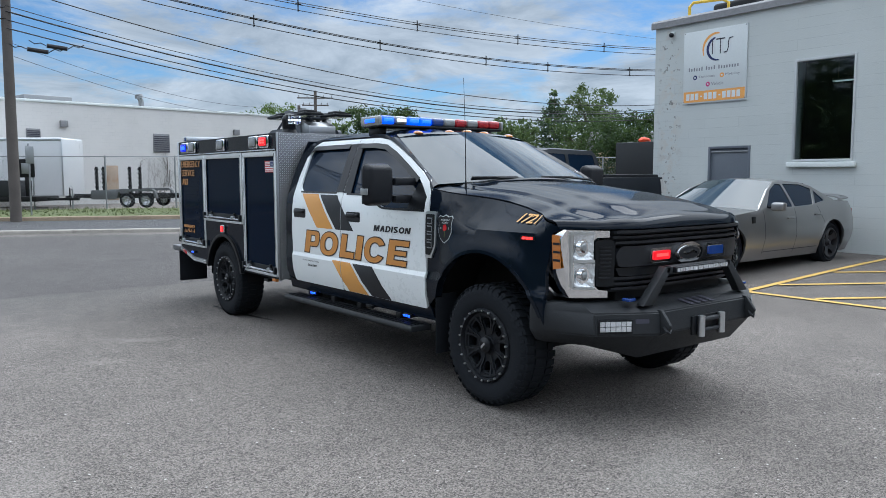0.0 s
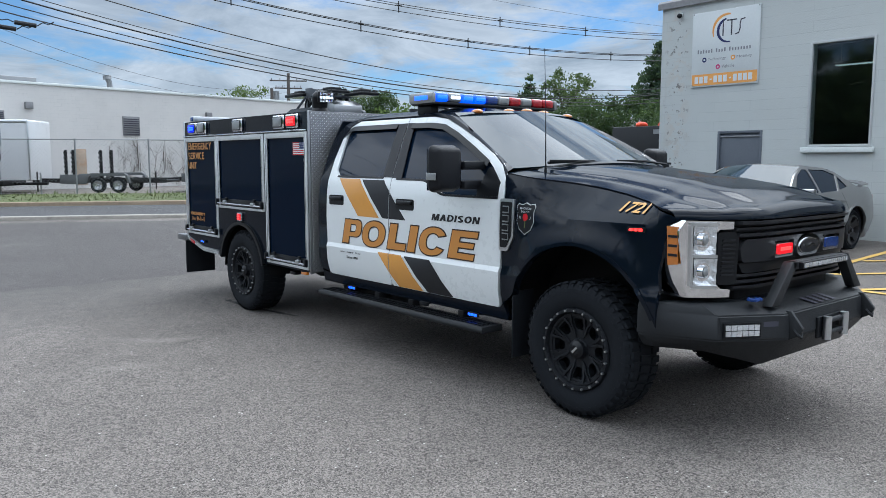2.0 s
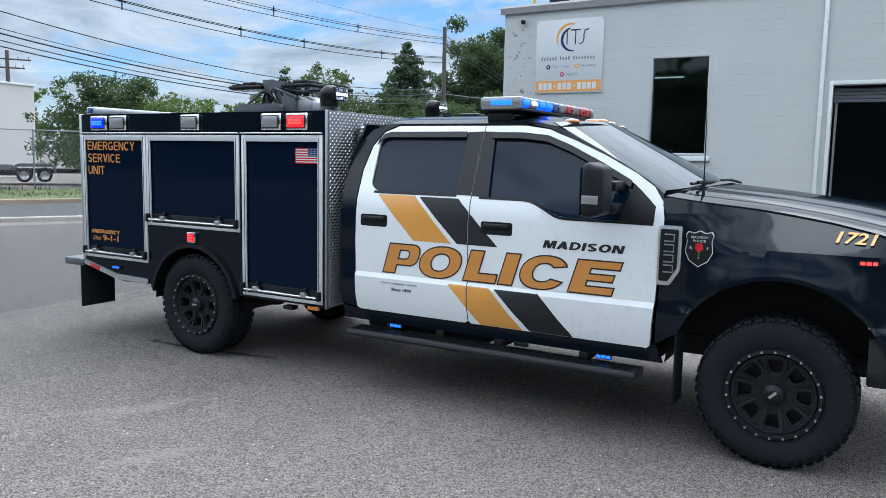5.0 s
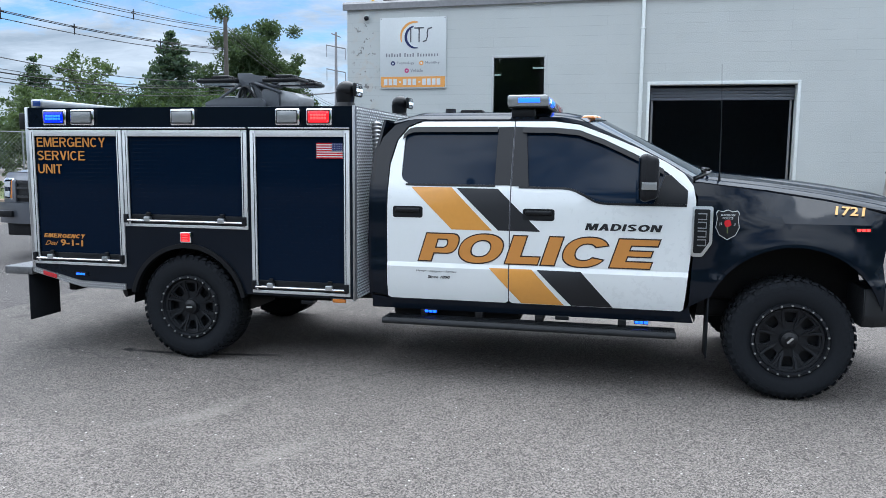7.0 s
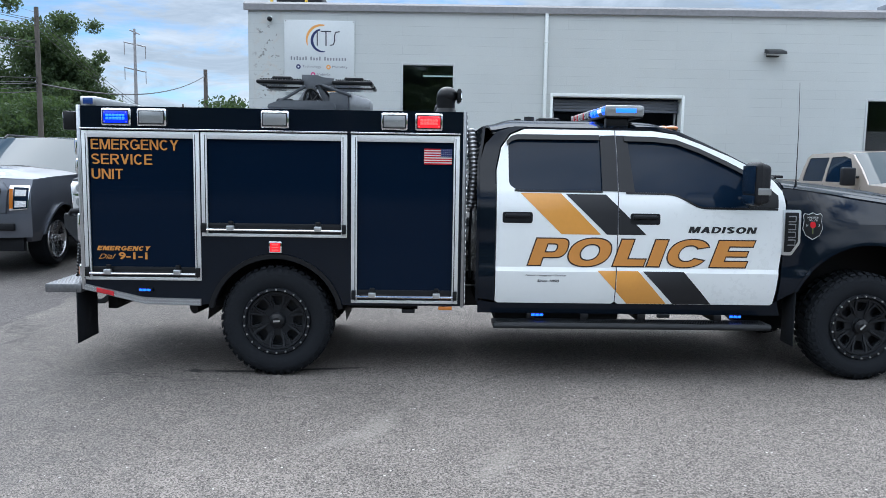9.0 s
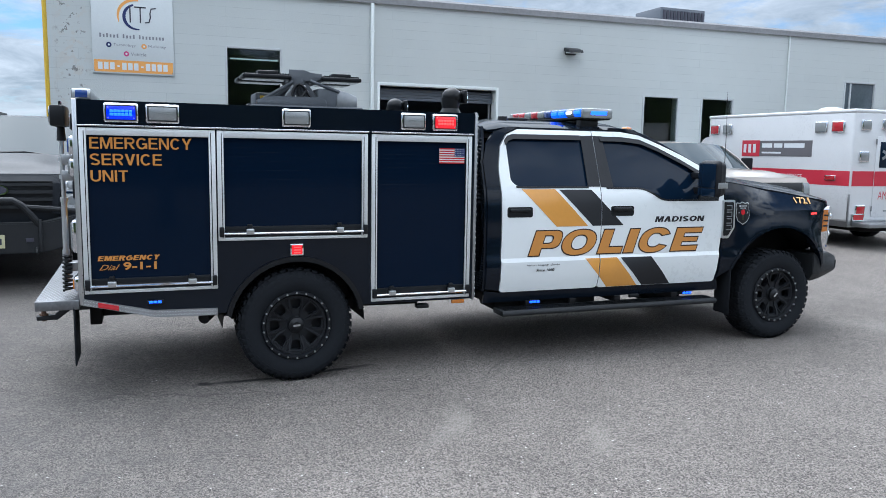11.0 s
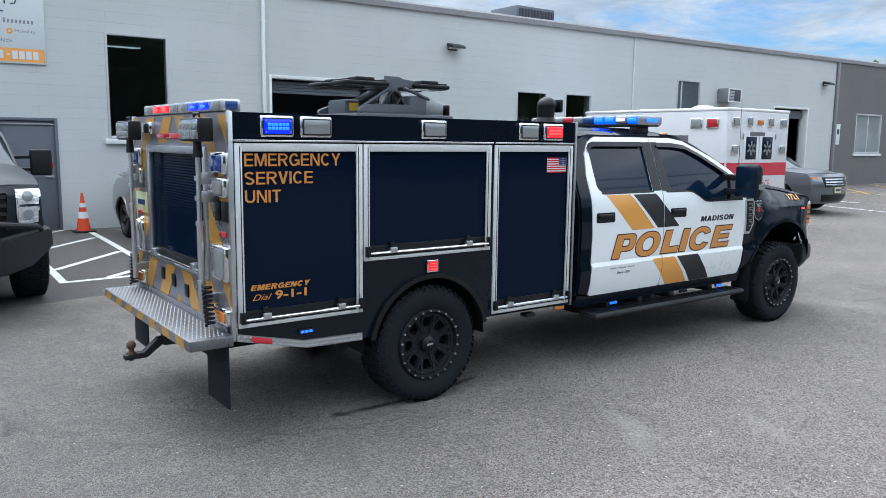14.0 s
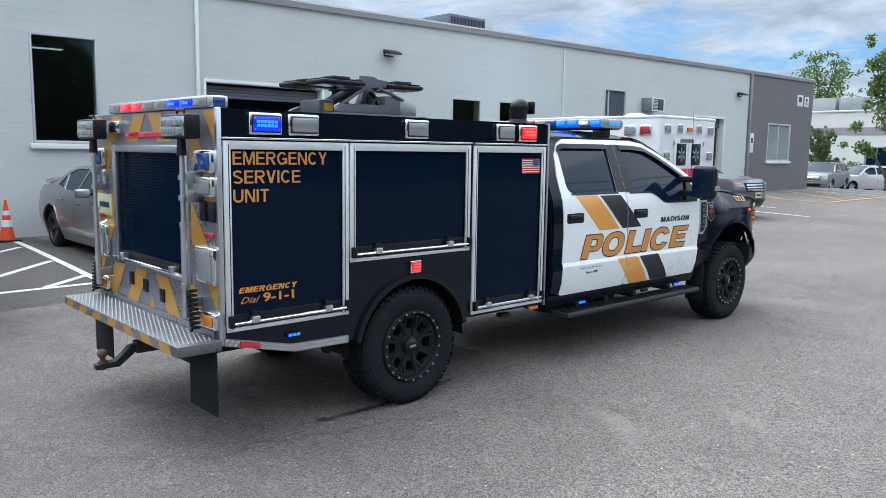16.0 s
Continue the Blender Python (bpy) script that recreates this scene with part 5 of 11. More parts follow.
def wheel_set(parent, places, r, w, rim, m_rim, style, blocks=0, bolts=0, cap=None, tread_n=48):
    """Wheels as parts of a vehicle: (x, y of the outer face, side). Alike wheels share their meshes."""
    tm = tyre_mesh(r, w, rim, blocks, tread_n)
    orient(tm)
    tme = mesh_of("tyre", tm, M_RUBBER, 30)
    lme = None
    if blocks:
        lm = tread_mesh(r, w, blocks)
        orient(lm)
        lme = mesh_of("tread", lm, M_RUBBER, 0)
    rm = rim_mesh(rim + 0.005, style, w)
    orient(rm)
    rme = mesh_of("rim", rm, m_rim, 30)
    hm = lathe(B(), [(0.0001, 0.002), (0.028, 0.002), (0.040, -0.006), (0.056, -0.014), (0.062, -0.05)] if bolts else [(0.0001, 0.002), (0.028, 0.002), (0.036, -0.004), (0.040, -0.03)], 24)
    orient(hm)
    hme = mesh_of("hub_cap", hm, cap or m_rim, 30)
    bme = mesh_of("bolt", cyl(B(), (0, 0.012, 0), (0, -0.004, 0), 0.007, 0.009, 6), M_ALU, 30)
    pme = mesh_of("hub_mark", box(B(), -0.026, 0.026, 0.002, 0.0035, -0.007, 0.007), M_ALU, 0) if bolts else None
    for x, y, s in places:
        wh = new("wheel", tme)
        wh.name = "tyre"
        wh.parent = parent
        wh.matrix_basis = pose(x, y, r, 0, 0, 0 if s > 0 else 180)
        for nm, me in (("rim", rme), ("hub_cap", hme)):
            o = new(nm, me)
            o.parent = wh
        if lme:
            o = new("tread", lme)
            o.parent = wh
            o["kind"] = "stuff"
        if pme:
            o = new("hub_mark", pme)
            o.parent = wh
            o.matrix_basis = pose(0, 0, 0, 0, 25 + 70 * x, 0)
        for i in range(bolts if s > 0 else 0):
            a = 2 * math.pi * (i + 0.5) / bolts
            o = new("bolt", bme)
            o.parent = wh
            o.matrix_basis = pose(math.cos(a) * (rim - 0.009), 0.004, math.sin(a) * (rim - 0.009))


# ---- the police rescue truck ----
TRUCK = root("rescue_truck", "black and white police emergency rescue truck with orange stripes, beacons lit", "truck", pose(4.46, 6.295, 0, 0, 0, 90))
CABW = [(0.48, 0.935), (0.58, 0.955), (0.70, 0.988), (0.835, 0.998), (0.868, 0.984), (1.10, 0.992), (1.28, 0.986), (1.40, 0.970), (1.46, 0.948), (1.60, 0.895), (1.75, 0.838), (1.90, 0.775), (1.945, 0.745)]
CABZ = [z for z, _ in CABW]


def cab_side(u, z):
    w = ramp(CABW, z)
    if u < -1.65 and z < 1.5:
        d = math.hypot(u + 2.275, z - 0.43)
        w += 0.050 * math.exp(-((d - 0.62) / 0.14) ** 2) * smooth01((-1.62 - u) / 0.3)
        w -= 0.10 * smooth01((-2.60 - u) / 0.55)
        w -= 1.15 * max(0.0, z - 1.235) * smooth01((-1.75 - u) / 0.6) * (1 - smooth01((-2.66 - u) / 0.2))
    return w


def side_parts(name, outline, m, holes=(), lift=0.0, thick=0.03, sides=(1, -1), label="", parent=None, cuts_u=(), surf=cab_side, cz=CABZ, smooth=30):
    made = []
    for s in sides:
        bm = onto(flat(outline, holes, cuts_u, cz), surf, lift, thick, (s,))
        made.append(part(name, bm, m, parent or TRUCK, label, smooth))
    return made


def build_cab():
    rear = [(0.605, 0.60), (0.605, 1.60), (0.565, 1.78), (0.49, 1.88), (0.38, 1.925), (-0.322, 1.925), (-0.322, 0.60), (-0.30, 0.585), (0.58, 0.585)]
    hole_r = rounded([(0.512, 1.50), (0.455, 1.453), (-0.215, 1.453), (-0.215, 1.875), (0.455, 1.875), (0.512, 1.825)], [0.03, 0.04, 0.02, 0.02, 0.04, 0.04])
    front = [(-0.330, 0.60), (-0.330, 1.925), (-0.62, 1.925), (-0.80, 1.90), (-1.0, 1.825), (-1.22, 1.732), (-1.42, 1.632), (-1.54, 1.555), (-1.603, 1.47), (-1.621, 1.37), (-1.60, 1.0), (-1.568, 0.60), (-1.55, 0.585), (-0.35, 0.585)]
    hole_f = rounded([(-0.385, 1.447), (-0.70, 1.446), (-0.78, 1.433), (-0.86, 1.397), (-0.93, 1.357), (-1.0, 1.343), (-1.562, 1.34), (-1.565, 1.44), (-1.42, 1.568), (-1.20, 1.685), (-0.98, 1.788), (-0.80, 1.858), (-0.64, 1.880), (-0.385, 1.880)], [0.02, 0.03, 0.03, 0.03, 0.03, 0.03, 0.03, 0.05, 0.02, 0, 0, 0, 0.05, 0.02])
    doors = {}
    for s in (1, -1):
        d1 = side_parts("rear_door", rear, M_WHITE, [hole_r], sides=(s,), smooth=16)[0]
        d2 = side_parts("front_door", front, M_WHITE, [hole_f], sides=(s,), smooth=16)[0]
        doors[s] = (d1, d2)
        side_parts("door_window", hole_r, M_GLASS, lift=-0.016, thick=0.006, sides=(s,), parent=d1, smooth=60)
        side_parts("door_window", hole_f, M_GLASS, lift=-0.016, thick=0.006, sides=(s,), parent=d2, smooth=60)
        side_parts("window_seal", ribbon([(0.47, 1.452), (0.40, 1.449), (-0.21, 1.449)], 0.016), M_TRIMBLK, lift=0.003, thick=0.01, sides=(s,), parent=d1)
        side_parts("window_seal", ribbon([(-0.385, 1.443), (-0.70, 1.441), (-0.75, 1.436), (-0.79, 1.424), (-0.86, 1.391), (-0.93, 1.352), (-0.97, 1.341), (-1.02, 1.337), (-1.56, 1.335)], 0.016), M_TRIMBLK, lift=0.003, thick=0.01, sides=(s,), parent=d2)
        side_parts("pillar_cover", [(-0.205, 1.455), (-0.205, 1.882), (-0.3212, 1.886), (-0.3212, 1.455)], M_PILLAR, lift=0.004, thick=0.006, sides=(s,), parent=d1)
        side_parts("pillar_cover", [(-0.3308, 1.452), (-0.3308, 1.886), (-0.415, 1.884), (-0.44, 1.60), (-0.455, 1.447)], M_PILLAR, lift=0.004, thick=0.006, sides=(s,), parent=d2)
        side_parts("mirror_sail", [(-1.34, 1.345), (-1.562, 1.345), (-1.565, 1.44), (-1.45, 1.545), (-1.41, 1.54)], M_TRIMBLK, lift=0.004, thick=0.02, sides=(s,), parent=d2)
        # near-black strip inside the door gap paints in the gap's shade
        side_parts("gap_shade_strip", [(-0.30, 0.60), (-0.352, 0.60), (-0.352, 1.92), (-0.30, 1.92)], M_INK, lift=-0.003, thick=0.004, sides=(s,), parent=d1)
        # rain visors stand off the glass
        for d, path in ((d1, [(0.525, 1.83), (0.49, 1.868), (0.44, 1.884), (-0.20, 1.886)]), (d2, [(-0.39, 1.882), (-0.62, 1.880), (-0.80, 1.862), (-0.98, 1.795), (-1.20, 1.692), (-1.40, 1.588)])):
            fine = [tuple(Vector(path[i]).lerp(Vector(path[i + 1]), k / 3)) for i in range(len(path) - 1) for k in range(3)] + [path[-1]]
            bm = B()
            for i in range(len(fine) - 1):
                (ua, za), (ub, zb) = fine[i], fine[i + 1]
                q = [(ua, za, 0.004), (ub, zb, 0.004), (ub, zb - 0.040, 0.017), (ua, za - 0.040, 0.017)]
                vs = [bm.verts.new((a, s * (cab_side(a, b) + c), b)) for a, b, c in q]
                bm.faces.new(vs)
            bmesh.ops.remove_doubles(bm, verts=bm.verts[:], dist=1e-4)
            orient(bm)
            bm.normal_update()
            thicken(bm, bm.faces[:], lambda v: -v.normal * 0.004)
            part("rain_visor", bm, M_TRIMBLK, d, "smoked plastic rain visor")
        # handles
        for d, uc in ((d1, 0.445), (d2, -0.535)):
            side_parts("handle_recess", rounded([(uc - 0.115, 1.205), (uc + 0.115, 1.205), (uc + 0.115, 1.29), (uc - 0.115, 1.29)], 0.02), M_TRIMBLK, lift=0.002, thick=0.004, sides=(s,), parent=d)
            v = cab_side(uc, 1.26)
            bm = box(B(), uc - 0.095, uc + 0.095, s * (v + 0.008), s * (v + 0.042), 1.245, 1.278, 0.012)
            for w in bm.verts:
                if abs(w.co.x - uc) > 0.08:
                    w.co.y -= s * 0.018
            part("door_handle", bm, M_TRIMBLK, d, "black pull handle")
        # crease shadow gap between the doors and lower body line
        side_parts("corner_panel", [(0.612, 0.60), (0.735, 0.62), (0.735, 1.66), (0.69, 1.80), (0.60, 1.90), (0.46, 1.945), (0.36, 1.945), (0.40, 1.932), (0.50, 1.888), (0.575, 1.785), (0.614, 1.61)], M_BLACK, sides=(s,))
        side_parts("rocker", [(0.735, 0.50), (0.735, 0.60), (0.60, 0.583), (-1.56, 0.583), (-1.60, 0.62), (-1.64, 0.50)], M_BLACK, sides=(s,), lift=-0.004)
    return doors


DOORS = build_cab()


def front_u(v, z=1.0):
    """How far forward the front stands across the truck."""
    k = max(0.0, abs(v) - 0.40) / 0.5
    return -3.185 + 0.22 * k ** 2.2 + 0.03 * (1.25 - z)


def windscreen_edge(t):
    """The windscreen's side edge from its foot (0) to its head (1)."""
    return Vector((-1.60 + 0.80 * t, 0.875 - 0.17 * t, 1.535 + 0.415 * t))


def build_shell():
    # roof
    def roof(a, b):
        v = (b * 2 - 1)
        k = abs(v)
        u0 = -0.86 - 0.13 * (1 - k ** 2)
        u1 = 0.66 - 0.02 * k
        u = u0 + (u1 - u0) * a
        w = 0.748 - 0.03 * (1 - smooth01(a * 8)) - 0.04 * smooth01((a - 0.92) / 0.08)
        end = 0.040 * (1 - smooth01(a * 5)) + 0.055 * smooth01((a - 0.88) / 0.12)
        z = 1.942 + 0.075 * (1 - k ** 3.2) * (1 - 0.35 * (1 - smooth01(a * 4))) - end * (1 - 0.5 * k)
        if 0.12 < a < 0.9 and 0.25 < k < 0.8:
            z += 0.006 * math.cos(v * 22)
        return (u, v * w, z)
    bm = sheet(B(), roof, 24, 28, 0.02)
    orient(bm)
    part("roof", bm, M_BLACK, TRUCK)

    # windscreen
    def screen(a, b):
        v = b * 2 - 1
        e = windscreen_edge(a)
        bow = (1 - v * v)
        return (e.x - (0.17 - 0.03 * a) * bow, v * e.y, e.z + 0.03 * bow)
    bm = sheet(B(), screen, 14, 24, 0.006)
    orient(bm)
    part("windscreen", bm, M_GLASSC, TRUCK, "windscreen mirroring the clouds")
    for s in (1, -1):
        door_line = [(-1.60, 1.47), (-1.545, 1.55), (-1.42, 1.628), (-1.22, 1.733), (-1.0, 1.833), (-0.80, 1.908), (-0.64, 1.932), (-0.50, 1.938)]
        bm = B()
        rows = []
        for i, (u, z) in enumerate(door_line):
            t = min(1.0, i / 5.5)
            e = windscreen_edge(t)
            if i >= 6:
                e = Vector((-0.80 + 0.2 * (i - 5.5), 0.735, 1.955))
            p = Vector((u, cab_side(u, z), z))
            mid = (p + e) / 2 + Vector((0, 0.012, 0.012))
            rows.append([bm.verts.new((q.x, q.y * s, q.z)) for q in (p, mid, e)])
        for a, b in zip(rows, rows[1:]):
            for k in range(2):
                bm.faces.new((a[k], a[k + 1], b[k + 1], b[k]))
        orient(bm)
        part("windscreen_pillar", bm, M_BLACK, TRUCK)
    # rear panel and window
    bm = sheet(B(), lambda a, b: (0.735 - 0.05 * smooth01((a - 0.75) / 0.25), (b * 2 - 1) * ramp(CABW, 0.6 + 1.33 * a) * 0.985, 0.6 + 1.34 * a), 10, 8, 0.02)
    orient(bm)
    part("cab_back", bm, M_BLACK, TRUCK)
    part("cab_floor", box(B(), -1.6, 0.70, -0.9, 0.9, 0.50, 0.60), M_CHASSIS, TRUCK)
    part("dashboard", box(B(), -1.62, -1.25, -0.82, 0.82, 1.1, 1.42, 0.06), M_BLACKPL, TRUCK)
    # bonnet
    zc = [(-3.17, 1.290), (-3.10, 1.345), (-2.95, 1.395), (-2.6, 1.455), (-2.2, 1.505), (-1.62, 1.560)]
    ze = [(-3.17, 1.255), (-2.95, 1.285), (-2.8, 1.318), (-2.5, 1.378), (-2.1, 1.436), (-1.62, 1.492)]

    def bonnet(a, b):
        v = b * 2 - 1
        k = abs(v)
        uf = front_u(k * 0.93, 1.262) - 0.012 + 0.05 * smooth01((k - 0.9) / 0.1)
        ub = -1.80 + 0.19 * k ** 2
        nose = 0.10 - 0.04 * k
        un = uf + nose
        t = max(0.0, (a - 0.8) / 0.2)
        u = ub + (un - ub) * min(1.0, a / 0.8)
        e, c = ramp(ze, u), ramp(zc, u)
        z = e + (c - e) * (1 - k ** 2.8) + 0.016 * smooth01((0.56 - k) / 0.12) * smooth01((0.86 - a) * 6) * (0.4 + 0.6 * a)
        z -= 0.012 * math.exp(-((k - 0.80) / 0.03) ** 2) * (1 - t)
        if t:
            u -= nose * math.sin(t * math.pi / 2)
            z = 1.264 + (z - 1.264) * max(0.0, math.cos(t * math.pi / 2)) ** 0.8
        w = cab_side(u, e) - 0.004
        return (u, v * w, z)
    bm = sheet(B(), bonnet, 40, 56, 0.012)
    orient(bm)
    part("bonnet", bm, M_BLACK, TRUCK)
    # cowl with wipers
    bm = sheet(B(), lambda a, b: (-1.60 - 0.21 * (1 - (b * 2 - 1) ** 2) + 0.04 * a, (b * 2 - 1) * 0.86, 1.515 + 0.055 * (1 - (b * 2 - 1) ** 2) + 0.012 * a), 3, 16, 0.02)
    orient(bm)
    part("cowl", bm, M_TRIMBLK, TRUCK)
    for v0, v1 in ((0.62, -0.02), (-0.12, -0.66)):
        wip = part("wiper", tube(B(), [(-1.765, v1, 1.560), (-1.745, (v0 + v1) / 2, 1.583), (-1.685, v0, 1.572)], 0.010, 6), M_TRIMBLK, TRUCK)
        bm = box(B(), -1.738, -1.722, v0 + 0.03, v1 + 0.2, 1.572, 1.594, 0.004)
        part("wiper_blade", bm, M_TRIMBLK, wip)
    part("antenna", tube(B(), [(-1.79, 0.76, 1.50), (-1.79, 0.76, 1.57), (-1.785, 0.762, 1.95), (-1.77, 0.765, 2.32)], [0.012, 0.0045, 0.0025, 0.0015], 6), M_TRIMBLK, TRUCK)
    # fender sides with wheel arch
    for s in (1, -1):
        arch = cutout(-2.275, 0.50, 0.585, 160, 20, 22)
        outline = [(-1.60, 0.62), (-1.628, 1.30), (-1.632, 1.40), (-1.58, 1.488), (-1.64, 1.495), (-2.1, 1.436), (-2.5, 1.378), (-2.72, 1.335), (-2.88, 1.288), (-2.930, 1.264), (-2.868, 1.236), (-2.83, 0.97), (-2.845, 0.86), (-2.84, 0.64)] + arch
        side_parts("fender", outline, M_BLACK, thick=0.03, sides=(s,), cuts_u=[-2.9 + 0.045 * i for i in range(29)], cz=[0.60 + 0.045 * i for i in range(21)])
        rim_ = ribbon(cutout(-2.275, 0.50, 0.585, 160, 20, 28), 0.022)
        side_parts("arch_flare", rim_, M_BLACK, lift=0.007, thick=0.06, sides=(s,))
        # inner wheel house
        bm = lathe(B(), [(0.625, -0.02), (0.625, -0.42), (0.2, -0.42)], 28, (-2.275, 0, 0.50))
        for w in bm.verts:
            w.co.y = s * (0.94 + w.co.y)
        bmesh.ops.delete(bm, geom=[w for w in bm.verts if w.co.z < 0.40 or (w.co.x < -2.6 and w.co.z < 0.66)], context="VERTS")
        part("wheel_house", bm, M_CHASSIS, TRUCK)
        bm = box(B(), -1.735, -1.725, s * 0.80, s * 1.0, 0.27, 0.72, 0.002)
        part("mud_flap", bm, M_RUBBER, TRUCK, "black rubber mud flap")
    # vent, badge and marker on the visible fender
    vent = side_parts("fender_vent", rounded([(-1.600, 1.335), (-1.735, 1.335), (-1.735, 1.08), (-1.675, 0.985), (-1.600, 0.985)], 0.015), M_ALU, lift=0.014, thick=0.02, sides=(1, -1))
    for s, pv in zip((1, -1), vent):
        side_parts("vent_mesh", rounded([(-1.612, 1.315), (-1.715, 1.315), (-1.715, 1.09), (-1.665, 1.01), (-1.612, 1.01)], 0.01), M_TRIMBLK, lift=0.018, thick=0.003, sides=(s,), parent=pv)
        for i in range(4):
            z = 1.065 + i * 0.060
            side_parts("vent_bar", ribbon([(-1.636, z), (-1.692, z), (-1.692, z + 0.040), (-1.636, z + 0.040)], 0.009), M_ALUD, lift=0.022, thick=0.003, sides=(s,), parent=pv)
    cu, cz_ = -1.832, 1.213
    shield = lambda k: [(cu + k * a, cz_ + k * b) for a, b in ((-0.074, 0.075), (-0.062, 0.092), (-0.03, 0.085), (0, 0.098), (0.03, 0.085), (0.062, 0.092), (0.074, 0.075), (0.066, 0.04), (0.074, -0.02), (0.05, -0.07), (0, -0.10), (-0.05, -0.07), (-0.074, -0.02), (-0.066, 0.04))]
    bd = side_parts("shield_badge", shield(1.06), M_FRAME, lift=0.003, thick=0.004, sides=(1,))[0]
    side_parts("badge_field", shield(1.0), M_TRIMBLK, lift=0.005, thick=0.002, sides=(1,), parent=bd)
    side_parts("rose", [(cu + 0.022 * math.cos(a * 0.7) * (1 + 0.18 * (a % 2)), cz_ + 0.008 + 0.024 * math.sin(a * 0.7) * (1 + 0.18 * (a % 2))) for a in range(9)], M_REFLRED, lift=0.007, thick=0.002, sides=(1,), parent=bd)
    side_parts("stem", [(cu - 0.004, cz_ - 0.06), (cu + 0.004, cz_ - 0.06), (cu + 0.004, cz_ - 0.012), (cu - 0.004, cz_ - 0.012)], M_GRASS, lift=0.007, thick=0.002, sides=(1,), parent=bd)
    part("badge_writing", writing("MADISON", cu + 0.046, cz_ + 0.058, 0.014, 0.092, cab_side, 0.008, -1, 0.008), M_FRAME, bd)
    part("badge_writing", writing("POLICE", cu + 0.034, cz_ + 0.037, 0.014, 0.068, cab_side, 0.008, -1, 0.008), M_FRAME, bd)
    part("badge_writing", writing("N", cu + 0.052, cz_ - 0.004, 0.018, 0.013, cab_side, 0.008, -1, 0.008), M_FRAME, bd)
    part("badge_writing", writing("J", cu - 0.040, cz_ - 0.004, 0.018, 0.010, cab_side, 0.008, -1, 0.008), M_FRAME, bd)
    side_parts("marker_light", rounded([(-2.635, 1.183), (-2.745, 1.183), (-2.745, 1.213), (-2.635, 1.213)], 0.008), M_TRIMBLK, lift=0.006, thick=0.01, sides=(1, -1))
    for i in range(3):
        side_parts("led", rounded([(-2.650 - i * 0.029, 1.190), (-2.672 - i * 0.029, 1.190), (-2.672 - i * 0.029, 1.206), (-2.650 - i * 0.029, 1.206)], 0.003), M_GLOWRED, lift=0.0085, thick=0.003, sides=(1,))


build_shell()


def lettering():
    slant = lambda x0, q: [(0.369 - x0 - a - 0.316 * b, 0.876 + b) for a, b in q]
    for x0, outline, holes in wide_word():
        rim = part("lettering_outline", onto(flat(slant(x0, outline), [slant(x0, q) for q in holes], (), CABZ), cab_side, 0.0030), M_LETTERB, TRUCK, "dark outlined capital", 40)
        part("lettering", onto(flat(slant(x0, inset(outline, 0.0095)), [slant(x0, inset(q, -0.0095)) for q in holes], (), CABZ), cab_side, 0.0045), M_LETTER, rim, "orange capital on the doors", 40)
    part("town_lettering", block_writing("MADISON", -0.868, 1.147, 0.049, 0.520, cab_side, 0.0030, 0.23, 0.30, 0.09), M_STRIPEG, DOORS[1][1], "charcoal slanted lettering", 0)
    part("motto", writing("Honor - Integrity - Service", 0.375, 0.795, 0.020, 0.31, cab_side, 0.003, -1, 0.008, 0.3), M_STRIPEG, DOORS[1][0], "small dark motto", 0)
    part("motto", writing("Since 1890", 0.285, 0.752, 0.022, 0.17, cab_side, 0.003, -1, 0.025, 0.2), M_STRIPEG, DOORS[1][0], "small dark motto", 0)
    part("unit_number", writing("1721", -2.522, 1.292, 0.058, 0.200, cab_side, 0.012, -1, 0.022, 0.25, [1.25 + 0.015 * i for i in range(9)], slope=-0.03), M_GOLD, TRUCK, "gold unit number", 0)

    def band(name, m, tops, bots, z1, z0):
        """A slanting band, split where the two doors meet."""
        (a, b), (c, d) = tops, bots
        poly = [(a, z1), (b, z1), (d, z0), (c, z0)]
        for door, lo, hi in ((DOORS[1][0], -0.3215, 9), (DOORS[1][1], -9, -0.3305)):
            bm = flat(poly, (), (lo, hi), CABZ)
            bmesh.ops.delete(bm, geom=[f for f in bm.faces if not lo < f.calc_center_median().x < hi], context="FACES")
            if bm.faces:
                part(name, onto(bm, cab_side, 0.0018), m, door, "", 40)
    band("orange_stripe", M_STRIPEO, (0.425, 0.115), (0.105, -0.197), 1.434, 1.124)
    band("charcoal_stripe", M_STRIPEG, (0.078, -0.231), (-0.243, -0.550), 1.430, 1.125)
    band("orange_stripe", M_STRIPEO, (-0.178, -0.493), (-0.422, -0.732), 0.847, 0.587)
    band("charcoal_stripe", M_STRIPEG, (-0.530, -0.847), (-0.783, -1.083), 0.845, 0.587)


lettering()


def face(poly, lift, thick, dv=0.06, dz=0.08):
    """A front-view outline (v, z) laid on the curved front."""
    vs = [p[0] for p in poly]
    lo, hi = min(vs), max(vs)
    bm = flat(poly, (), [lo + dv * i for i in range(1, int((hi - lo) / dv) + 1)], [0.8 + dz * i for i in range(8)])
    out = bmesh.new()
    mp = {w: out.verts.new((front_u(w.co.x, w.co.z) - lift, w.co.x, w.co.z)) for w in bm.verts}
    fs = []
    for f in bm.faces:
        g = out.faces.new([mp[w] for w in f.verts])
        g.normal_update()
        if g.normal.x > 0:
            g.normal_flip()
        fs.append(g)
    thicken(out, fs, (thick, 0, 0))
    bm.free()
    return out


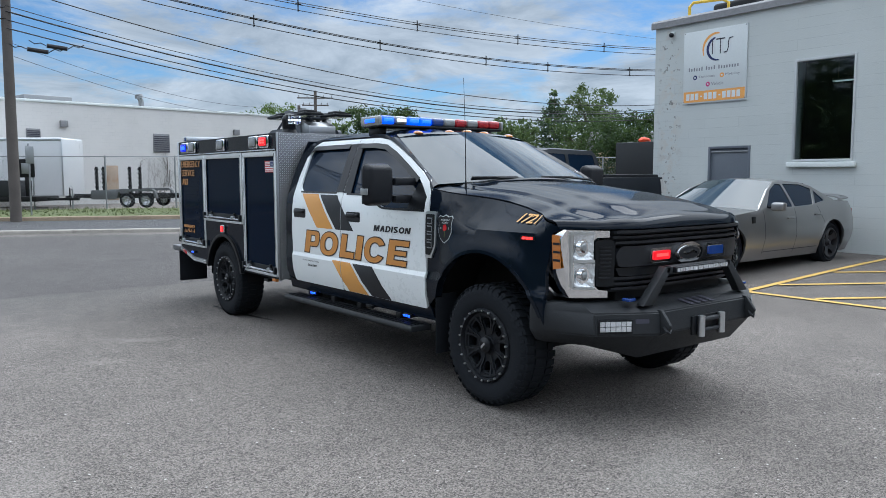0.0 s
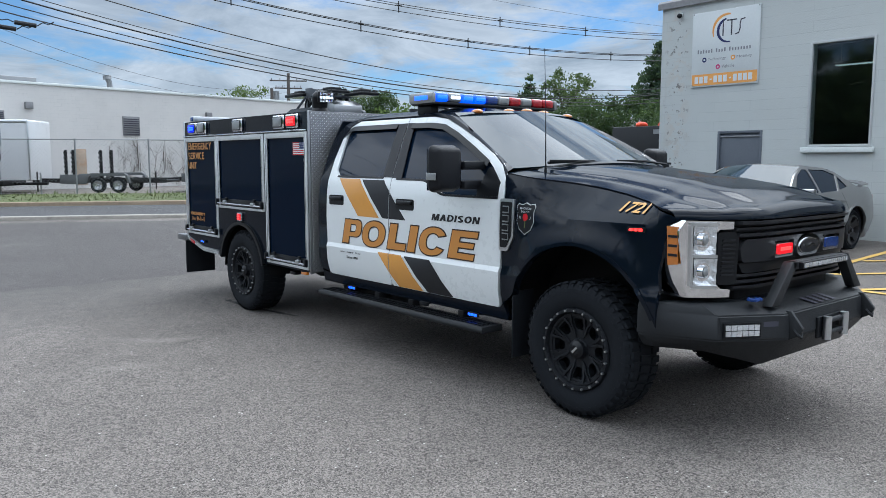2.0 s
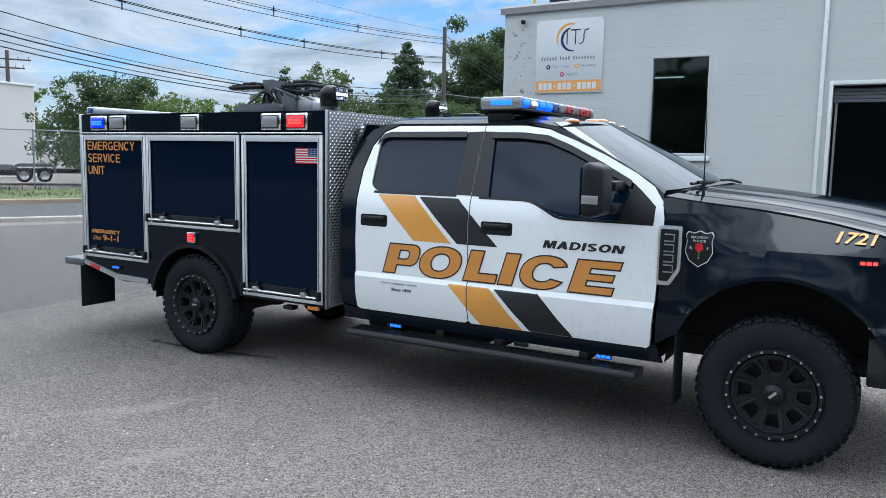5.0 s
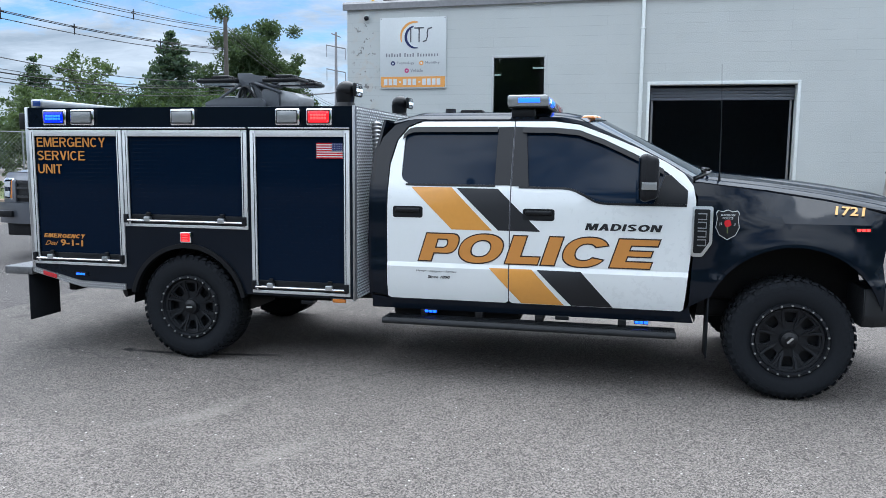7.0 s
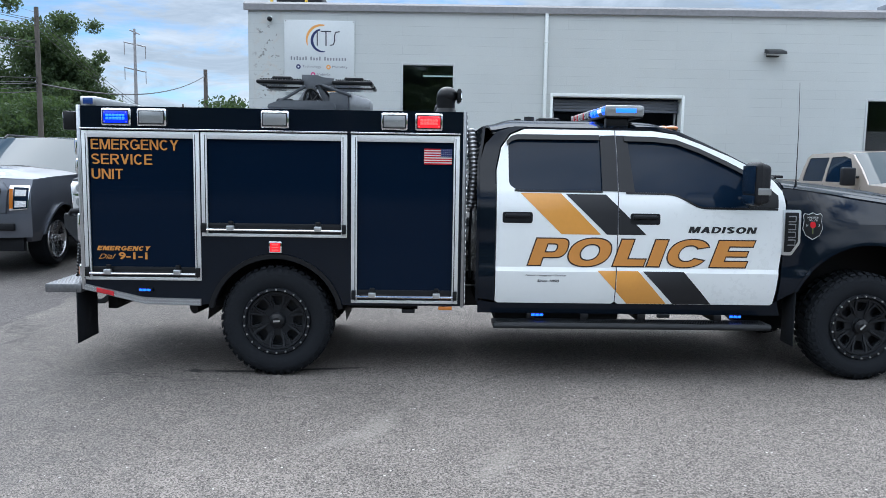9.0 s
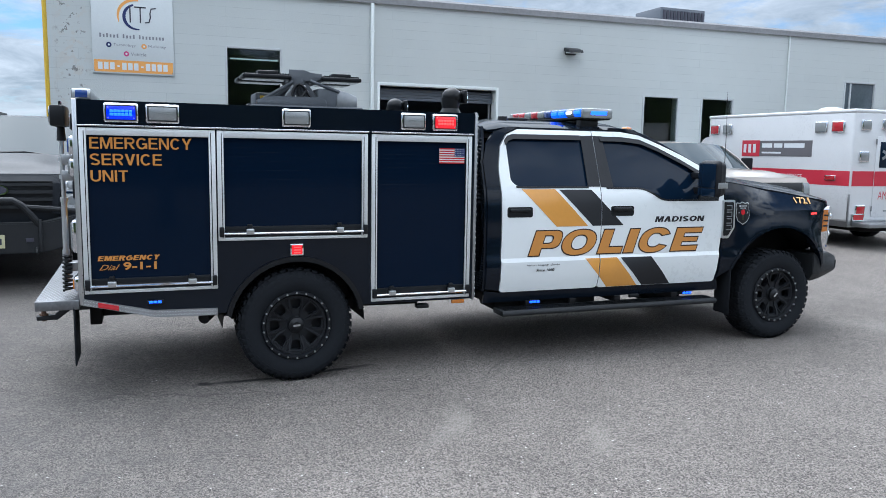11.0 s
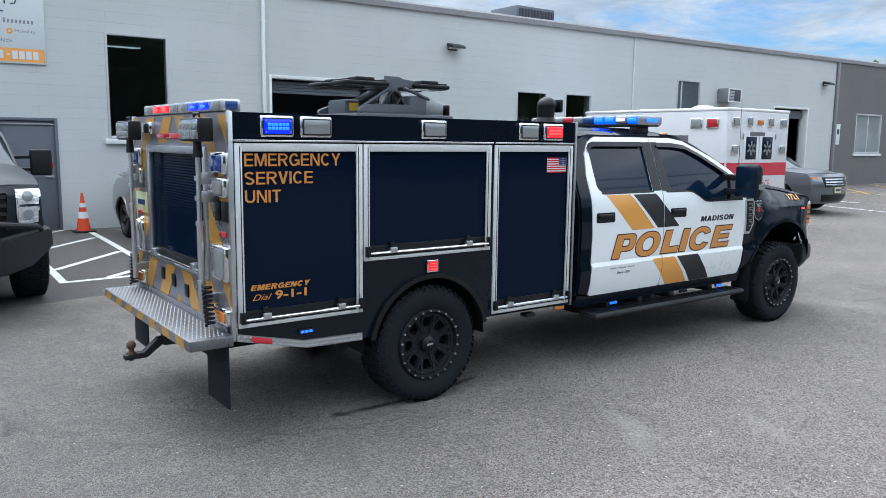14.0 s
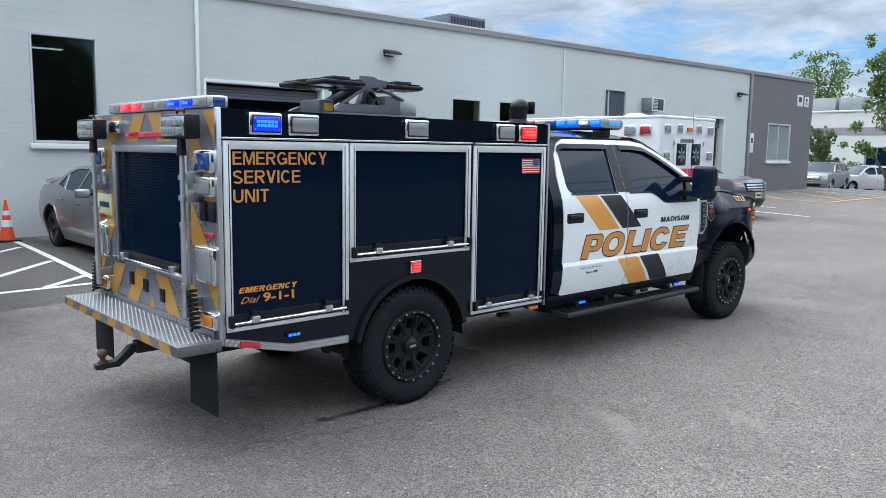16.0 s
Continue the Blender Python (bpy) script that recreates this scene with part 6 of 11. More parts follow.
def build_front():
    # grille
    g = part("grille", face([(-0.66, 0.86), (0.66, 0.86), (0.70, 1.0), (0.70, 1.262), (-0.70, 1.262), (-0.70, 1.0)], -0.05, 0.02), M_TRIMBLK, TRUCK)
    for z, h, lf in ((1.238, 0.018, 0.03), (1.205, 0.014, 0.0), (1.172, 0.016, 0.02), (0.945, 0.016, 0.005), (0.91, 0.016, 0.0), (0.88, 0.014, 0.0)):
        part("grille_bar", face([(-0.67, z), (0.67, z), (0.67, z + h), (-0.67, z + h)], lf, 0.06), M_PILLAR, g)
    part("grille_centre", face(rounded([(-0.64, 1.025), (0.64, 1.025), (0.66, 1.10), (0.63, 1.155), (-0.63, 1.155), (-0.66, 1.10)], 0.02), 0.015, 0.07), M_PILLAR, g)
    part("grille_centre", face(rounded([(-0.62, 0.965), (0.62, 0.965), (0.65, 1.02), (-0.65, 1.02)], 0.01), 0.0, 0.06), M_TRIMBLK, g)
    # plain oval emblem
    for nm, a, b, lf, m in (("emblem_ring", 0.152, 0.072, 0.034, M_CHROME), ("emblem_field", 0.124, 0.050, 0.039, M_FACET), ("emblem_field", 0.112, 0.041, 0.041, M_PILLAR)):
        part(nm, face([(a * math.cos(i * math.pi / 14), 1.085 + b * math.sin(i * math.pi / 14)) for i in range(28)], lf, 0.02), m, g)
    part("emblem_bar", face(ribbon([(-0.07, 1.08), (-0.03, 1.095), (0.03, 1.08), (0.07, 1.092)], 0.014), 0.046, 0.006), M_CHROME, g)
    for s in (1, -1):
        vc = 0.30 * s
        b = part("grille_light", face(rounded([(vc - 0.11, 1.040), (vc + 0.11, 1.040), (vc + 0.11, 1.135), (vc - 0.11, 1.135)], 0.02), 0.036, 0.05), M_CHROME, TRUCK, "chrome-edged grille beacon")
        part("lens", face(rounded([(vc - 0.085, 1.058), (vc + 0.085, 1.058), (vc + 0.085, 1.117), (vc - 0.085, 1.117)], 0.012), 0.043, 0.01), M_DEEPRED if s > 0 else M_LENSBLUE, b)
        if s > 0:
            part("lit_strip", face([(vc - 0.06, 1.078), (vc + 0.06, 1.078), (vc + 0.06, 1.098), (vc - 0.06, 1.098)], 0.047, 0.004), M_GLOWRED, b)
    # headlights
    for s in (1, -1):
        lean_out = [(0.5, 0.585), (0.615, 0.70), (0.72, 0.79), (0.872, 0.888), (0.92, 0.915), (0.95, 0.945)]
        V = lambda pts: [(s * ramp(lean_out, a), b) for a, b in pts]
        hl = part("headlight", face(V([(0.615, 1.255), (0.92, 1.262), (0.945, 1.20), (0.90, 0.88), (0.88, 0.835), (0.615, 0.835), (0.615, 0.878), (0.675, 0.885), (0.70, 0.91), (0.72, 1.19), (0.695, 1.212), (0.615, 1.214)]), 0.012, 0.26), M_CHROME, TRUCK, "chrome-framed headlight")
        for v0, v1, z0_, z1_ in ((0.795, 0.889, 1.075, 1.235), (0.786, 0.882, 0.905, 1.055)):
            # reflector of many tilted facets
            rng = random.Random(7)
            bm = B()
            grid = [[(v0 + (v1 - v0) * i / 6, z0_ + (z1_ - z0_) * j / 6) for j in range(7)] for i in range(7)]
            grid = [[bm.verts.new((front_u(a, b) - 0.027 + rng.uniform(-0.004, 0.004) + 0.030 * (1 - (2 * (a - v0) / (v1 - v0) - 1) ** 2) * (1 - (2 * (b - z0_) / (z1_ - z0_) - 1) ** 2), s * a, b)) for a, b in col] for col in grid]
            for i in range(6):
                for j in range(6):
                    f = bm.faces.new((grid[i][j], grid[i + 1][j], grid[i + 1][j + 1], grid[i][j + 1]))
                    f.normal_update()
                    if f.normal.x > 0:
                        f.normal_flip()
            part("lamp_bowl", bm, M_LAMPCLR, hl, "", 0)
        for poly in ([(0.716, 1.058), (0.872, 1.058), (0.876, 1.074), (0.716, 1.074)], [(0.71, 0.888), (0.862, 0.888), (0.865, 0.903), (0.71, 0.903)], [(0.868, 0.90), (0.884, 0.90), (0.905, 1.235), (0.888, 1.24)], [(0.72, 1.235), (0.90, 1.235), (0.905, 1.25), (0.72, 1.25)]):
            part("lamp_frame", face(V(poly), 0.030, 0.02), M_ALU, hl)
        for poly in ([(0.725, 1.09), (0.737, 1.09), (0.737, 1.225), (0.725, 1.225)], [(0.715, 0.915), (0.727, 0.915), (0.727, 1.05), (0.715, 1.05)]):
            part("lamp_shadow", face(V(poly), 0.020, 0.01), M_PILLAR, hl)
        for zc, vc, rr in ((1.155, 0.842, 0.036), (0.98, 0.834, 0.034)):
            u0 = front_u(vc, zc) - 0.028
            bm = cyl(B(), (u0, s * vc, zc), (u0 + 0.03, s * vc, zc), rr, rr * 1.15, 20)
            part("projector", bm, M_CHROME, hl)
            bm = B()
            bmesh.ops.create_uvsphere(bm, u_segments=16, v_segments=8, radius=rr * 0.7, matrix=Matrix.Translation((u0 - 0.0, s * vc, zc)) @ Matrix.Diagonal((0.4, 1, 1, 1)))
            part("projector_lens", bm, M_LENSCLR, hl)
        for i in range(3):
            z = 1.062 + 0.052 * i
            part("amber_rib", onto(flat([(-2.930, z), (-2.872, z), (-2.872, z + 0.014), (-2.930, z + 0.014)]), lambda u, zz: 0.935 + 0.035 * (zz - 1.2), 0.010, 0.004, (s,)), M_PILLAR, hl)
        bm = onto(flat([(-2.935, 1.02), (-2.868, 1.01), (-2.862, 1.228), (-2.925, 1.228)]), lambda u, z: 0.935 + 0.035 * (z - 1.2), 0.006, 0.004, (s,))
        part("amber_lens", bm, M_LENSAMB, hl, "amber turn lens")
        inner = part("louvre_panel", face(V(rounded([(0.575, 0.905), (0.688, 0.905), (0.702, 1.195), (0.60, 1.20), (0.575, 1.17)], 0.02)), 0.006, 0.05), M_TRIMBLK, g)
        for i in range(9):
            z = 0.955 + 0.024 * i
            part("louvre", face(V([(0.60, z), (0.675, z), (0.675, z + 0.010), (0.60, z + 0.010)]), 0.014, 0.02), M_PILLAR, inner)
    # front bumper of folded plate
    def ring(z, f, e, w):
        return [(-2.72, w, z), (-2.80, w, z), (-3.15 + e, 0.86 * w, z), (-3.35 + f, 0.52, z), (-3.35 + f, -0.52, z), (-3.15 + e, -0.86 * w, z), (-2.80, -w, z), (-2.72, -w, z)]
    bm = B()
    levels = [ring(0.868, 0.16, 0.10, 0.985), ring(0.818, 0.0, 0.0, 1.0), ring(0.68, -0.01, -0.005, 1.0), ring(0.58, 0.14, 0.12, 0.94)]
    for i, (u, v, z) in enumerate(levels[3]):
        if abs(v) > 0.6:
            levels[3][i] = (u, v, 0.600)
        else:
            levels[3][i] = (u, v, 0.505)
    rows = [[bm.verts.new(p) for p in lv] for lv in levels]
    for a, b in zip(rows, rows[1:]):
        for k in range(7):
            bm.faces.new((a[k], a[k + 1], b[k + 1], b[k]))
    bm.faces.new(rows[0])
    bm.faces.new(rows[3][::-1])
    for a, b in zip(rows, rows[1:]):
        bm.faces.new((a[7], a[0], b[0], b[7]))
    orient(bm)
    bmesh.ops.bevel(bm, geom=bm.edges[:], offset=0.008, segments=2, affect="EDGES")
    bump = part("front_bumper", bm, M_MATTEBLK, TRUCK, "folded black steel front bumper")
    for s in (1, -1):
        # lamp recess on the angled wing
        p0, p1 = Vector((-3.15, 0.86 * s, 0)), Vector((-3.35, 0.52 * s, 0))
        d = (p1 - p0).normalized()
        nrm = Vector((d.y, -d.x, 0)) if s > 0 else Vector((-d.y, d.x, 0))
        if nrm.x > 0:
            nrm = -nrm
        def slab(t0, t1, z0, z1, out, dep, m, nm, par):
            bm = B()
            vs = []
            for t in (t0, t1):
                for z in (z0, z1):
                    for o in (out, out - dep):
                        q = p0 + d * t + nrm * o
                        vs.append(bm.verts.new((q.x, q.y, z)))
            for q in ((0, 2, 6, 4), (1, 5, 7, 3), (0, 1, 3, 2), (4, 6, 7, 5), (0, 4, 5, 1), (2, 3, 7, 6)):
                bm.faces.new([vs[i] for i in q])
            orient(bm)
            return part(nm, bm, m, par)
        lamp = slab(0.022, 0.240, 0.698, 0.780, 0.016, 0.03, M_TRIMBLK, "fog_lamp", bump)
        for i in range(6):
            for j in range(2):
                slab(0.032 + i * 0.0335, 0.062 + i * 0.0335, 0.708 + j * 0.033, 0.737 + j * 0.033, 0.020, 0.006, M_LAMPCLR, "led", lamp)
        slab(0.262, 0.35, 0.698, 0.780, 0.004, 0.02, M_INK, "slot_cover", bump)
        # shackle tab
        bm = prism(B(), [(-3.34, 0.66), (-3.41, 0.70), (-3.43, 0.74), (-3.36, 0.83), (-3.33, 0.83)], "y", s * 0.46, s * 0.485, 0.004)
        orient(bm)
        tab = part("shackle_mount", bm, M_MATTEBLK, bump)
        part("shackle", tube(B(), [(-3.385, s * 0.455, 0.73), (-3.41, s * 0.452, 0.705), (-3.415, s * 0.472, 0.69), (-3.41, s * 0.492, 0.705), (-3.385, s * 0.49, 0.73)], 0.009, 6), M_MATTEBLK, tab)
    # winch fairlead
    part("winch_plate", box(B(), -3.372, -3.355, -0.17, 0.17, 0.632, 0.757, 0.005), M_TRIMBLK, bump)
    for s in (1, -1):
        part("roller", cyl(B(), (-3.398, s * 0.112, 0.626), (-3.398, s * 0.112, 0.760), 0.024, n=14), M_ALU, bump, "steel fairlead roller")
    for z in (0.660, 0.730):
        part("roller", cyl(B(), (-3.388, -0.09, z), (-3.388, 0.09, z), 0.016, n=12), M_MATTEBLK, bump)
    for i in range(4):
        bm = prism(B(), [(0.10 - i * 0.075, 0.0), (0.14 - i * 0.075, 0.0), (0.175 - i * 0.075, 0.075), (0.135 - i * 0.075, 0.075)], "z", 0, 0.003)
        for w in bm.verts:
            a, b = w.co.x, w.co.y
            w.co = Vector((-3.335 + 0.16 * b / 0.15, a, 0.826 + 0.050 * b / 0.15 + w.co.z + 0.004))
        orient(bm)
        part("cut_slot", bm, M_INK, bump)
    # bull bar hoop with light bar
    for s in (1, -1):
        bm = B()
        poly = [(s * 0.58, 0.80), (s * 0.48, 0.80), (s * 0.33, 0.985), (s * 0.30, 1.03), (s * 0.36, 1.03)]
        prism(bm, poly, "x", -3.30, -3.24, 0.006)
        orient(bm)
        part("bull_bar_leg", bm, M_MATTEBLK, bump)
    part("bull_bar_top", box(B(), -3.30, -3.24, -0.355, 0.355, 0.985, 1.03, 0.006), M_MATTEBLK, bump)
    lb = part("light_bar", box(B(), -3.325, -3.295, -0.29, 0.29, 0.988, 1.026, 0.004), M_TRIMBLK, bump)
    for i in range(20):
        part("led", box(B(), -3.329, -3.324, -0.275 + i * 0.028, -0.253 + i * 0.028, 0.995, 1.019), M_LAMPCLR, lb)
    bump.location.z = -0.065
    for ob in bump.children:
        if ob.name.startswith(("bull_bar", "light_bar")):
            ob.location.z = 0.055
    for v in (0.62, -0.62):
        part("marker_light", box(B(), -3.25, -3.19, v - 0.035, v + 0.035, 0.818, 0.838, 0.006), M_LENSBLUE, TRUCK)


build_front()


def build_cab_fittings():
    # tow mirrors
    for s in (1, -1):
        d = DOORS[s][1]
        bm = box(B(), -1.315, -1.188, s * 1.12, s * 1.375, 1.372, 1.692, 0.045, 4)
        for w in bm.verts:
            if w.co.x < -1.26:
                w.co.y = s * (1.25 + (abs(w.co.y) - 1.25) * 0.86)
                w.co.z = 1.53 + (w.co.z - 1.53) * 0.92
        mir = part("mirror", bm, M_BLACKPL, d, "large black towing mirror")
        part("mirror_glass", box(B(), -1.191, -1.184, s * 1.14, s * 1.355, 1.46, 1.665, 0.002), M_GLASS, mir)
        part("mirror_glass", box(B(), -1.191, -1.184, s * 1.14, s * 1.355, 1.385, 1.45, 0.002), M_GLASS, mir)
        part("side_marker", box(B(), -1.302, -1.205, s * 1.370, s * 1.381, 1.455, 1.505, 0.004), M_LENSCLR, mir, "clear side marker")
        mir.matrix_basis = pose(-0.035, -0.035 * s, 0)
        for z in (1.42, 1.555):
            part("mirror_arm", box(B(), -1.33, -1.265, s * 0.93, s * 1.14, z - 0.03, z + 0.03, 0.014), M_BLACKPL, mir)
    # running boards
    for s in (1, -1):
        bm = prism(B(), [(s * 0.885, 0.405), (s * 1.075, 0.405), (s * 1.085, 0.425), (s * 1.075, 0.45), (s * 0.885, 0.45)], "x", -1.52, 0.62, 0.006)
        orient(bm)
        rb = part("running_board", bm, M_MATTEBLK, TRUCK, "black powder-coated running board")
        if s > 0:
            bm = B()
            for i in range(105):
                u = -1.48 + i * 0.0198
                for v in (0.93, 0.975, 1.02):
                    box(bm, u, u + 0.011, v, v + 0.028, 0.450, 0.456)
            part("tread_studs", bm, M_TRIMBLK, rb)
        for u in (0.32, -0.10, -0.55, -1.15):
            part("step_bracket", box(B(), u - 0.03, u + 0.03, s * 0.55, s * 0.95, 0.445, 0.50, 0.005), M_CHASSIS, rb)
        for u in (0.27, -0.72, -1.285):
            ml = part("marker_light", box(B(), u - 0.05, u + 0.05, s * 0.93, s * 0.955, 0.475, 0.505, 0.006), M_TRIMBLK, rb, "small blue warning light")
            if u != -0.72:
                for i in range(3):
                    part("led", box(B(), u - 0.045 + i * 0.032, u - 0.019 + i * 0.032, s * 0.953, s * 0.958, 0.481, 0.499, 0.002), M_GLOWBLUE, ml)
    # roof beacon bar
    bar = part("beacon_bar", box(B(), -0.56, -0.26, -0.70, 0.70, 2.028, 2.050, 0.006), M_TRIMBLK, TRUCK, "roof beacon bar with blue, white and red lenses")
    cols = [M_GLOWBLUE, M_GLOWWHITE, M_GLOWBLUE, M_GLOWBLUE, M_LENSBLUE, M_LENSCLR, M_LENSRED, M_LENSCLR, M_LENSRED, M_LENSRED]
    for i, m in enumerate(cols):
        v1 = 0.69 - i * 0.138
        bm = box(B(), -0.56, -0.26, v1 - 0.134, v1, 2.050, 2.126, 0.022, 3)
        part("lens", bm, m if m not in (M_GLOWBLUE, M_GLOWWHITE) else M_BARBLUE if m is M_GLOWBLUE else M_LENSCLR, bar)
        if m in (M_GLOWBLUE, M_GLOWWHITE):
            part("lit_strip", box(B(), -0.566, -0.254, v1 - 0.118, v1 - 0.016, 2.074, 2.104, 0.008), m, bar)
    part("end_cap", box(B(), -0.565, -0.255, 0.69, 0.730, 2.036, 2.124, 0.018), M_LENSCLR, bar)
    part("lit_strip", box(B(), -0.50, -0.34, 0.727, 0.734, 2.066, 2.100, 0.003), M_GLOWBLUE, bar)
    part("end_cap", box(B(), -0.565, -0.255, -0.730, -0.69, 2.036, 2.124, 0.018), M_LENSCLR, bar)
    for s in (1, -1):
        part("foot", box(B(), -0.46, -0.28, s * 0.58, s * 0.66, 1.95, 2.03, 0.01), M_TRIMBLK, bar)
    for v in (0.52, 0.20, 0.0, -0.20, -0.52):
        bm = B()
        bmesh.ops.create_uvsphere(bm, u_segments=14, v_segments=8, radius=1.0, matrix=Matrix.Translation((-0.88 + 0.1 * v * v, v, 1.985 - 0.045 * abs(v))) @ Matrix.Diagonal((0.055, 0.040, 0.022, 1)))
        part("clearance_light", bm, M_LENSAMB, TRUCK, "amber cab clearance light")
    # small roof aerials
    part("roof_aerial", cyl(B(), (0.28, 0.25, 1.99), (0.28, 0.25, 2.05), 0.05, 0.042, 16), M_TRIMBLK, TRUCK)
    part("roof_aerial", box(B(), 0.02, 0.20, 0.10, 0.24, 2.005, 2.045, 0.012), M_TRIMBLK, TRUCK)
    part("roof_aerial", cyl(B(), (0.30, -0.4, 1.98), (0.30, -0.4, 2.07), 0.045, 0.03, 16), M_TRIMBLK, TRUCK)


build_cab_fittings()

BOXW = 1.005


def lamp_unit(parent, u0, u1, z0, z1, y, m_lens, s=1, lit=None, screws=True):
    """A chrome-edged oblong warning light on a body side."""
    b = part("warning_light", box(B(), u0, u1, s * (y - 0.005), s * (y + 0.034), z0, z1, 0.016, 3), M_CHROME, parent, "chrome-edged warning light")
    e = 0.018
    part("gasket", box(B(), u0 + e * 0.72, u1 - e * 0.72, s * (y + 0.028), s * (y + 0.037), z0 + e * 0.72, z1 - e * 0.72, 0.006), M_PILLAR, b)
    part("lens", box(B(), u0 + e * 1.15, u1 - e * 1.15, s * (y + 0.03), s * (y + 0.043), z0 + e * 1.15, z1 - e * 1.15, 0.008), M_DEEPBLUE if lit is M_GLOWBLUE else M_DEEPRED if lit is M_GLOWRED else m_lens, b)
    if lit:
        zc = (z0 + z1) / 2
        n = 6
        w = (u1 - u0 - e * 4.4) / n
        for i in range(n):
            for dz in (-0.011, 0.011):
                part("led", box(B(), u0 + e * 2.2 + w * (i + 0.06), u0 + e * 2.2 + w * (i + 0.94), s * (y + 0.040), s * (y + 0.046), zc + dz - 0.009, zc + dz + 0.009, 0.003), lit, b)
    if screws:
        for uu in (u0 + e * 1.7, u1 - e * 1.7):
            for zz in (z0 + e * 1.7, z1 - e * 1.7):
                part("screw", cyl(B(), (uu, s * (y + 0.040), zz), (uu, s * (y + 0.046), zz), 0.005, n=6), M_STEEL, b)
    return b


def tread_plate(bm, o, du, dv, nu, nv, pitch, h=0.003):
    """Raised lozenges of chequer plate on the rectangle from o along du and dv."""
    o, du, dv = Vector(o), Vector(du).normalized(), Vector(dv).normalized()
    nrm = du.cross(dv).normalized()
    for i in range(nu):
        for j in range(nv):
            c = o + du * (i + 0.5) * pitch + dv * (j + 0.5) * pitch
            a = (du + dv).normalized() if (i + j) % 2 else (du - dv).normalized()
            b = nrm.cross(a)
            L, W = pitch * 0.56, pitch * 0.17
            tips = [c + a * L, c + b * W, c - a * L, c - b * W]
            base = [bm.verts.new(p) for p in tips]
            top = [bm.verts.new(c + a * L * 0.55 + nrm * h), bm.verts.new(c - a * L * 0.55 + nrm * h)]
            bm.faces.new((base[0], base[1], top[1], top[0]))
            bm.faces.new((base[1], base[2], top[1]))
            bm.faces.new((base[2], base[3], top[0], top[1]))
            bm.faces.new((base[3], base[0], top[0]))


def shutter(parent, u0, u1, z0, z1, v, s, m, pitch=0.032):
    """A roller shutter of fine slats."""
    bm = B()
    n = int((z1 - z0) / pitch)
    prof = []
    for i in range(n):
        za = z0 + (z1 - z0) * i / n
        h = (z1 - z0) / n
        prof += [(za, -0.0002), (za + h * 0.03, 0.0), (za + h * 0.97, 0.0), (za + h * 0.995, -0.0002)]
    prof.append((z1, -0.004))
    rows = [[bm.verts.new((u, s * (v + d), z)) for z, d in prof] for u in (u0, u1)]
    for k in range(len(prof) - 1):
        bm.faces.new((rows[0][k], rows[0][k + 1], rows[1][k + 1], rows[1][k]))
    bm.normal_update()
    bm.faces.ensure_lookup_table()
    if bm.faces[0].normal.y * s < 0:
        bmesh.ops.reverse_faces(bm, faces=bm.faces[:])
    return part("shutter", bm, m, parent, "glossy black slatted roller shutter", 0)


def compartment(s, u0, u1, z0, z1):
    """A framed roller-shutter locker on the body side."""
    f = 0.045
    y = BOXW
    fr = part("locker_frame", box(B(), u0, u0 + f, s * (y - 0.03), s * (y + 0.012), z0, z1, 0.004), M_FRAMEALU, TRUCK, "satin aluminium locker frame")
    part("frame_bar", box(B(), u1 - f, u1, s * (y - 0.03), s * (y + 0.012), z0, z1, 0.004), M_FRAMEALU, fr)
    part("frame_bar", box(B(), u0 + f, u1 - f, s * (y - 0.03), s * (y + 0.012), z1 - 0.05, z1, 0.004), M_FRAMEALU, fr)
    part("frame_bar", box(B(), u0 + f, u1 - f, s * (y - 0.03), s * (y + 0.010), z0, z0 + 0.022, 0.003), M_FRAMEALU, fr)
    part("drip_rail", box(B(), u0 - 0.005, u1 + 0.005, s * (y + 0.001), s * (y + 0.026), z1 + 0.008, z1 + 0.020, 0.003), M_CHROME, fr)
    part("frame_groove", box(B(), u0 + f * 0.62, u0 + f * 0.74, s * (y + 0.0115), s * (y + 0.0135), z0 + 0.02, z1 - 0.02), M_TRIMBLK, fr)
    part("frame_groove", box(B(), u1 - f * 0.74, u1 - f * 0.62, s * (y + 0.0115), s * (y + 0.0135), z0 + 0.02, z1 - 0.02), M_TRIMBLK, fr)
    sh = shutter(fr, u0 + f, u1 - f, z0 + 0.05, z1 - 0.05, y - 0.012, s, M_SHUTTER)
    part("bottom_rail", box(B(), u0 + f, u1 - f, s * (y - 0.02), s * (y - 0.004), z0 + 0.022, z0 + 0.10, 0.004), M_TRIMBLK, sh)
    part("lift_bar", cyl(B(), (u0 + 0.012, s * (y + 0.030), z0 + 0.052), (u1 - 0.012, s * (y + 0.030), z0 + 0.052), 0.011, n=10), M_CHROME, sh, "bright lift bar")
    w = u1 - u0
    for k in (0.2, 0.8):
        uc = u0 + w * k
        part("latch", box(B(), uc - 0.028, uc + 0.028, s * (y + 0.012), s * (y + 0.046), z0 + 0.045, z0 + 0.085, 0.006), M_ALU, sh)
        part("latch_clip", box(B(), uc - 0.018, uc + 0.018, s * (y + 0.0), s * (y + 0.022), z0 + 0.085, z0 + 0.118, 0.006), M_TRIMBLK, sh)
    for uu in (u0 + 0.022, u1 - 0.022):
        part("bar_end", box(B(), uu - 0.016, uu + 0.016, s * (y + 0.012), s * (y + 0.044), z0 + 0.03, z0 + 0.10, 0.005), M_TRIMBLK, sh)
    return fr, sh


LOCKERS = ((2.835, 3.700, 0.735, 1.850), (1.738, 2.825, 1.075, 1.850), (0.895, 1.708, 0.578, 1.850))


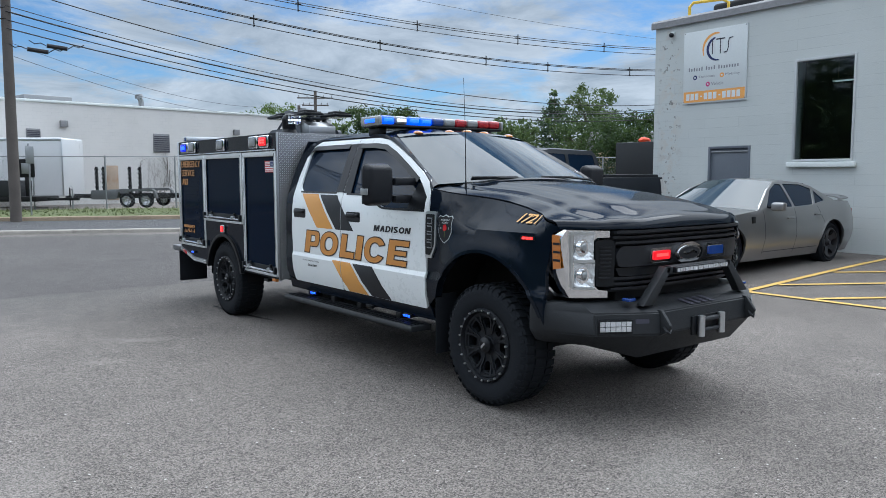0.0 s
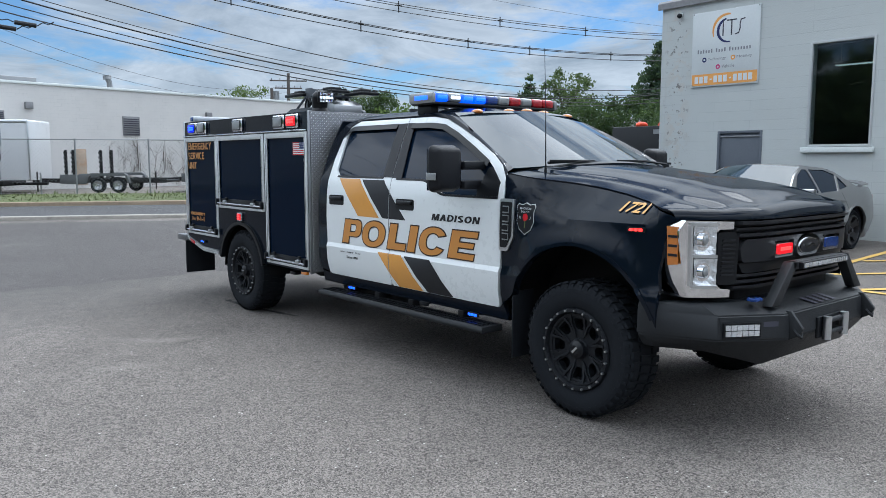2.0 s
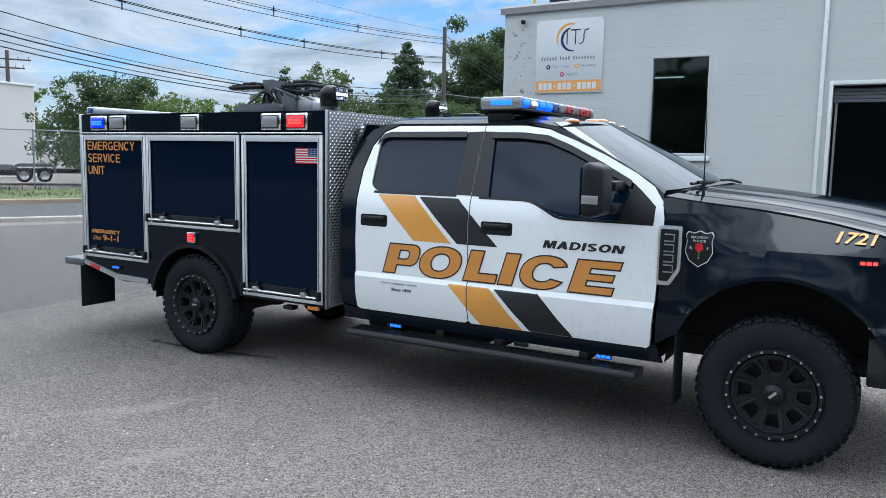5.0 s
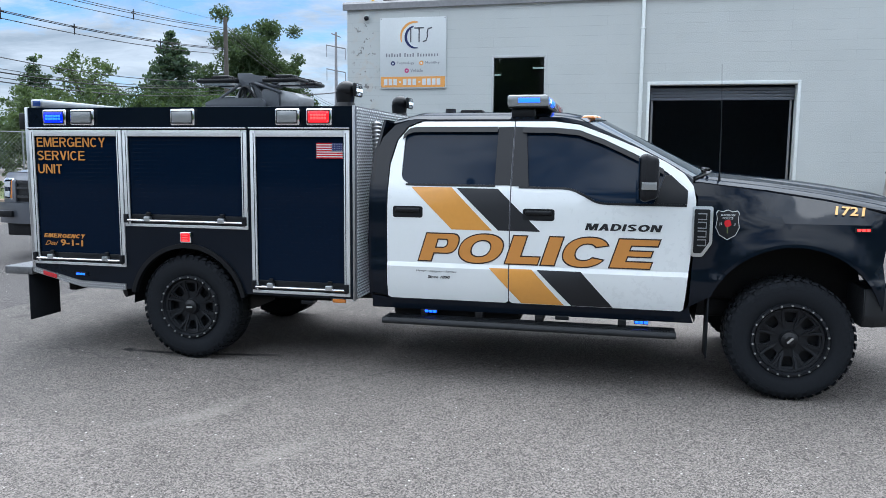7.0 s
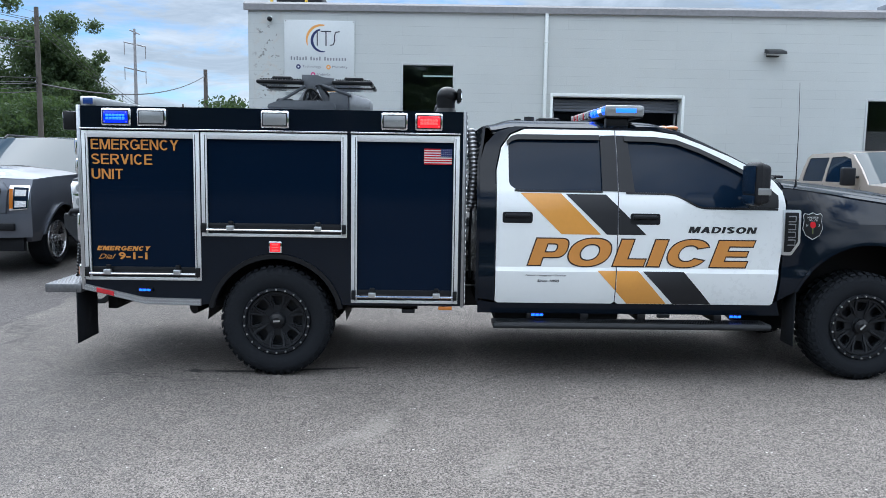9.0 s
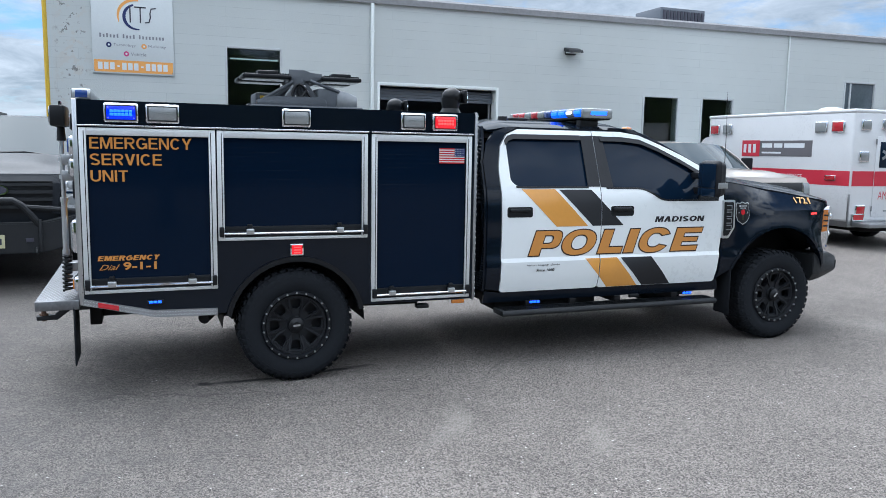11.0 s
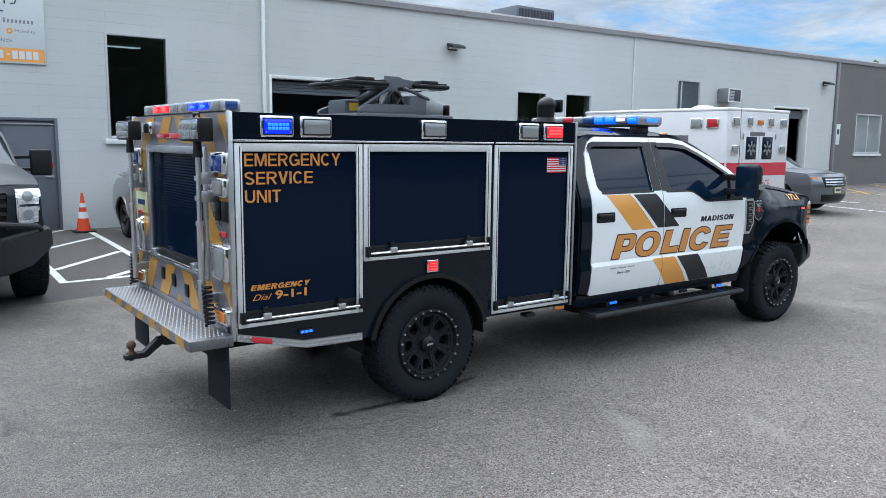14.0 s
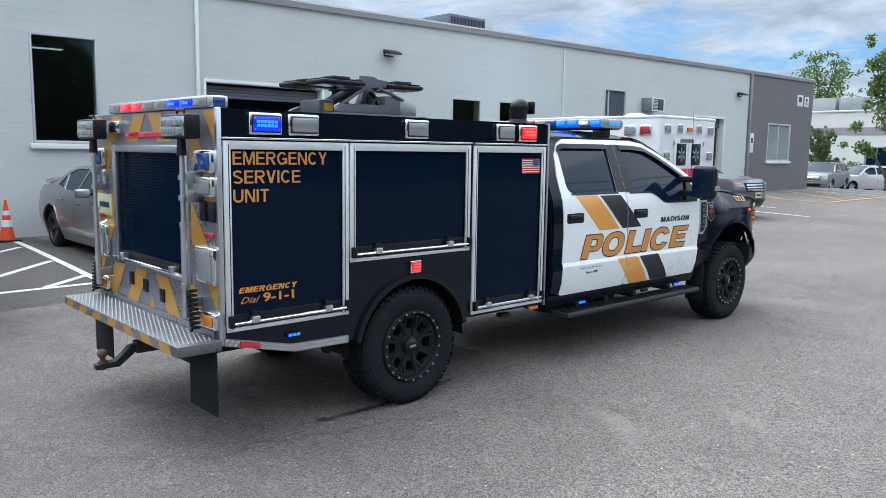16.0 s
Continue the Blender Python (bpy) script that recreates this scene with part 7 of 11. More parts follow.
def build_body():
    f = 0.045
    arch = cutout(2.275, 0.43, 0.50, 15, 165, 22)
    for s in (1, -1):
        outline = [(0.862, 0.56)] + [(1.74, 0.56)] + arch[::-1] + [(2.84, 0.55), (3.27, 0.57), (3.722, 0.665), (3.722, 2.03), (0.862, 2.03)]
        holes = [[(u0 + f, z0 + 0.02), (u1 - f, z0 + 0.02), (u1 - f, z1 - 0.05), (u0 + f, z1 - 0.05)] for u0, u1, z0, z1 in LOCKERS]
        bm = onto(flat(outline, holes), lambda u, z: BOXW, 0, 0.03, (s,))
        part("body_side", bm, M_BLACK, TRUCK)
        for u0, u1, z0, z1 in LOCKERS:
            compartment(s, u0, u1, z0, z1)
        # arch lip
        rb = ribbon(cutout(2.275, 0.43, 0.50, 12, 168, 26), 0.035)
        part("arch_trim", onto(flat(rb), lambda u, z: BOXW, 0.028, 0.05, (s,)), M_TRIMBLK, TRUCK, "black rubber arch trim")
        # rub rail of chequer plate
        rail = [(3.715, 0.705), (3.27, 0.605), (2.84, 0.595), (2.84, 0.545), (3.25, 0.552), (3.715, 0.66)]
        rl = part("rub_rail", onto(flat(rail), lambda u, z: BOXW, 0.012, 0.012, (s,)), M_ALUD, TRUCK, "chequer-plate rub rail")
        bm = B()
        for i in range(48):
            u = 2.855 + i * 0.018
            zc = ramp([(2.84, 0.570), (3.27, 0.579), (3.715, 0.682)], u)
            for j, dz in enumerate((-0.011, 0.011)):
                a = Vector((1, 0, 1 if (i + j) % 2 else -1)).normalized()
                c = Vector((u, s * (BOXW + 0.012), zc + dz))
                tp = [c + a * 0.011, c + Vector((a.z, 0, -a.x)) * 0.003, c - a * 0.011, c - Vector((a.z, 0, -a.x)) * 0.003]
                b4 = [bm.verts.new(p) for p in tp]
                t = bm.verts.new(c + Vector((0, s * 0.003, 0)))
                for k in range(4):
                    bm.faces.new((b4[k], b4[(k + 1) % 4], t))
        orient(bm)
        part("plate_pattern", bm, M_ALU, rl)
        bm = box(B(), 3.49, 3.62, s * (BOXW + 0.012), s * (BOXW + 0.022), -0.018, 0.018, 0.004)
        for w in bm.verts:
            w.co.z += ramp([(3.27, 0.579), (3.715, 0.682)], w.co.x)
        part("red_reflector", bm, M_REFLRED, TRUCK)
        part("marker_light", box(B(), 3.20, 3.31, s * (BOXW + 0.001), s * (BOXW + 0.022), 0.648, 0.678, 0.006), M_TRIMBLK, TRUCK, "small blue warning light")
        for i in range(3):
            part("led", box(B(), 3.216 + i * 0.029, 3.240 + i * 0.029, s * (BOXW + 0.021), s * (BOXW + 0.025), 0.655, 0.671, 0.002), M_GLOWBLUE, TRUCK)
        part("amber_marker", box(B(), 0.935, 1.04, s * (BOXW - 0.02), s * (BOXW + 0.01), 0.528, 0.556, 0.006), M_LENSAMB, TRUCK)
        part("marker_light", box(B(), 1.22, 1.32, s * (BOXW - 0.10), s * (BOXW - 0.03), 0.495, 0.525, 0.006), M_TRIMBLK, TRUCK)
        # top row of warning lights
        y = BOXW
        lamp_unit(TRUCK, 3.325, 3.545, 1.885, 2.015, y, M_LENSBLUE, s, M_GLOWBLUE if s > 0 else None)
        for u0, u1 in ((3.065, 3.285), (2.165, 2.378), (1.285, 1.487)):
            lamp_unit(TRUCK, u0, u1, 1.885, 2.015, y, M_LENSCLR, s)
        lamp_unit(TRUCK, 1.025, 1.235, 1.885, 2.015, y, M_LENSRED, s, M_GLOWRED if s > 0 else None)
        al = part("arch_light", box(B(), 2.225, 2.325, s * y, s * (y + 0.03), 0.955, 1.045, 0.008), M_CHROME, TRUCK)
        part("lens", box(B(), 2.236, 2.314, s * (y + 0.028), s * (y + 0.036), 0.966, 1.034, 0.004), M_DEEPRED, al)
        for i in range(3):
            part("led_row", box(B(), 2.250, 2.300, s * (y + 0.035), s * (y + 0.039), 0.975 + i * 0.020, 0.983 + i * 0.020), M_GLOWRED, al)
        # corner posts of the body
        part("corner_post", box(B(), 3.705, 3.735, s * (BOXW - 0.03), s * (BOXW + 0.006), 0.66, 2.035, 0.006), M_ALU, TRUCK, "bright aluminium corner")
        part("corner_post", box(B(), 0.852, 0.872, s * (BOXW - 0.03), s * (BOXW + 0.010), 0.55, 2.035, 0.004), M_ALUD, TRUCK)
        # inner walls and wheel house
        bm = lathe(B(), [(0.53, -0.02), (0.53, -0.46), (0.1, -0.46)], 28, (2.275, 0, 0.43))
        for w in bm.verts:
            w.co.y = s * (BOXW - 0.02 + w.co.y)
        bmesh.ops.delete(bm, geom=[w for w in bm.verts if w.co.z < 0.40], context="VERTS")
        part("wheel_house", bm, M_CHASSIS, TRUCK)
    part("body_core", box(B(), 0.875, 3.70, -0.50, 0.50, 0.62, 1.98), M_CHASSIS, TRUCK)
    for s in (1, -1):
        part("body_core", box(B(), 0.875, 1.70, s * 0.52, s * 0.96, 0.585, 1.98), M_CHASSIS, TRUCK)
        part("body_core", box(B(), 2.86, 3.70, s * 0.52, s * 0.96, 0.68, 1.98), M_CHASSIS, TRUCK)
        part("body_core", box(B(), 1.72, 2.84, s * 0.52, s * 0.96, 1.02, 1.98), M_CHASSIS, TRUCK)
    # top deck with raised edge
    part("body_top", box(B(), 0.862, 3.722, -1.0, 1.0, 1.985, 2.03, 0.01), M_BLACK, TRUCK)
    # chequer-plate front wall
    fr = part("body_front", box(B(), 0.842, 0.860, -1.0, 1.0, 0.56, 2.032, 0.004), M_PLATEDARK, TRUCK, "bright chequer-plate front wall")
    bm = B()
    tread_plate(bm, (0.842, 1.0, 0.565), (0, -1, 0), (0, 0, 1), 86, 64, 0.0228, 0.006)
    orient(bm)
    for fc in bm.faces:
        fc.normal_update()
        if fc.normal.x > 0:
            fc.normal_flip()
    part("plate_pattern", bm, M_ALU, fr, "", 20)
    # ribbed hose behind the cab
    pts = [(0.80, 0.74, 1.30 + 0.62 * i / 40) for i in range(41)]
    pts = [(p[0] - 0.03 * math.sin(math.pi * i / 40), p[1] - 0.10 * (i / 40) ** 2, p[2]) for i, p in enumerate(pts)]
    rad = [0.042 if i % 2 else 0.034 for i in range(41)]
    part("ribbed_hose", tube(B(), pts, rad, 12), M_ALUD, TRUCK, "ribbed grey hose behind the cab")
    part("wire_loom", tube(B(), [(0.79, 0.80, 1.3), (0.80, 0.82, 1.0), (0.79, 0.80, 0.75)], 0.012, 6), M_TRIMBLK, TRUCK)


build_body()


def body_writing():
    flatside = lambda u, z: BOXW
    y = -0.0035
    for t, z, h, w in (("EMERGENCY", 1.712, 0.076, 0.645), ("SERVICE", 1.603, 0.076, 0.450), ("UNIT", 1.493, 0.076, 0.232)):
        part("orange_lettering", block_writing(t, 3.637, z, h, w, flatside, y, 0.158, 0.0, 0.10), M_LETTER, TRUCK, "orange capitals on the rear locker", 0)
    part("orange_lettering", block_writing("EMERGENCY", 3.615, 0.957, 0.034, 0.390, flatside, y, 0.24, 0.30, 0.09), M_LETTER, TRUCK, "", 0)
    part("orange_lettering", writing("Dial", 3.605, 0.893, 0.038, 0.13, flatside, y, -1, 0.0, 0.5), M_LETTER, TRUCK, "", 0)
    part("orange_lettering", writing("9-1-1", 3.455, 0.890, 0.055, 0.215, flatside, y, -1, 0.03), M_LETTER, TRUCK, "", 0)
    # flag of red and white stripes with a blue field
    fl = part("flag", box(B(), 0.953, 1.163, BOXW - 0.006, BOXW - 0.0035, 1.638, 1.755), M_SIGN, TRUCK, "small stars and stripes flag")
    for i in range(7):
        z0 = 1.638 + 0.117 * (2 * i) / 13
        part("red_stripe", box(B(), 0.953, 1.163, BOXW - 0.0036, BOXW - 0.0015, z0, z0 + 0.009), M_REFLRED, fl)
    part("blue_field", box(B(), 0.953, 1.038, BOXW - 0.0016, BOXW + 0.0005, 1.692, 1.755), M_NAVY, fl)
    bm = B()
    for i in range(6):
        for j in range(4):
            c = (0.961 + i * 0.0138, 1.700 + j * 0.0155)
            prism(bm, [(c[0] + 0.0024 * math.cos(a * 1.2566), c[1] + 0.0024 * math.sin(a * 1.2566)) for a in range(5)], "y", BOXW + 0.0006, BOXW + 0.0015)
    orient(bm)
    part("stars", bm, M_SIGN, fl, "", 0)


body_writing()


def build_rear():
    U = 3.725
    # chevron panel with the locker opening
    outline = [(-1.0, 0.66), (1.0, 0.66), (1.0, 2.03), (-1.0, 2.03)]
    hole = [(-0.60, 1.0), (0.60, 1.0), (0.60, 1.80), (-0.60, 1.80)]

    def rear_face(bm, lift, thick):
        out = bmesh.new()
        mp = {w: out.verts.new((U + lift, w.co.x, w.co.z)) for w in bm.verts}
        fs = []
        for f in bm.faces:
            g = out.faces.new([mp[w] for w in f.verts])
            g.normal_update()
            if g.normal.x < 0:
                g.normal_flip()
            fs.append(g)
        thicken(out, fs, (-thick, 0, 0))
        bm.free()
        return out
    panel = part("rear_panel", rear_face(flat(outline, [hole]), 0.002, 0.02), M_GREYVINYL, TRUCK, "grey and orange chevron tail panel", 0)

    def clip(poly, ax, val, keep_less):
        out = []
        for i in range(len(poly)):
            a, b = poly[i], poly[(i + 1) % len(poly)]
            ina, inb = (a[ax] < val) == keep_less, (b[ax] < val) == keep_less
            if ina:
                out.append(a)
            if ina != inb:
                t = (val - a[ax]) / (b[ax] - a[ax])
                out.append((a[0] + (b[0] - a[0]) * t, a[1] + (b[1] - a[1]) * t))
        return out

    def chevrons(rects, pitch, wid, apex, lift, nm, par):
        for rv0, rv1, rz0, rz1 in rects:
            for s in (1, -1):
                for i in range(-6, 14):
                    b0 = apex - i * pitch
                    poly = [(0.0, b0), (s * 2.2, b0 - 2.2 * 1.25), (s * 2.2, b0 - 2.2 * 1.25 + wid), (0.0, b0 + wid)]
                    for ax, val, less in ((0, rv0, False), (0, rv1, True), (1, rz0, False), (1, rz1, True)):
                        poly = clip(poly, ax, val, less) if len(poly) > 2 else poly
                    if len(poly) > 2:
                        area = abs(sum(poly[k][0] * poly[(k + 1) % len(poly)][1] - poly[(k + 1) % len(poly)][0] * poly[k][1] for k in range(len(poly)))) / 2
                        if area > 2e-4:
                            part(nm, rear_face(flat(poly), lift, 0.001), M_CHEVO, par, "", 0)
    chevrons([(-0.99, -0.64, 0.67, 2.02), (0.64, 0.99, 0.67, 2.02), (-0.64, 0.64, 0.67, 0.97), (-0.64, 0.64, 1.84, 2.02)], 0.50, 0.25, 2.05, 0.005, "orange_chevron", panel)
    # rear shutter in a bright frame
    fr = part("locker_frame", box(B(), U - 0.02, U + 0.018, -0.62, -0.575, 0.98, 1.82, 0.004), M_ALU, TRUCK, "satin aluminium locker frame")
    part("frame_bar", box(B(), U - 0.02, U + 0.018, 0.575, 0.62, 0.98, 1.82, 0.004), M_ALU, fr)
    part("frame_bar", box(B(), U - 0.02, U + 0.018, -0.575, 0.575, 1.77, 1.82, 0.004), M_ALU, fr)
    part("frame_bar", box(B(), U - 0.02, U + 0.016, -0.575, 0.575, 0.98, 1.0, 0.003), M_ALU, fr)
    bm = B()
    z0, z1, n = 1.03, 1.77, 38
    prof = []
    for i in range(n):
        za, h = z0 + (z1 - z0) * i / n, (z1 - z0) / n
        prof += [(za, -0.004), (za + h * 0.08, 0.0), (za + h * 0.5, 0.0012), (za + h * 0.92, 0.0), (za + h * 0.98, -0.004)]
    rows = [[bm.verts.new((U - 0.018 + d, v, z)) for z, d in prof] for v in (-0.575, 0.575)]
    for k in range(len(prof) - 1):
        bm.faces.new((rows[0][k], rows[1][k], rows[1][k + 1], rows[0][k + 1]))
    shut = part("shutter", bm, M_SHUTTER, fr, "glossy black slatted roller shutter", 60)
    part("bottom_rail", box(B(), U - 0.03, U - 0.008, -0.575, 0.575, 1.0, 1.07, 0.004), M_TRIMBLK, shut)
    part("lift_bar", cyl(B(), (U + 0.035, -0.60, 1.02), (U + 0.035, 0.60, 1.02), 0.013, n=10), M_CHROME, shut, "bright lift bar")
    for v in (-0.42, 0.42):
        part("latch", box(B(), U + 0.005, U + 0.055, v - 0.03, v + 0.03, 1.015, 1.065, 0.006), M_ALU, shut)
    # lights
    for s in (1, -1):
        def unit(v0, v1, z0_, z1_, lens, lab="chrome-edged tail light"):
            b = part("tail_unit", box(B(), U, U + 0.04, s * v0, s * v1, z0_, z1_, 0.016, 3), M_CHROME, TRUCK, lab)
            part("lens", box(B(), U + 0.036, U + 0.05, s * (v0 + 0.02), s * (v1 - 0.02), z0_ + 0.018, z1_ - 0.018, 0.008), lens, b)
        unit(0.755, 0.985, 1.665, 1.795, M_LENSBLUE)
        unit(0.755, 0.985, 1.525, 1.645, M_LENSCLR)
        unit(0.745, 0.985, 1.015, 1.235, M_LENSCLR)
        unit(0.745, 0.985, 0.745, 0.850, M_LENSAMB)
        part("red_reflector", box(B(), U + 0.003, U + 0.014, s * 0.82, s * 0.94, 1.285, 1.315, 0.004), M_REFLRED, TRUCK)
        # telescopic light poles
        v = 0.745 * s
        p = part("light_pole", cyl(B(), (U + 0.10, v, 0.80), (U + 0.10, v, 1.36), 0.020, n=16), M_ALU, TRUCK, "telescopic aluminium light pole")
        part("upper_tube", cyl(B(), (U + 0.10, v, 1.36), (U + 0.10, v, 1.76), 0.015, n=16), M_ALU, p)
        for z in (0.98, 1.345, 1.50, 1.62):
            part("clamp", cyl(B(), (U + 0.10, v, z), (U + 0.10, v, z + 0.028), 0.025, n=16), M_ALU, p)
        for z in (1.52, 1.63):
            part("bracket", box(B(), U, U + 0.10, v - 0.014 + s * 0.05, v + 0.014 + s * 0.05, z - 0.03, z + 0.04, 0.006), M_ALUD, p)
        part("bracket", box(B(), U, U + 0.10, v - 0.02, v + 0.02, 0.86, 0.92, 0.006), M_ALUD, p)
        part("neck", cyl(B(), (U + 0.10, v, 1.76), (U + 0.10, v, 1.86), 0.030, 0.024, 12), M_TRIMBLK, p)
        head = part("flood_light", box(B(), U + 0.06, U + 0.15, v - 0.172, v + 0.172, 1.855, 1.995, 0.012), M_TRIMBLK, p, "black floodlight head")
        part("lens", box(B(), U + 0.148, U + 0.156, v - 0.158, v + 0.158, 1.868, 1.982, 0.003), M_FACET, head)
        for i in range(9):
            for zl in (1.885, 1.932):
                part("led", box(B(), U + 0.155, U + 0.161, v - 0.146 + i * 0.033, v - 0.120 + i * 0.033, zl, zl + 0.034, 0.003), M_LENSCLR, head)
        part("grip", tube(B(), [(U + 0.10, v - 0.05, 1.985), (U + 0.10, v - 0.045, 2.02), (U + 0.10, v + 0.045, 2.02), (U + 0.10, v + 0.05, 1.985)], 0.008, 6), M_TRIMBLK, head)
        # coiled cord
        pts = [(U + 0.09 + 0.026 * math.cos(i * 0.9), v + s * (0.05 + 0.0008 * i) + 0.026 * math.sin(i * 0.9), 0.98 - 0.0038 * i) for i in range(64)]
        part("coiled_cord", tube(B(), pts, 0.010, 5), M_TRIMBLK, p)
        # mud flaps
        part("mud_flap", box(B(), 3.765, 3.775, s * 0.66, s * 1.02, 0.245, 0.66, 0.003), M_RUBBER, TRUCK, "black rubber mud flap")
    part("clear_lamp", box(B(), U, U + 0.045, -0.62, -0.42, 1.90, 1.985, 0.012), M_CHROME, TRUCK)
    part("red_reflector", box(B(), U + 0.003, U + 0.014, -0.36, 0.30, 1.868, 1.905, 0.004), M_REFLRED, TRUCK)
    part("switch_box", box(B(), U, U + 0.03, 0.80, 0.87, 1.38, 1.50, 0.01), M_TRIMBLK, TRUCK)
    part("socket", box(B(), U, U + 0.025, 0.90, 0.98, 1.38, 1.50, 0.006), M_TRIMBLK, TRUCK)
    pl = part("number_plate", box(B(), U + 0.004, U + 0.012, -0.97, -0.68, 1.30, 1.46, 0.003), M_TAG, TRUCK, "pale yellow plate with a dark bar")
    part("plate_bar", box(B(), U + 0.012, U + 0.014, -0.92, -0.73, 1.36, 1.40), M_NAVY, pl)
    part("grab_handle", tube(B(), [(U, -0.80, 1.0), (U + 0.05, -0.80, 1.02), (U + 0.05, -0.80, 1.24), (U, -0.80, 1.26)], 0.013, 8), M_CHROME, TRUCK)
    for v, z in ((0.18, 0.84), (-0.10, 0.87), (-0.34, 0.89)):
        part("socket", box(B(), U + 0.004, U + 0.016, v - 0.035, v + 0.035, z - 0.045, z + 0.045, 0.006), M_TRIMBLK, TRUCK)
    # traffic bar on the top edge
    tb = part("traffic_bar", box(B(), 3.62, 3.735, -0.66, 0.93, 2.035, 2.105, 0.008), M_ALU, TRUCK, "aluminium traffic bar with coloured lamps")
    lens = [M_LENSCLR, M_GLOWBLUE, M_GLOWBLUE, M_LENSCLR, M_LENSCLR, M_GLOWRED, M_GLOWRED, M_LENSCLR]
    for i, m in enumerate(lens):
        v1 = 0.90 - i * 0.192
        part("lamp", box(B(), 3.734, 3.741, v1 - 0.175, v1, 2.047, 2.094, 0.003), M_LENSCLR if m is M_LENSCLR else (M_DEEPBLUE if m is M_GLOWBLUE else M_DEEPRED), tb)
        if m is not M_LENSCLR:
            part("lit_strip", box(B(), 3.740, 3.744, v1 - 0.125, v1 - 0.05, 2.063, 2.078), m, tb)
    part("side_window", box(B(), 3.64, 3.715, 0.929, 0.935, 2.047, 2.094, 0.003), M_LENSBLUE, tb)
    # step bumper with punched tread
    st = part("rear_step", box(B(), 3.735, 4.005, -0.97, 1.02, 0.635, 0.700, 0.006), M_STEPALU, TRUCK, "aluminium tail step with punched tread")
    bm = B()
    for i in range(9):
        for j in range(52):
            u, v = 3.77 + i * 0.026 + (0.013 if j % 2 else 0), -0.95 + j * 0.0375
            cyl(bm, (u, v, 0.699), (u, v, 0.7045), 0.008, 0.004, 6)
    part("tread_studs", bm, M_ALUD, st)
    for i in range(7):
        v = -0.93 + i * 0.28
        poly = [(v, 0.640), (v + 0.15, 0.640), (v + 0.20, 0.695), (v + 0.05, 0.695)] if v < 0 else [(v + 0.05, 0.640), (v + 0.20, 0.640), (v + 0.15, 0.695), (v, 0.695)]
        bm = flat(poly)
        out = bmesh.new()
        mp = {w: out.verts.new((4.0065, w.co.x, w.co.z)) for w in bm.verts}
        for f in bm.faces:
            out.faces.new([mp[w] for w in f.verts])
        bm.free()
        orient(out)
        part("orange_chevron", out, M_CHEVO, st, "", 0)
    part("grey_band", box(B(), 4.0045, 4.0058, -0.96, 0.93, 0.640, 0.696), M_GREYVINYL, st)
    part("kick_plate", box(B(), 3.735, 3.742, -0.95, 0.93, 0.70, 0.735, 0.002), M_GREYVINYL, st)
    # tow hitch
    bm = box(B(), 3.55, 3.86, -0.04, 0.04, 0.44, 0.52, 0.006)
    h = part("tow_bar", bm, M_MATTEBLK, TRUCK, "tow hitch with rusty ball")
    bm = prism(B(), [(3.82, 0.505), (3.90, 0.495), (3.99, 0.405), (4.12, 0.405), (4.12, 0.37), (3.97, 0.37), (3.87, 0.455), (3.82, 0.465)], "y", -0.03, 0.03, 0.005)
    orient(bm)
    part("drawbar", bm, M_MATTEBLK, h)
    bm = cyl(B(), (4.07, 0, 0.36), (4.07, 0, 0.45), 0.018, n=12)
    cyl(bm, (4.07, 0, 0.405), (4.07, 0, 0.42), 0.032, n=12)
    bmesh.ops.create_uvsphere(bm, u_segments=16, v_segments=10, radius=0.032, matrix=Matrix.Translation((4.07, 0, 0.468)))
    part("tow_ball", bm, M_RUST, h, "rusty tow ball")
    part("cross_beam", box(B(), 3.62, 3.70, -0.62, 0.62, 0.44, 0.62, 0.008), M_CHASSIS, h)


build_rear()


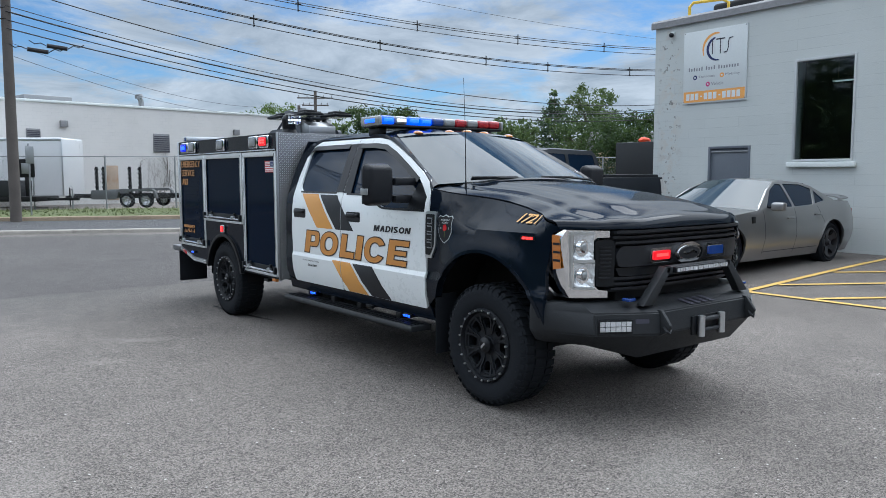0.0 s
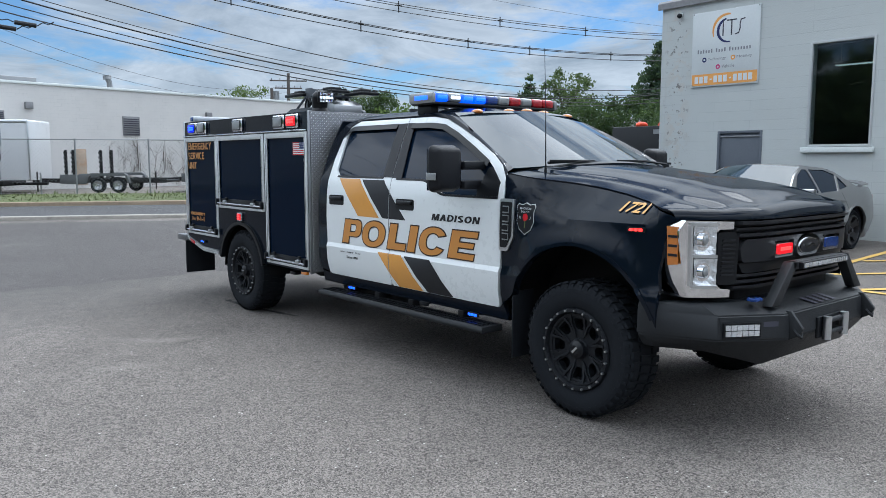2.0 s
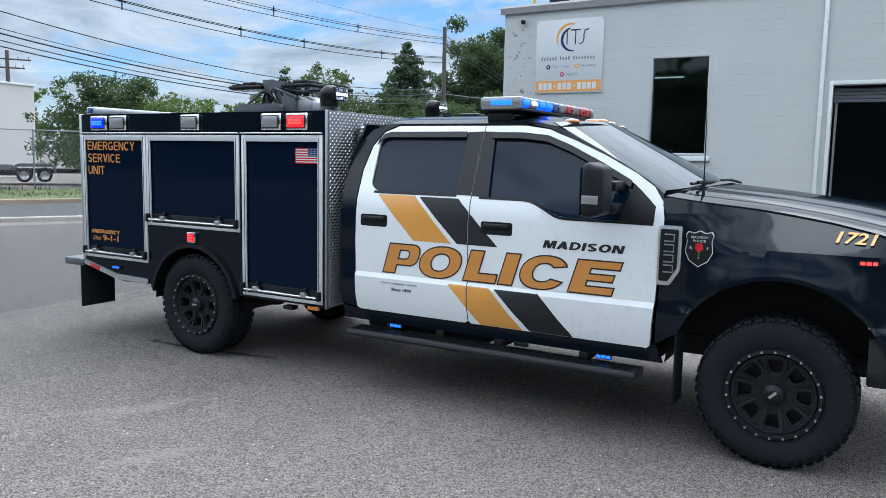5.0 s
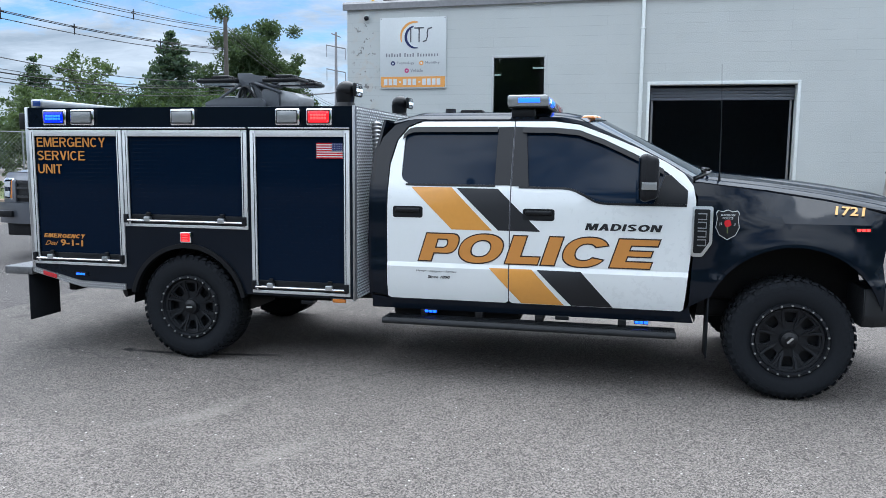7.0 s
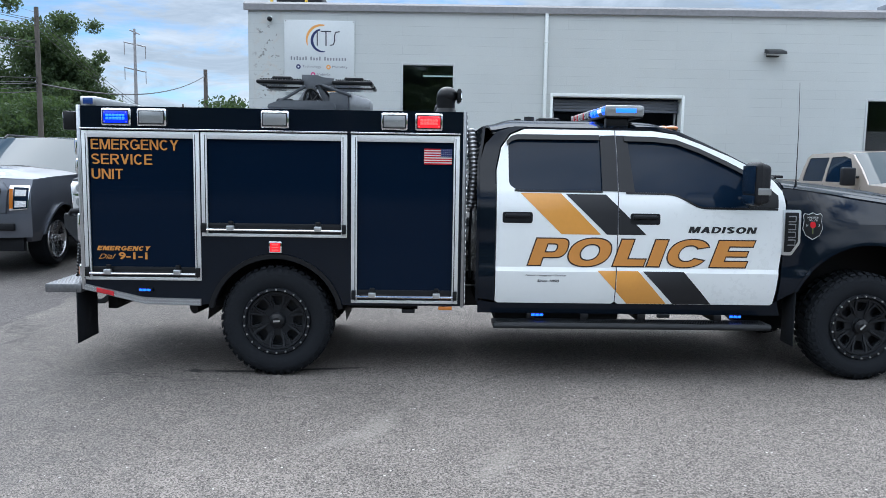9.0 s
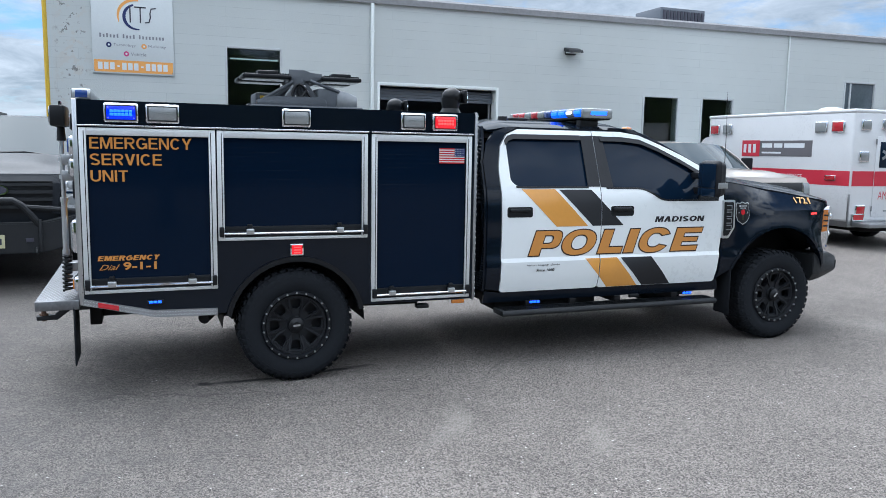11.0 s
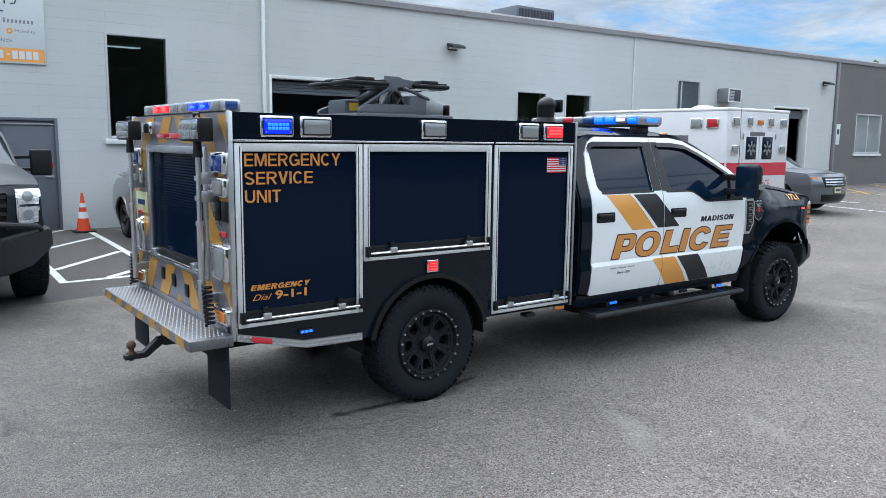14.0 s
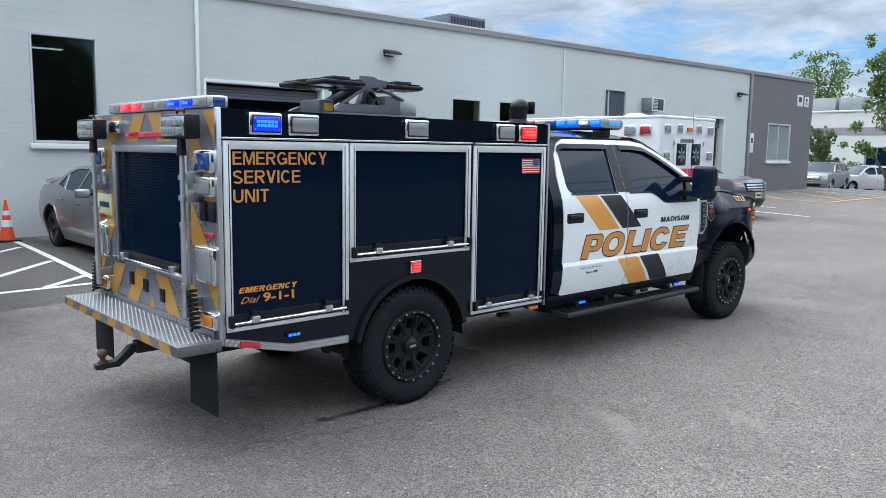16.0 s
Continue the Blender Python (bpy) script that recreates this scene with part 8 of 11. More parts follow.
def build_roof_gear():
    t = part("light_tower", box(B(), 1.60, 2.50, -0.36, 0.36, 2.03, 2.075, 0.012), M_TOWER, TRUCK, "grey folded scissor light tower on the body top")
    for v in (0.30, -0.345):
        bm = prism(B(), rounded([(2.46, 2.075), (2.46, 2.110), (2.36, 2.145), (1.94, 2.148), (1.90, 2.12), (1.90, 2.075)], 0.02), "y", v, v + 0.045, 0.006)
        orient(bm)
        part("side_shield", bm, M_TOWER, t)
    part("motor_box", box(B(), 1.80, 1.96, -0.12, 0.27, 2.07, 2.225, 0.016), M_TOWER, t)
    bm = prism(B(), [(1.80, 2.07), (1.80, 2.222), (1.70, 2.20), (1.62, 2.165), (1.62, 2.07)], "y", -0.10, 0.25, 0.010)
    orient(bm)
    part("motor_cowl", bm, M_ALUD, t)
    part("motor_box", box(B(), 2.30, 2.44, -0.20, 0.08, 2.07, 2.185, 0.02), M_TOWER, t)
    for v in (0.20, -0.20):
        bm = prism(B(), [(1.90, 2.085), (2.06, 2.30), (2.12, 2.30), (1.99, 2.085)], "y", v - 0.02, v + 0.02, 0.005)
        orient(bm)
        part("arm", bm, M_TOWER, t)
        bm = prism(B(), [(2.22, 2.085), (2.10, 2.29), (2.13, 2.30), (2.27, 2.085)], "y", v + 0.03, v + 0.05, 0.004)
        orient(bm)
        part("brace", bm, M_ALUD, t)
        # triangular cheek plate of the pivot
        bm = prism(B(), [(2.19, 2.285), (2.19, 2.365), (2.06, 2.365), (2.02, 2.345), (1.92, 2.340), (1.92, 2.285), (2.08, 2.285), (2.115, 2.195)], "y", v + 0.045, v + 0.058, 0.003)
        orient(bm)
        part("cheek_plate", bm, M_TOWER, t)
    # main arm folded across the base
    for du in (0.0, -0.05):
        part("arm", tube(B(), [(2.30 + du, -0.32, 2.10), (2.24 + du, -0.20, 2.16), (2.10 + du, 0.02, 2.28)], 0.028, 8), M_TOWER, t)
    part("pivot_head", box(B(), 1.97, 2.17, -0.22, 0.22, 2.272, 2.345, 0.012), M_TOWER, t)
    for (u0, u1), (v0, v1) in (((1.60, 1.935), (0.07, 0.31)), ((2.175, 2.56), (0.07, 0.31)), ((1.60, 1.935), (-0.31, -0.07)), ((2.175, 2.56), (-0.31, -0.07))):
        hd = part("lamp_head", box(B(), u0, u1, v0, v1, 2.284, 2.316, 0.010), M_TRIMBLK, t, "flat black tower lamp head")
        bm = B()
        for i in range(16):
            box(bm, u0 + 0.02 + i * (u1 - u0 - 0.04) / 16, u0 + 0.03 + i * (u1 - u0 - 0.04) / 16, v0 + 0.02, v1 - 0.02, 2.314, 2.328)
        part("cooling_fins", bm, M_TRIMBLK, hd)
        part("ballast_box", box(B(), (u0 + u1) / 2 - 0.09, (u0 + u1) / 2 + 0.07, v0 + 0.05, v1 - 0.05, 2.315, 2.350, 0.010), M_TRIMBLK, hd)
        part("lamp_glass", box(B(), u0 + 0.02, u1 - 0.02, v0 + 0.02, v1 - 0.02, 2.278, 2.285), M_LENSCLR, hd)
    for p0, p1 in (((2.12, 0.24, 2.27), (2.01, 0.24, 2.10)), ((2.07, 0.24, 2.27), (2.20, 0.24, 2.10)), ((2.42, 0.27, 2.11), (2.16, 0.27, 2.27)), ((1.78, 0.27, 2.20), (2.02, 0.27, 2.28))):
        rod = part("strut", cyl(B(), p0, p1, 0.013, n=8), M_TOWER, t)
        mid = Vector(p0).lerp(Vector(p1), 0.55)
        part("strut_rod", cyl(B(), mid, p1, 0.007, n=8), M_ALU, rod)
    part("warning_label", box(B(), 2.32, 2.40, 0.081, 0.083, 2.10, 2.16), M_YELLOWP, t)
    part("warning_label", box(B(), 2.13, 2.17, 0.231, 0.233, 2.11, 2.15), M_YELLOWP, t)
    for k in range(3):
        pts = [(1.95 + 0.05 * k + 0.12 * math.sin(math.pi * i / 12), 0.25 + 0.012 * k, 2.09 + 0.16 * math.sin(math.pi * i / 12 + 0.5 * k) ** 2) for i in range(13)]
        part("cable_loop", tube(B(), pts, 0.011, 6), M_TRIMBLK if k else M_ALUD, t)
    # swivelling spot lights
    for v in (0.80, -0.72):
        sp = part("spot_light", cyl(B(), (1.00, v, 2.03), (1.00, v, 2.07), 0.088, 0.07, 18), M_TRIMBLK, TRUCK, "swivelling black spot light")
        part("neck", cyl(B(), (1.00, v, 2.07), (1.00, v, 2.15), 0.068, 0.076, n=16), M_TRIMBLK, sp)
        bm = B()
        bmesh.ops.create_uvsphere(bm, u_segments=20, v_segments=12, radius=1.0, matrix=Matrix.Translation((0.99, v, 2.165)) @ Matrix.Diagonal((0.080, 0.080, 0.070, 1)))
        for w in bm.verts:
            w.co.x = max(w.co.x, 0.915)
        hd = part("lamp_head", bm, M_TRIMBLK, sp)
        part("lens_ring", box(B(), 0.885, 0.915, v - 0.082, v + 0.082, 2.112, 2.216, 0.012), M_TRIMBLK, hd)
        for i in range(5):
            for j in range(3):
                part("led", box(B(), 0.880, 0.886, v - 0.07 + i * 0.029, v - 0.048 + i * 0.029, 2.12 + j * 0.03, 2.142 + j * 0.03), M_GLOWWHITE if j == 1 else M_LAMP, hd)


build_roof_gear()


def build_chassis():
    for s in (1, -1):
        part("frame_rail", box(B(), -3.0, 3.70, s * 0.40, s * 0.47, 0.47, 0.64, 0.01), M_CHASSIS, TRUCK)
        # springs and shocks
        pts = [(2.275 - 0.65 + 1.3 * i / 12, s * 0.56, 0.50 - 0.10 * math.sin(math.pi * i / 12)) for i in range(13)]
        bm = B()
        for k in range(4):
            tube(bm, [(p[0], p[1], p[2] + k * 0.014) for p in pts[k:13 - k]], 0.02, 4)
        part("leaf_spring", bm, M_CHASSIS, TRUCK)
        part("shock_absorber", cyl(B(), (-2.10, s * 0.55, 0.42), (-2.0, s * 0.50, 0.95), 0.035, n=10), M_STEEL, TRUCK)
        part("fuel_tank", box(B(), -0.4, 0.6, s * 0.50, s * 0.85, 0.40, 0.56, 0.05), M_CHASSIS, TRUCK)
    part("axle", cyl(B(), (-2.275, -0.75, 0.43), (-2.275, 0.75, 0.43), 0.055, n=12), M_CHASSIS, TRUCK)
    bm = cyl(B(), (2.275, -0.75, 0.43), (2.275, 0.75, 0.43), 0.065, n=12)
    bmesh.ops.create_uvsphere(bm, u_segments=14, v_segments=8, radius=0.16, matrix=Matrix.Translation((2.275, 0, 0.43)))
    part("axle", bm, M_CHASSIS, TRUCK)
    part("drive_shaft", cyl(B(), (-1.4, 0, 0.55), (2.1, 0, 0.46), 0.045, n=10), M_CHASSIS, TRUCK)
    part("gearbox", box(B(), -2.5, -1.2, -0.25, 0.25, 0.42, 0.85, 0.06), M_CHASSIS, TRUCK)
    part("engine_bay_floor", box(B(), -3.0, -1.65, -0.60, 0.60, 0.62, 1.05, 0.05), M_CHASSIS, TRUCK)
    part("radiator_block", box(B(), -3.08, -2.95, -0.58, 0.58, 0.66, 1.24, 0.02), M_CHASSIS, TRUCK)
    part("exhaust_pipe", tube(B(), [(1.2, 0.60, 0.50), (2.6, 0.62, 0.52), (2.85, 0.75, 0.53), (2.93, 0.90, 0.50)], 0.042, 12), M_CHASSIS, TRUCK, "blackened exhaust tailpipe")
    part("steering_rod", cyl(B(), (-2.45, -0.6, 0.38), (-2.45, 0.6, 0.40), 0.02, n=8), M_CHASSIS, TRUCK)


build_chassis()
wheel_set(TRUCK, [(-2.275, 1.005, 1), (2.275, 1.005, 1), (-2.275, -1.005, -1), (2.275, -1.005, -1)], 0.428, 0.295, 0.254, M_RIM, "eight", blocks=44, bolts=22, cap=M_TRIMBLK, tread_n=56)


# ---- parked vehicles ----
M_SEDAN = mat("satin_grey_car_paint", (0.30, 0.297, 0.295), 0.30, 0.80, coat=0.6, vary=0.02, rvary=0.015, coat_rough=0.08)
M_DARKTRUCK = mat("matte_charcoal_paint", (0.012, 0.015, 0.020), 0.45, 0.0, coat=0.10, vary=0.06, spec=0.35, coat_rough=0.2)
M_GREYTRUCK = mat("grey_metallic_paint", (0.105, 0.115, 0.140), 0.34, 0.45, coat=0.8, vary=0.02, rvary=0.02)
M_TANTRUCK = mat("tan_metallic_paint", (0.36, 0.32, 0.285), 0.34, 0.35, coat=0.7, vary=0.02, rvary=0.02)
M_SILVER = mat("silver_metallic_paint", (0.26, 0.27, 0.28), 0.34, 0.5, coat=0.8, vary=0.02, rvary=0.015)
M_SLATE = mat("slate_metallic_paint", (0.12, 0.13, 0.145), 0.34, 0.5, coat=0.8, vary=0.02, rvary=0.015)
M_VANWHITE = mat("white_van_paint", (0.63, 0.64, 0.655), 0.3, coat=0.7, vary=0.03, dirt=0.08, dcol=(0.4, 0.39, 0.37))
M_AMBRED = mat("red_vinyl_band", (0.50, 0.025, 0.05), 0.4, coat=0.3, vary=0.04)
M_AMBGREY = mat("grey_vinyl_panel", (0.13, 0.125, 0.135), 0.4, vary=0.04)
M_PLATE = mat("pale_plate", (0.62, 0.60, 0.38), 0.4, vary=0.05)
M_ALLOY = mat("bright_alloy", (0.55, 0.56, 0.58), 0.25, 1.0, vary=0.05)
M_DARKALLOY = mat("dark_alloy", (0.03, 0.03, 0.034), 0.35, 0.3, vary=0.06)
M_CONE = mat("orange_cone_plastic", (0.78, 0.085, 0.03), 0.5, vary=0.08, dirt=0.2)


def vehicle(r, sp, paint, glass_m=None, screen_m=None):
    """A car body in its own frame: front towards -x. sp holds its lines in metres."""
    glass_m, screen_m = glass_m or M_GLASS, screen_m or M_SCREEN
    W, F, R, bow = sp["W"], sp["front"], sp["rear"], sp["bow"]
    E = sp["edge"]
    fz, rz = [(z, u) for z, u in sorted(F)], [(z, u) for z, u in sorted(R)]
    uf, ur = min(u for z, u in F), max(u for z, u in R)
    zcuts = [z for z, _ in W]

    def surf(u, z):
        return ramp(W, z) - sp.get("nose", 0.10) * smooth01((uf + 0.75 - u) / 0.75) - sp.get("tail", 0.06) * smooth01((u - ur + 0.6) / 0.6)

    def edge(u):
        return ramp(E, u)
    zb = sp["sill"]
    axles, rw = sp["axles"], sp["wheel_r"]
    ra = rw + sp.get("gap", 0.06)
    e0, e1 = fz[-1][1] + bow, rz[-1][1] - bow
    # lower sides with wheel arches
    for s in (1, -1):
        low = [(ramp(fz, zb) + bow, zb)]
        for ax in axles:
            a = math.degrees(math.asin(max(-1, min(1, (zb - rw) / ra))))
            low += cutout(ax, rw, ra, 180 - a, a, 16)
        low.append((ramp(rz, zb) - bow, zb))
        back = [(ramp(rz, z) - bow, z) for z in [zb + (edge(e1) - zb) * k / 6 for k in range(1, 7)]]
        top = [(u, z) for u, z in E if e0 + 0.02 < u < e1 - 0.02][::-1]
        fro = [(ramp(fz, z) + bow, z) for z in [zb + (edge(e0) - zb) * k / 6 for k in range(6, 0, -1)]]
        outline = low + back + top + fro
        us = [uf + 0.15 * i for i in range(1, 7)] + [ur - 0.15 * i for i in range(1, 6)]
        side = part("body_side", onto(flat(outline, (), us, zcuts), surf, 0, 0.03, (s,)), paint, r)
        for gap in sp.get("gaps", ()):
            part("door_gap", onto(flat(ribbon(gap, 0.012), (), (), zcuts), surf, 0.0012, 0.0, (s,)), M_INK, side, "", 0)
        for uh, zh in sp.get("handles", ()):
            v = surf(uh, zh)
            part("door_handle", box(B(), uh - 0.10, uh + 0.10, s * (v + 0.003), s * (v + 0.04), zh - 0.016, zh + 0.016, 0.01), sp.get("handle_mat", paint), side)
        lip = []
        for ax in axles:
            part("arch_lip", onto(flat(ribbon(cutout(ax, rw, ra + 0.012, 168, 12, 18), 0.035), (), (), zcuts), surf, sp.get("flare", 0.008), 0.04, (s,)), sp.get("arch_mat", paint), side)
            bm = lathe(B(), [(ra + 0.02, -0.03), (ra + 0.02, -0.36), (0.1, -0.36)], 20, (ax, 0, rw))
            for w in bm.verts:
                w.co.y = s * (ramp(W, rw) - 0.02 + w.co.y)
            bmesh.ops.delete(bm, geom=[w for w in bm.verts if w.co.z < zb - 0.02], context="VERTS")
            part("wheel_house", bm, M_INK, side)
        # cabin side
        if s in (1, -1):
            g = part("cabin_side", onto(flat(sp["cabin"], sp["windows"], (), zcuts), surf, 0.0, 0.03, (s,)), sp.get("cabin_mat", paint), r)
            for w_ in sp["windows"]:
                part("side_window", onto(flat(w_, (), (), zcuts), surf, -0.012, 0.004, (s,)), glass_m, g)
        if "mirror" in sp:
            um, zm, mw, mh = sp["mirror"]
            v = surf(um, zm)
            mo = sp.get("mirror_out", 0.07)
            mi = part("mirror", box(B(), um - 0.07, um + 0.06, s * (v + mo), s * (v + mo + mw), zm - mh / 2, zm + mh / 2, 0.03, 3), sp.get("mirror_mat", paint), r)
            for dz in ((-0.10, 0.04) if mo > 0.1 else (-0.03,)):
                part("mirror_arm", box(B(), um - 0.03, um + 0.03, s * (v - 0.05), s * (v + mo + 0.03), zm + dz, zm + dz + 0.04, 0.01), M_TRIMBLK, mi)
    # bonnet
    (wfu, wfz), (whu, whz) = sp["screen"]
    sb = sp.get("screen_bow", 0.16)

    def bonnet(a, b):
        v = b * 2 - 1
        k = abs(v)
        u0 = e0 - bow * (1 - k ** 2.5)
        u1 = wfu - sb * (1 - k ** 2)
        u = u0 + (u1 - u0) * a
        z = edge(u) if k == 1 else edge(max(u, e0))
        rise = sp["bonnet_rise"] * (1 - k ** 2.6) * (0.35 + 0.65 * smooth01(a * 3))
        drop = sp.get("bonnet_drop", 0.0) * (1 - smooth01(a * 6)) * (1 - k ** 2)
        return (u, v * surf(max(u, e0), z), z + rise - drop + sp.get("dome", 0.0) * smooth01((0.55 - k) / 0.1) * smooth01(a * 4) * smooth01((1 - a) * 8))
    bm = sheet(B(), bonnet, 14, 24, 0.012)
    orient(bm)
    part("bonnet", bm, paint, r)
    # windscreen
    zr = sp["roof_edge"]

    def screen(a, b):
        v = b * 2 - 1
        u, z = wfu + (whu - wfu) * a, wfz + (whz - wfz) * a
        return (u - sb * (1 - 0.35 * a) * (1 - v * v), v * surf(u, z), z + (0.02 + 0.02 * a) * (1 - v * v))
    bm = sheet(B(), screen, 8, 16, 0.005)
    orient(bm)
    part("windscreen", bm, screen_m, r)
    # roof
    (bhu, bhz), (bfu, bfz) = sp["backlight"]
    rb = sp.get("back_bow", 0.05)

    def roof(a, b):
        v = b * 2 - 1
        u0, u1 = whu - sb * 0.65 * (1 - v * v), bhu + rb * (1 - v * v)
        u = u0 + (u1 - u0) * a
        z = whz + (bhz - whz) * a
        mid = math.sin(math.pi * a)
        return (u, v * surf(u, z), z + 0.04 * (1 - v * v) + sp.get("roof_rise", 0.03) * mid * (1 - abs(v) ** 3))
    bm = sheet(B(), roof, 12, 16, 0.012)
    orient(bm)
    part("roof", bm, paint, r)

    def backl(a, b):
        v = b * 2 - 1
        u, z = bhu + (bfu - bhu) * a, bhz + (bfz - bhz) * a
        return (u + rb * (1 - v * v), v * surf(u, z), z + 0.04 * (1 - a) * (1 - v * v))
    bm = sheet(B(), backl, 6, 12, 0.005)
    orient(bm)
    part("rear_window", bm, glass_m, r)
    # rear deck
    if not sp.get("bed"):
        def deck(a, b):
            v = b * 2 - 1
            k = abs(v)
            u = bfu + (e1 + bow * (1 - k ** 2.5) - bfu) * a + rb * (1 - v * v) * (1 - a)
            ue = min(u, e1)
            return (u, v * surf(ue, edge(ue)), edge(ue) + sp.get("deck_rise", 0.02) * (1 - k ** 2.4) * (1 - 0.3 * a))
        bm = sheet(B(), deck, 6, 14, 0.012)
        orient(bm)
        part("boot_lid", bm, paint, r)
    else:
        b0, b1, bf = sp["bed"]
        part("bed_floor", box(B(), b0, b1, -0.75, 0.75, bf - 0.05, bf, 0.01), M_BLACKPL, r)
        part("bed_front", box(B(), b0 - 0.01, b0 + 0.03, -0.86, 0.86, bf, edge(b0), 0.01), paint, r)
        for s in (1, -1):
            part("bed_rail", box(B(), b0, b1, s * (surf(b0, edge(b0)) - 0.10), s * (surf(b0, edge(b0)) - 0.012), edge(b0) - 0.03, edge(b0) + 0.012, 0.01), M_BLACKPL, r)
        part("cab_back", box(B(), bfu - 0.02, bfu + 0.02, -0.84, 0.84, zb, bfz), paint, r)

    # front and rear faces
    def fascia(prof, sgn, name, m, zlo, zhi, lift=0.0, thick=0.02, k0=-1.0, k1=1.0):
        def f(a, b):
            k = k0 + (k1 - k0) * b
            z = zlo + (zhi - zlo) * a
            u = ramp(prof, z) + (bow if sgn < 0 else -bow) * abs(k) ** 2.5 + sgn * lift
            uu = ramp(prof, z) + (bow if sgn < 0 else -bow)
            return (u, k * surf(uu, z), z)
        bm = sheet(B(), f, 10, 20, 0)
        orient(bm)
        for fc in bm.faces:
            if fc.normal.x * sgn < 0:
                fc.normal_flip()
        return part(name, bm, m, r)
    fascia(fz, -1, "front_face", paint, zb, edge(e0))
    fascia(rz, 1, "rear_face", paint, zb, edge(e1))

    def patch(poly, lift, m, name, end=-1, parent=None, thick=0.012, label=""):
        """An outline (v, z) laid on the front (-1) or rear (1) face."""
        vs = [p[0] for p in poly]
        bm = flat(poly, (), [min(vs) + 0.09 * i for i in range(1, int((max(vs) - min(vs)) / 0.09) + 1)], [zb + 0.07 * i for i in range(1, 16)])
        out = bmesh.new()
        prof = fz if end < 0 else rz
        mp = {}
        for w in bm.verts:
            z, v = w.co.z, w.co.x
            wid = surf(ramp(prof, z) + (bow if end < 0 else -bow), z)
            k = min(1.0, abs(v) / wid)
            u = ramp(prof, z) + (bow if end < 0 else -bow) * k ** 2.5 + end * lift
            mp[w] = out.verts.new((u, v, z))
        fs = []
        for f in bm.faces:
            g = out.faces.new([mp[w] for w in f.verts])
            g.normal_update()
            if g.normal.x * end < 0:
                g.normal_flip()
            fs.append(g)
        thicken(out, fs, (-end * thick, 0, 0))
        bm.free()
        return part(name, out, m, parent or r, label)
    part("underbody", box(B(), uf + 0.35, ur - 0.35, -0.62, 0.62, zb - 0.02, zb + 0.22, 0.02), M_CHASSIS, r)
    wy = sp.get("wheel_y", ramp(W, rw) - 0.01)
    wheel_set(r, [(ax, s * wy, s) for ax in axles for s in (1, -1)], rw, sp.get("tyre_w", 0.24), sp["rim_r"], sp["rim_mat"], sp.get("rim_style", "five"), blocks=sp.get("blocks", 0), tread_n=36)
    return patch, surf


def sym(poly):
    return [(-v, z) for v, z in poly]


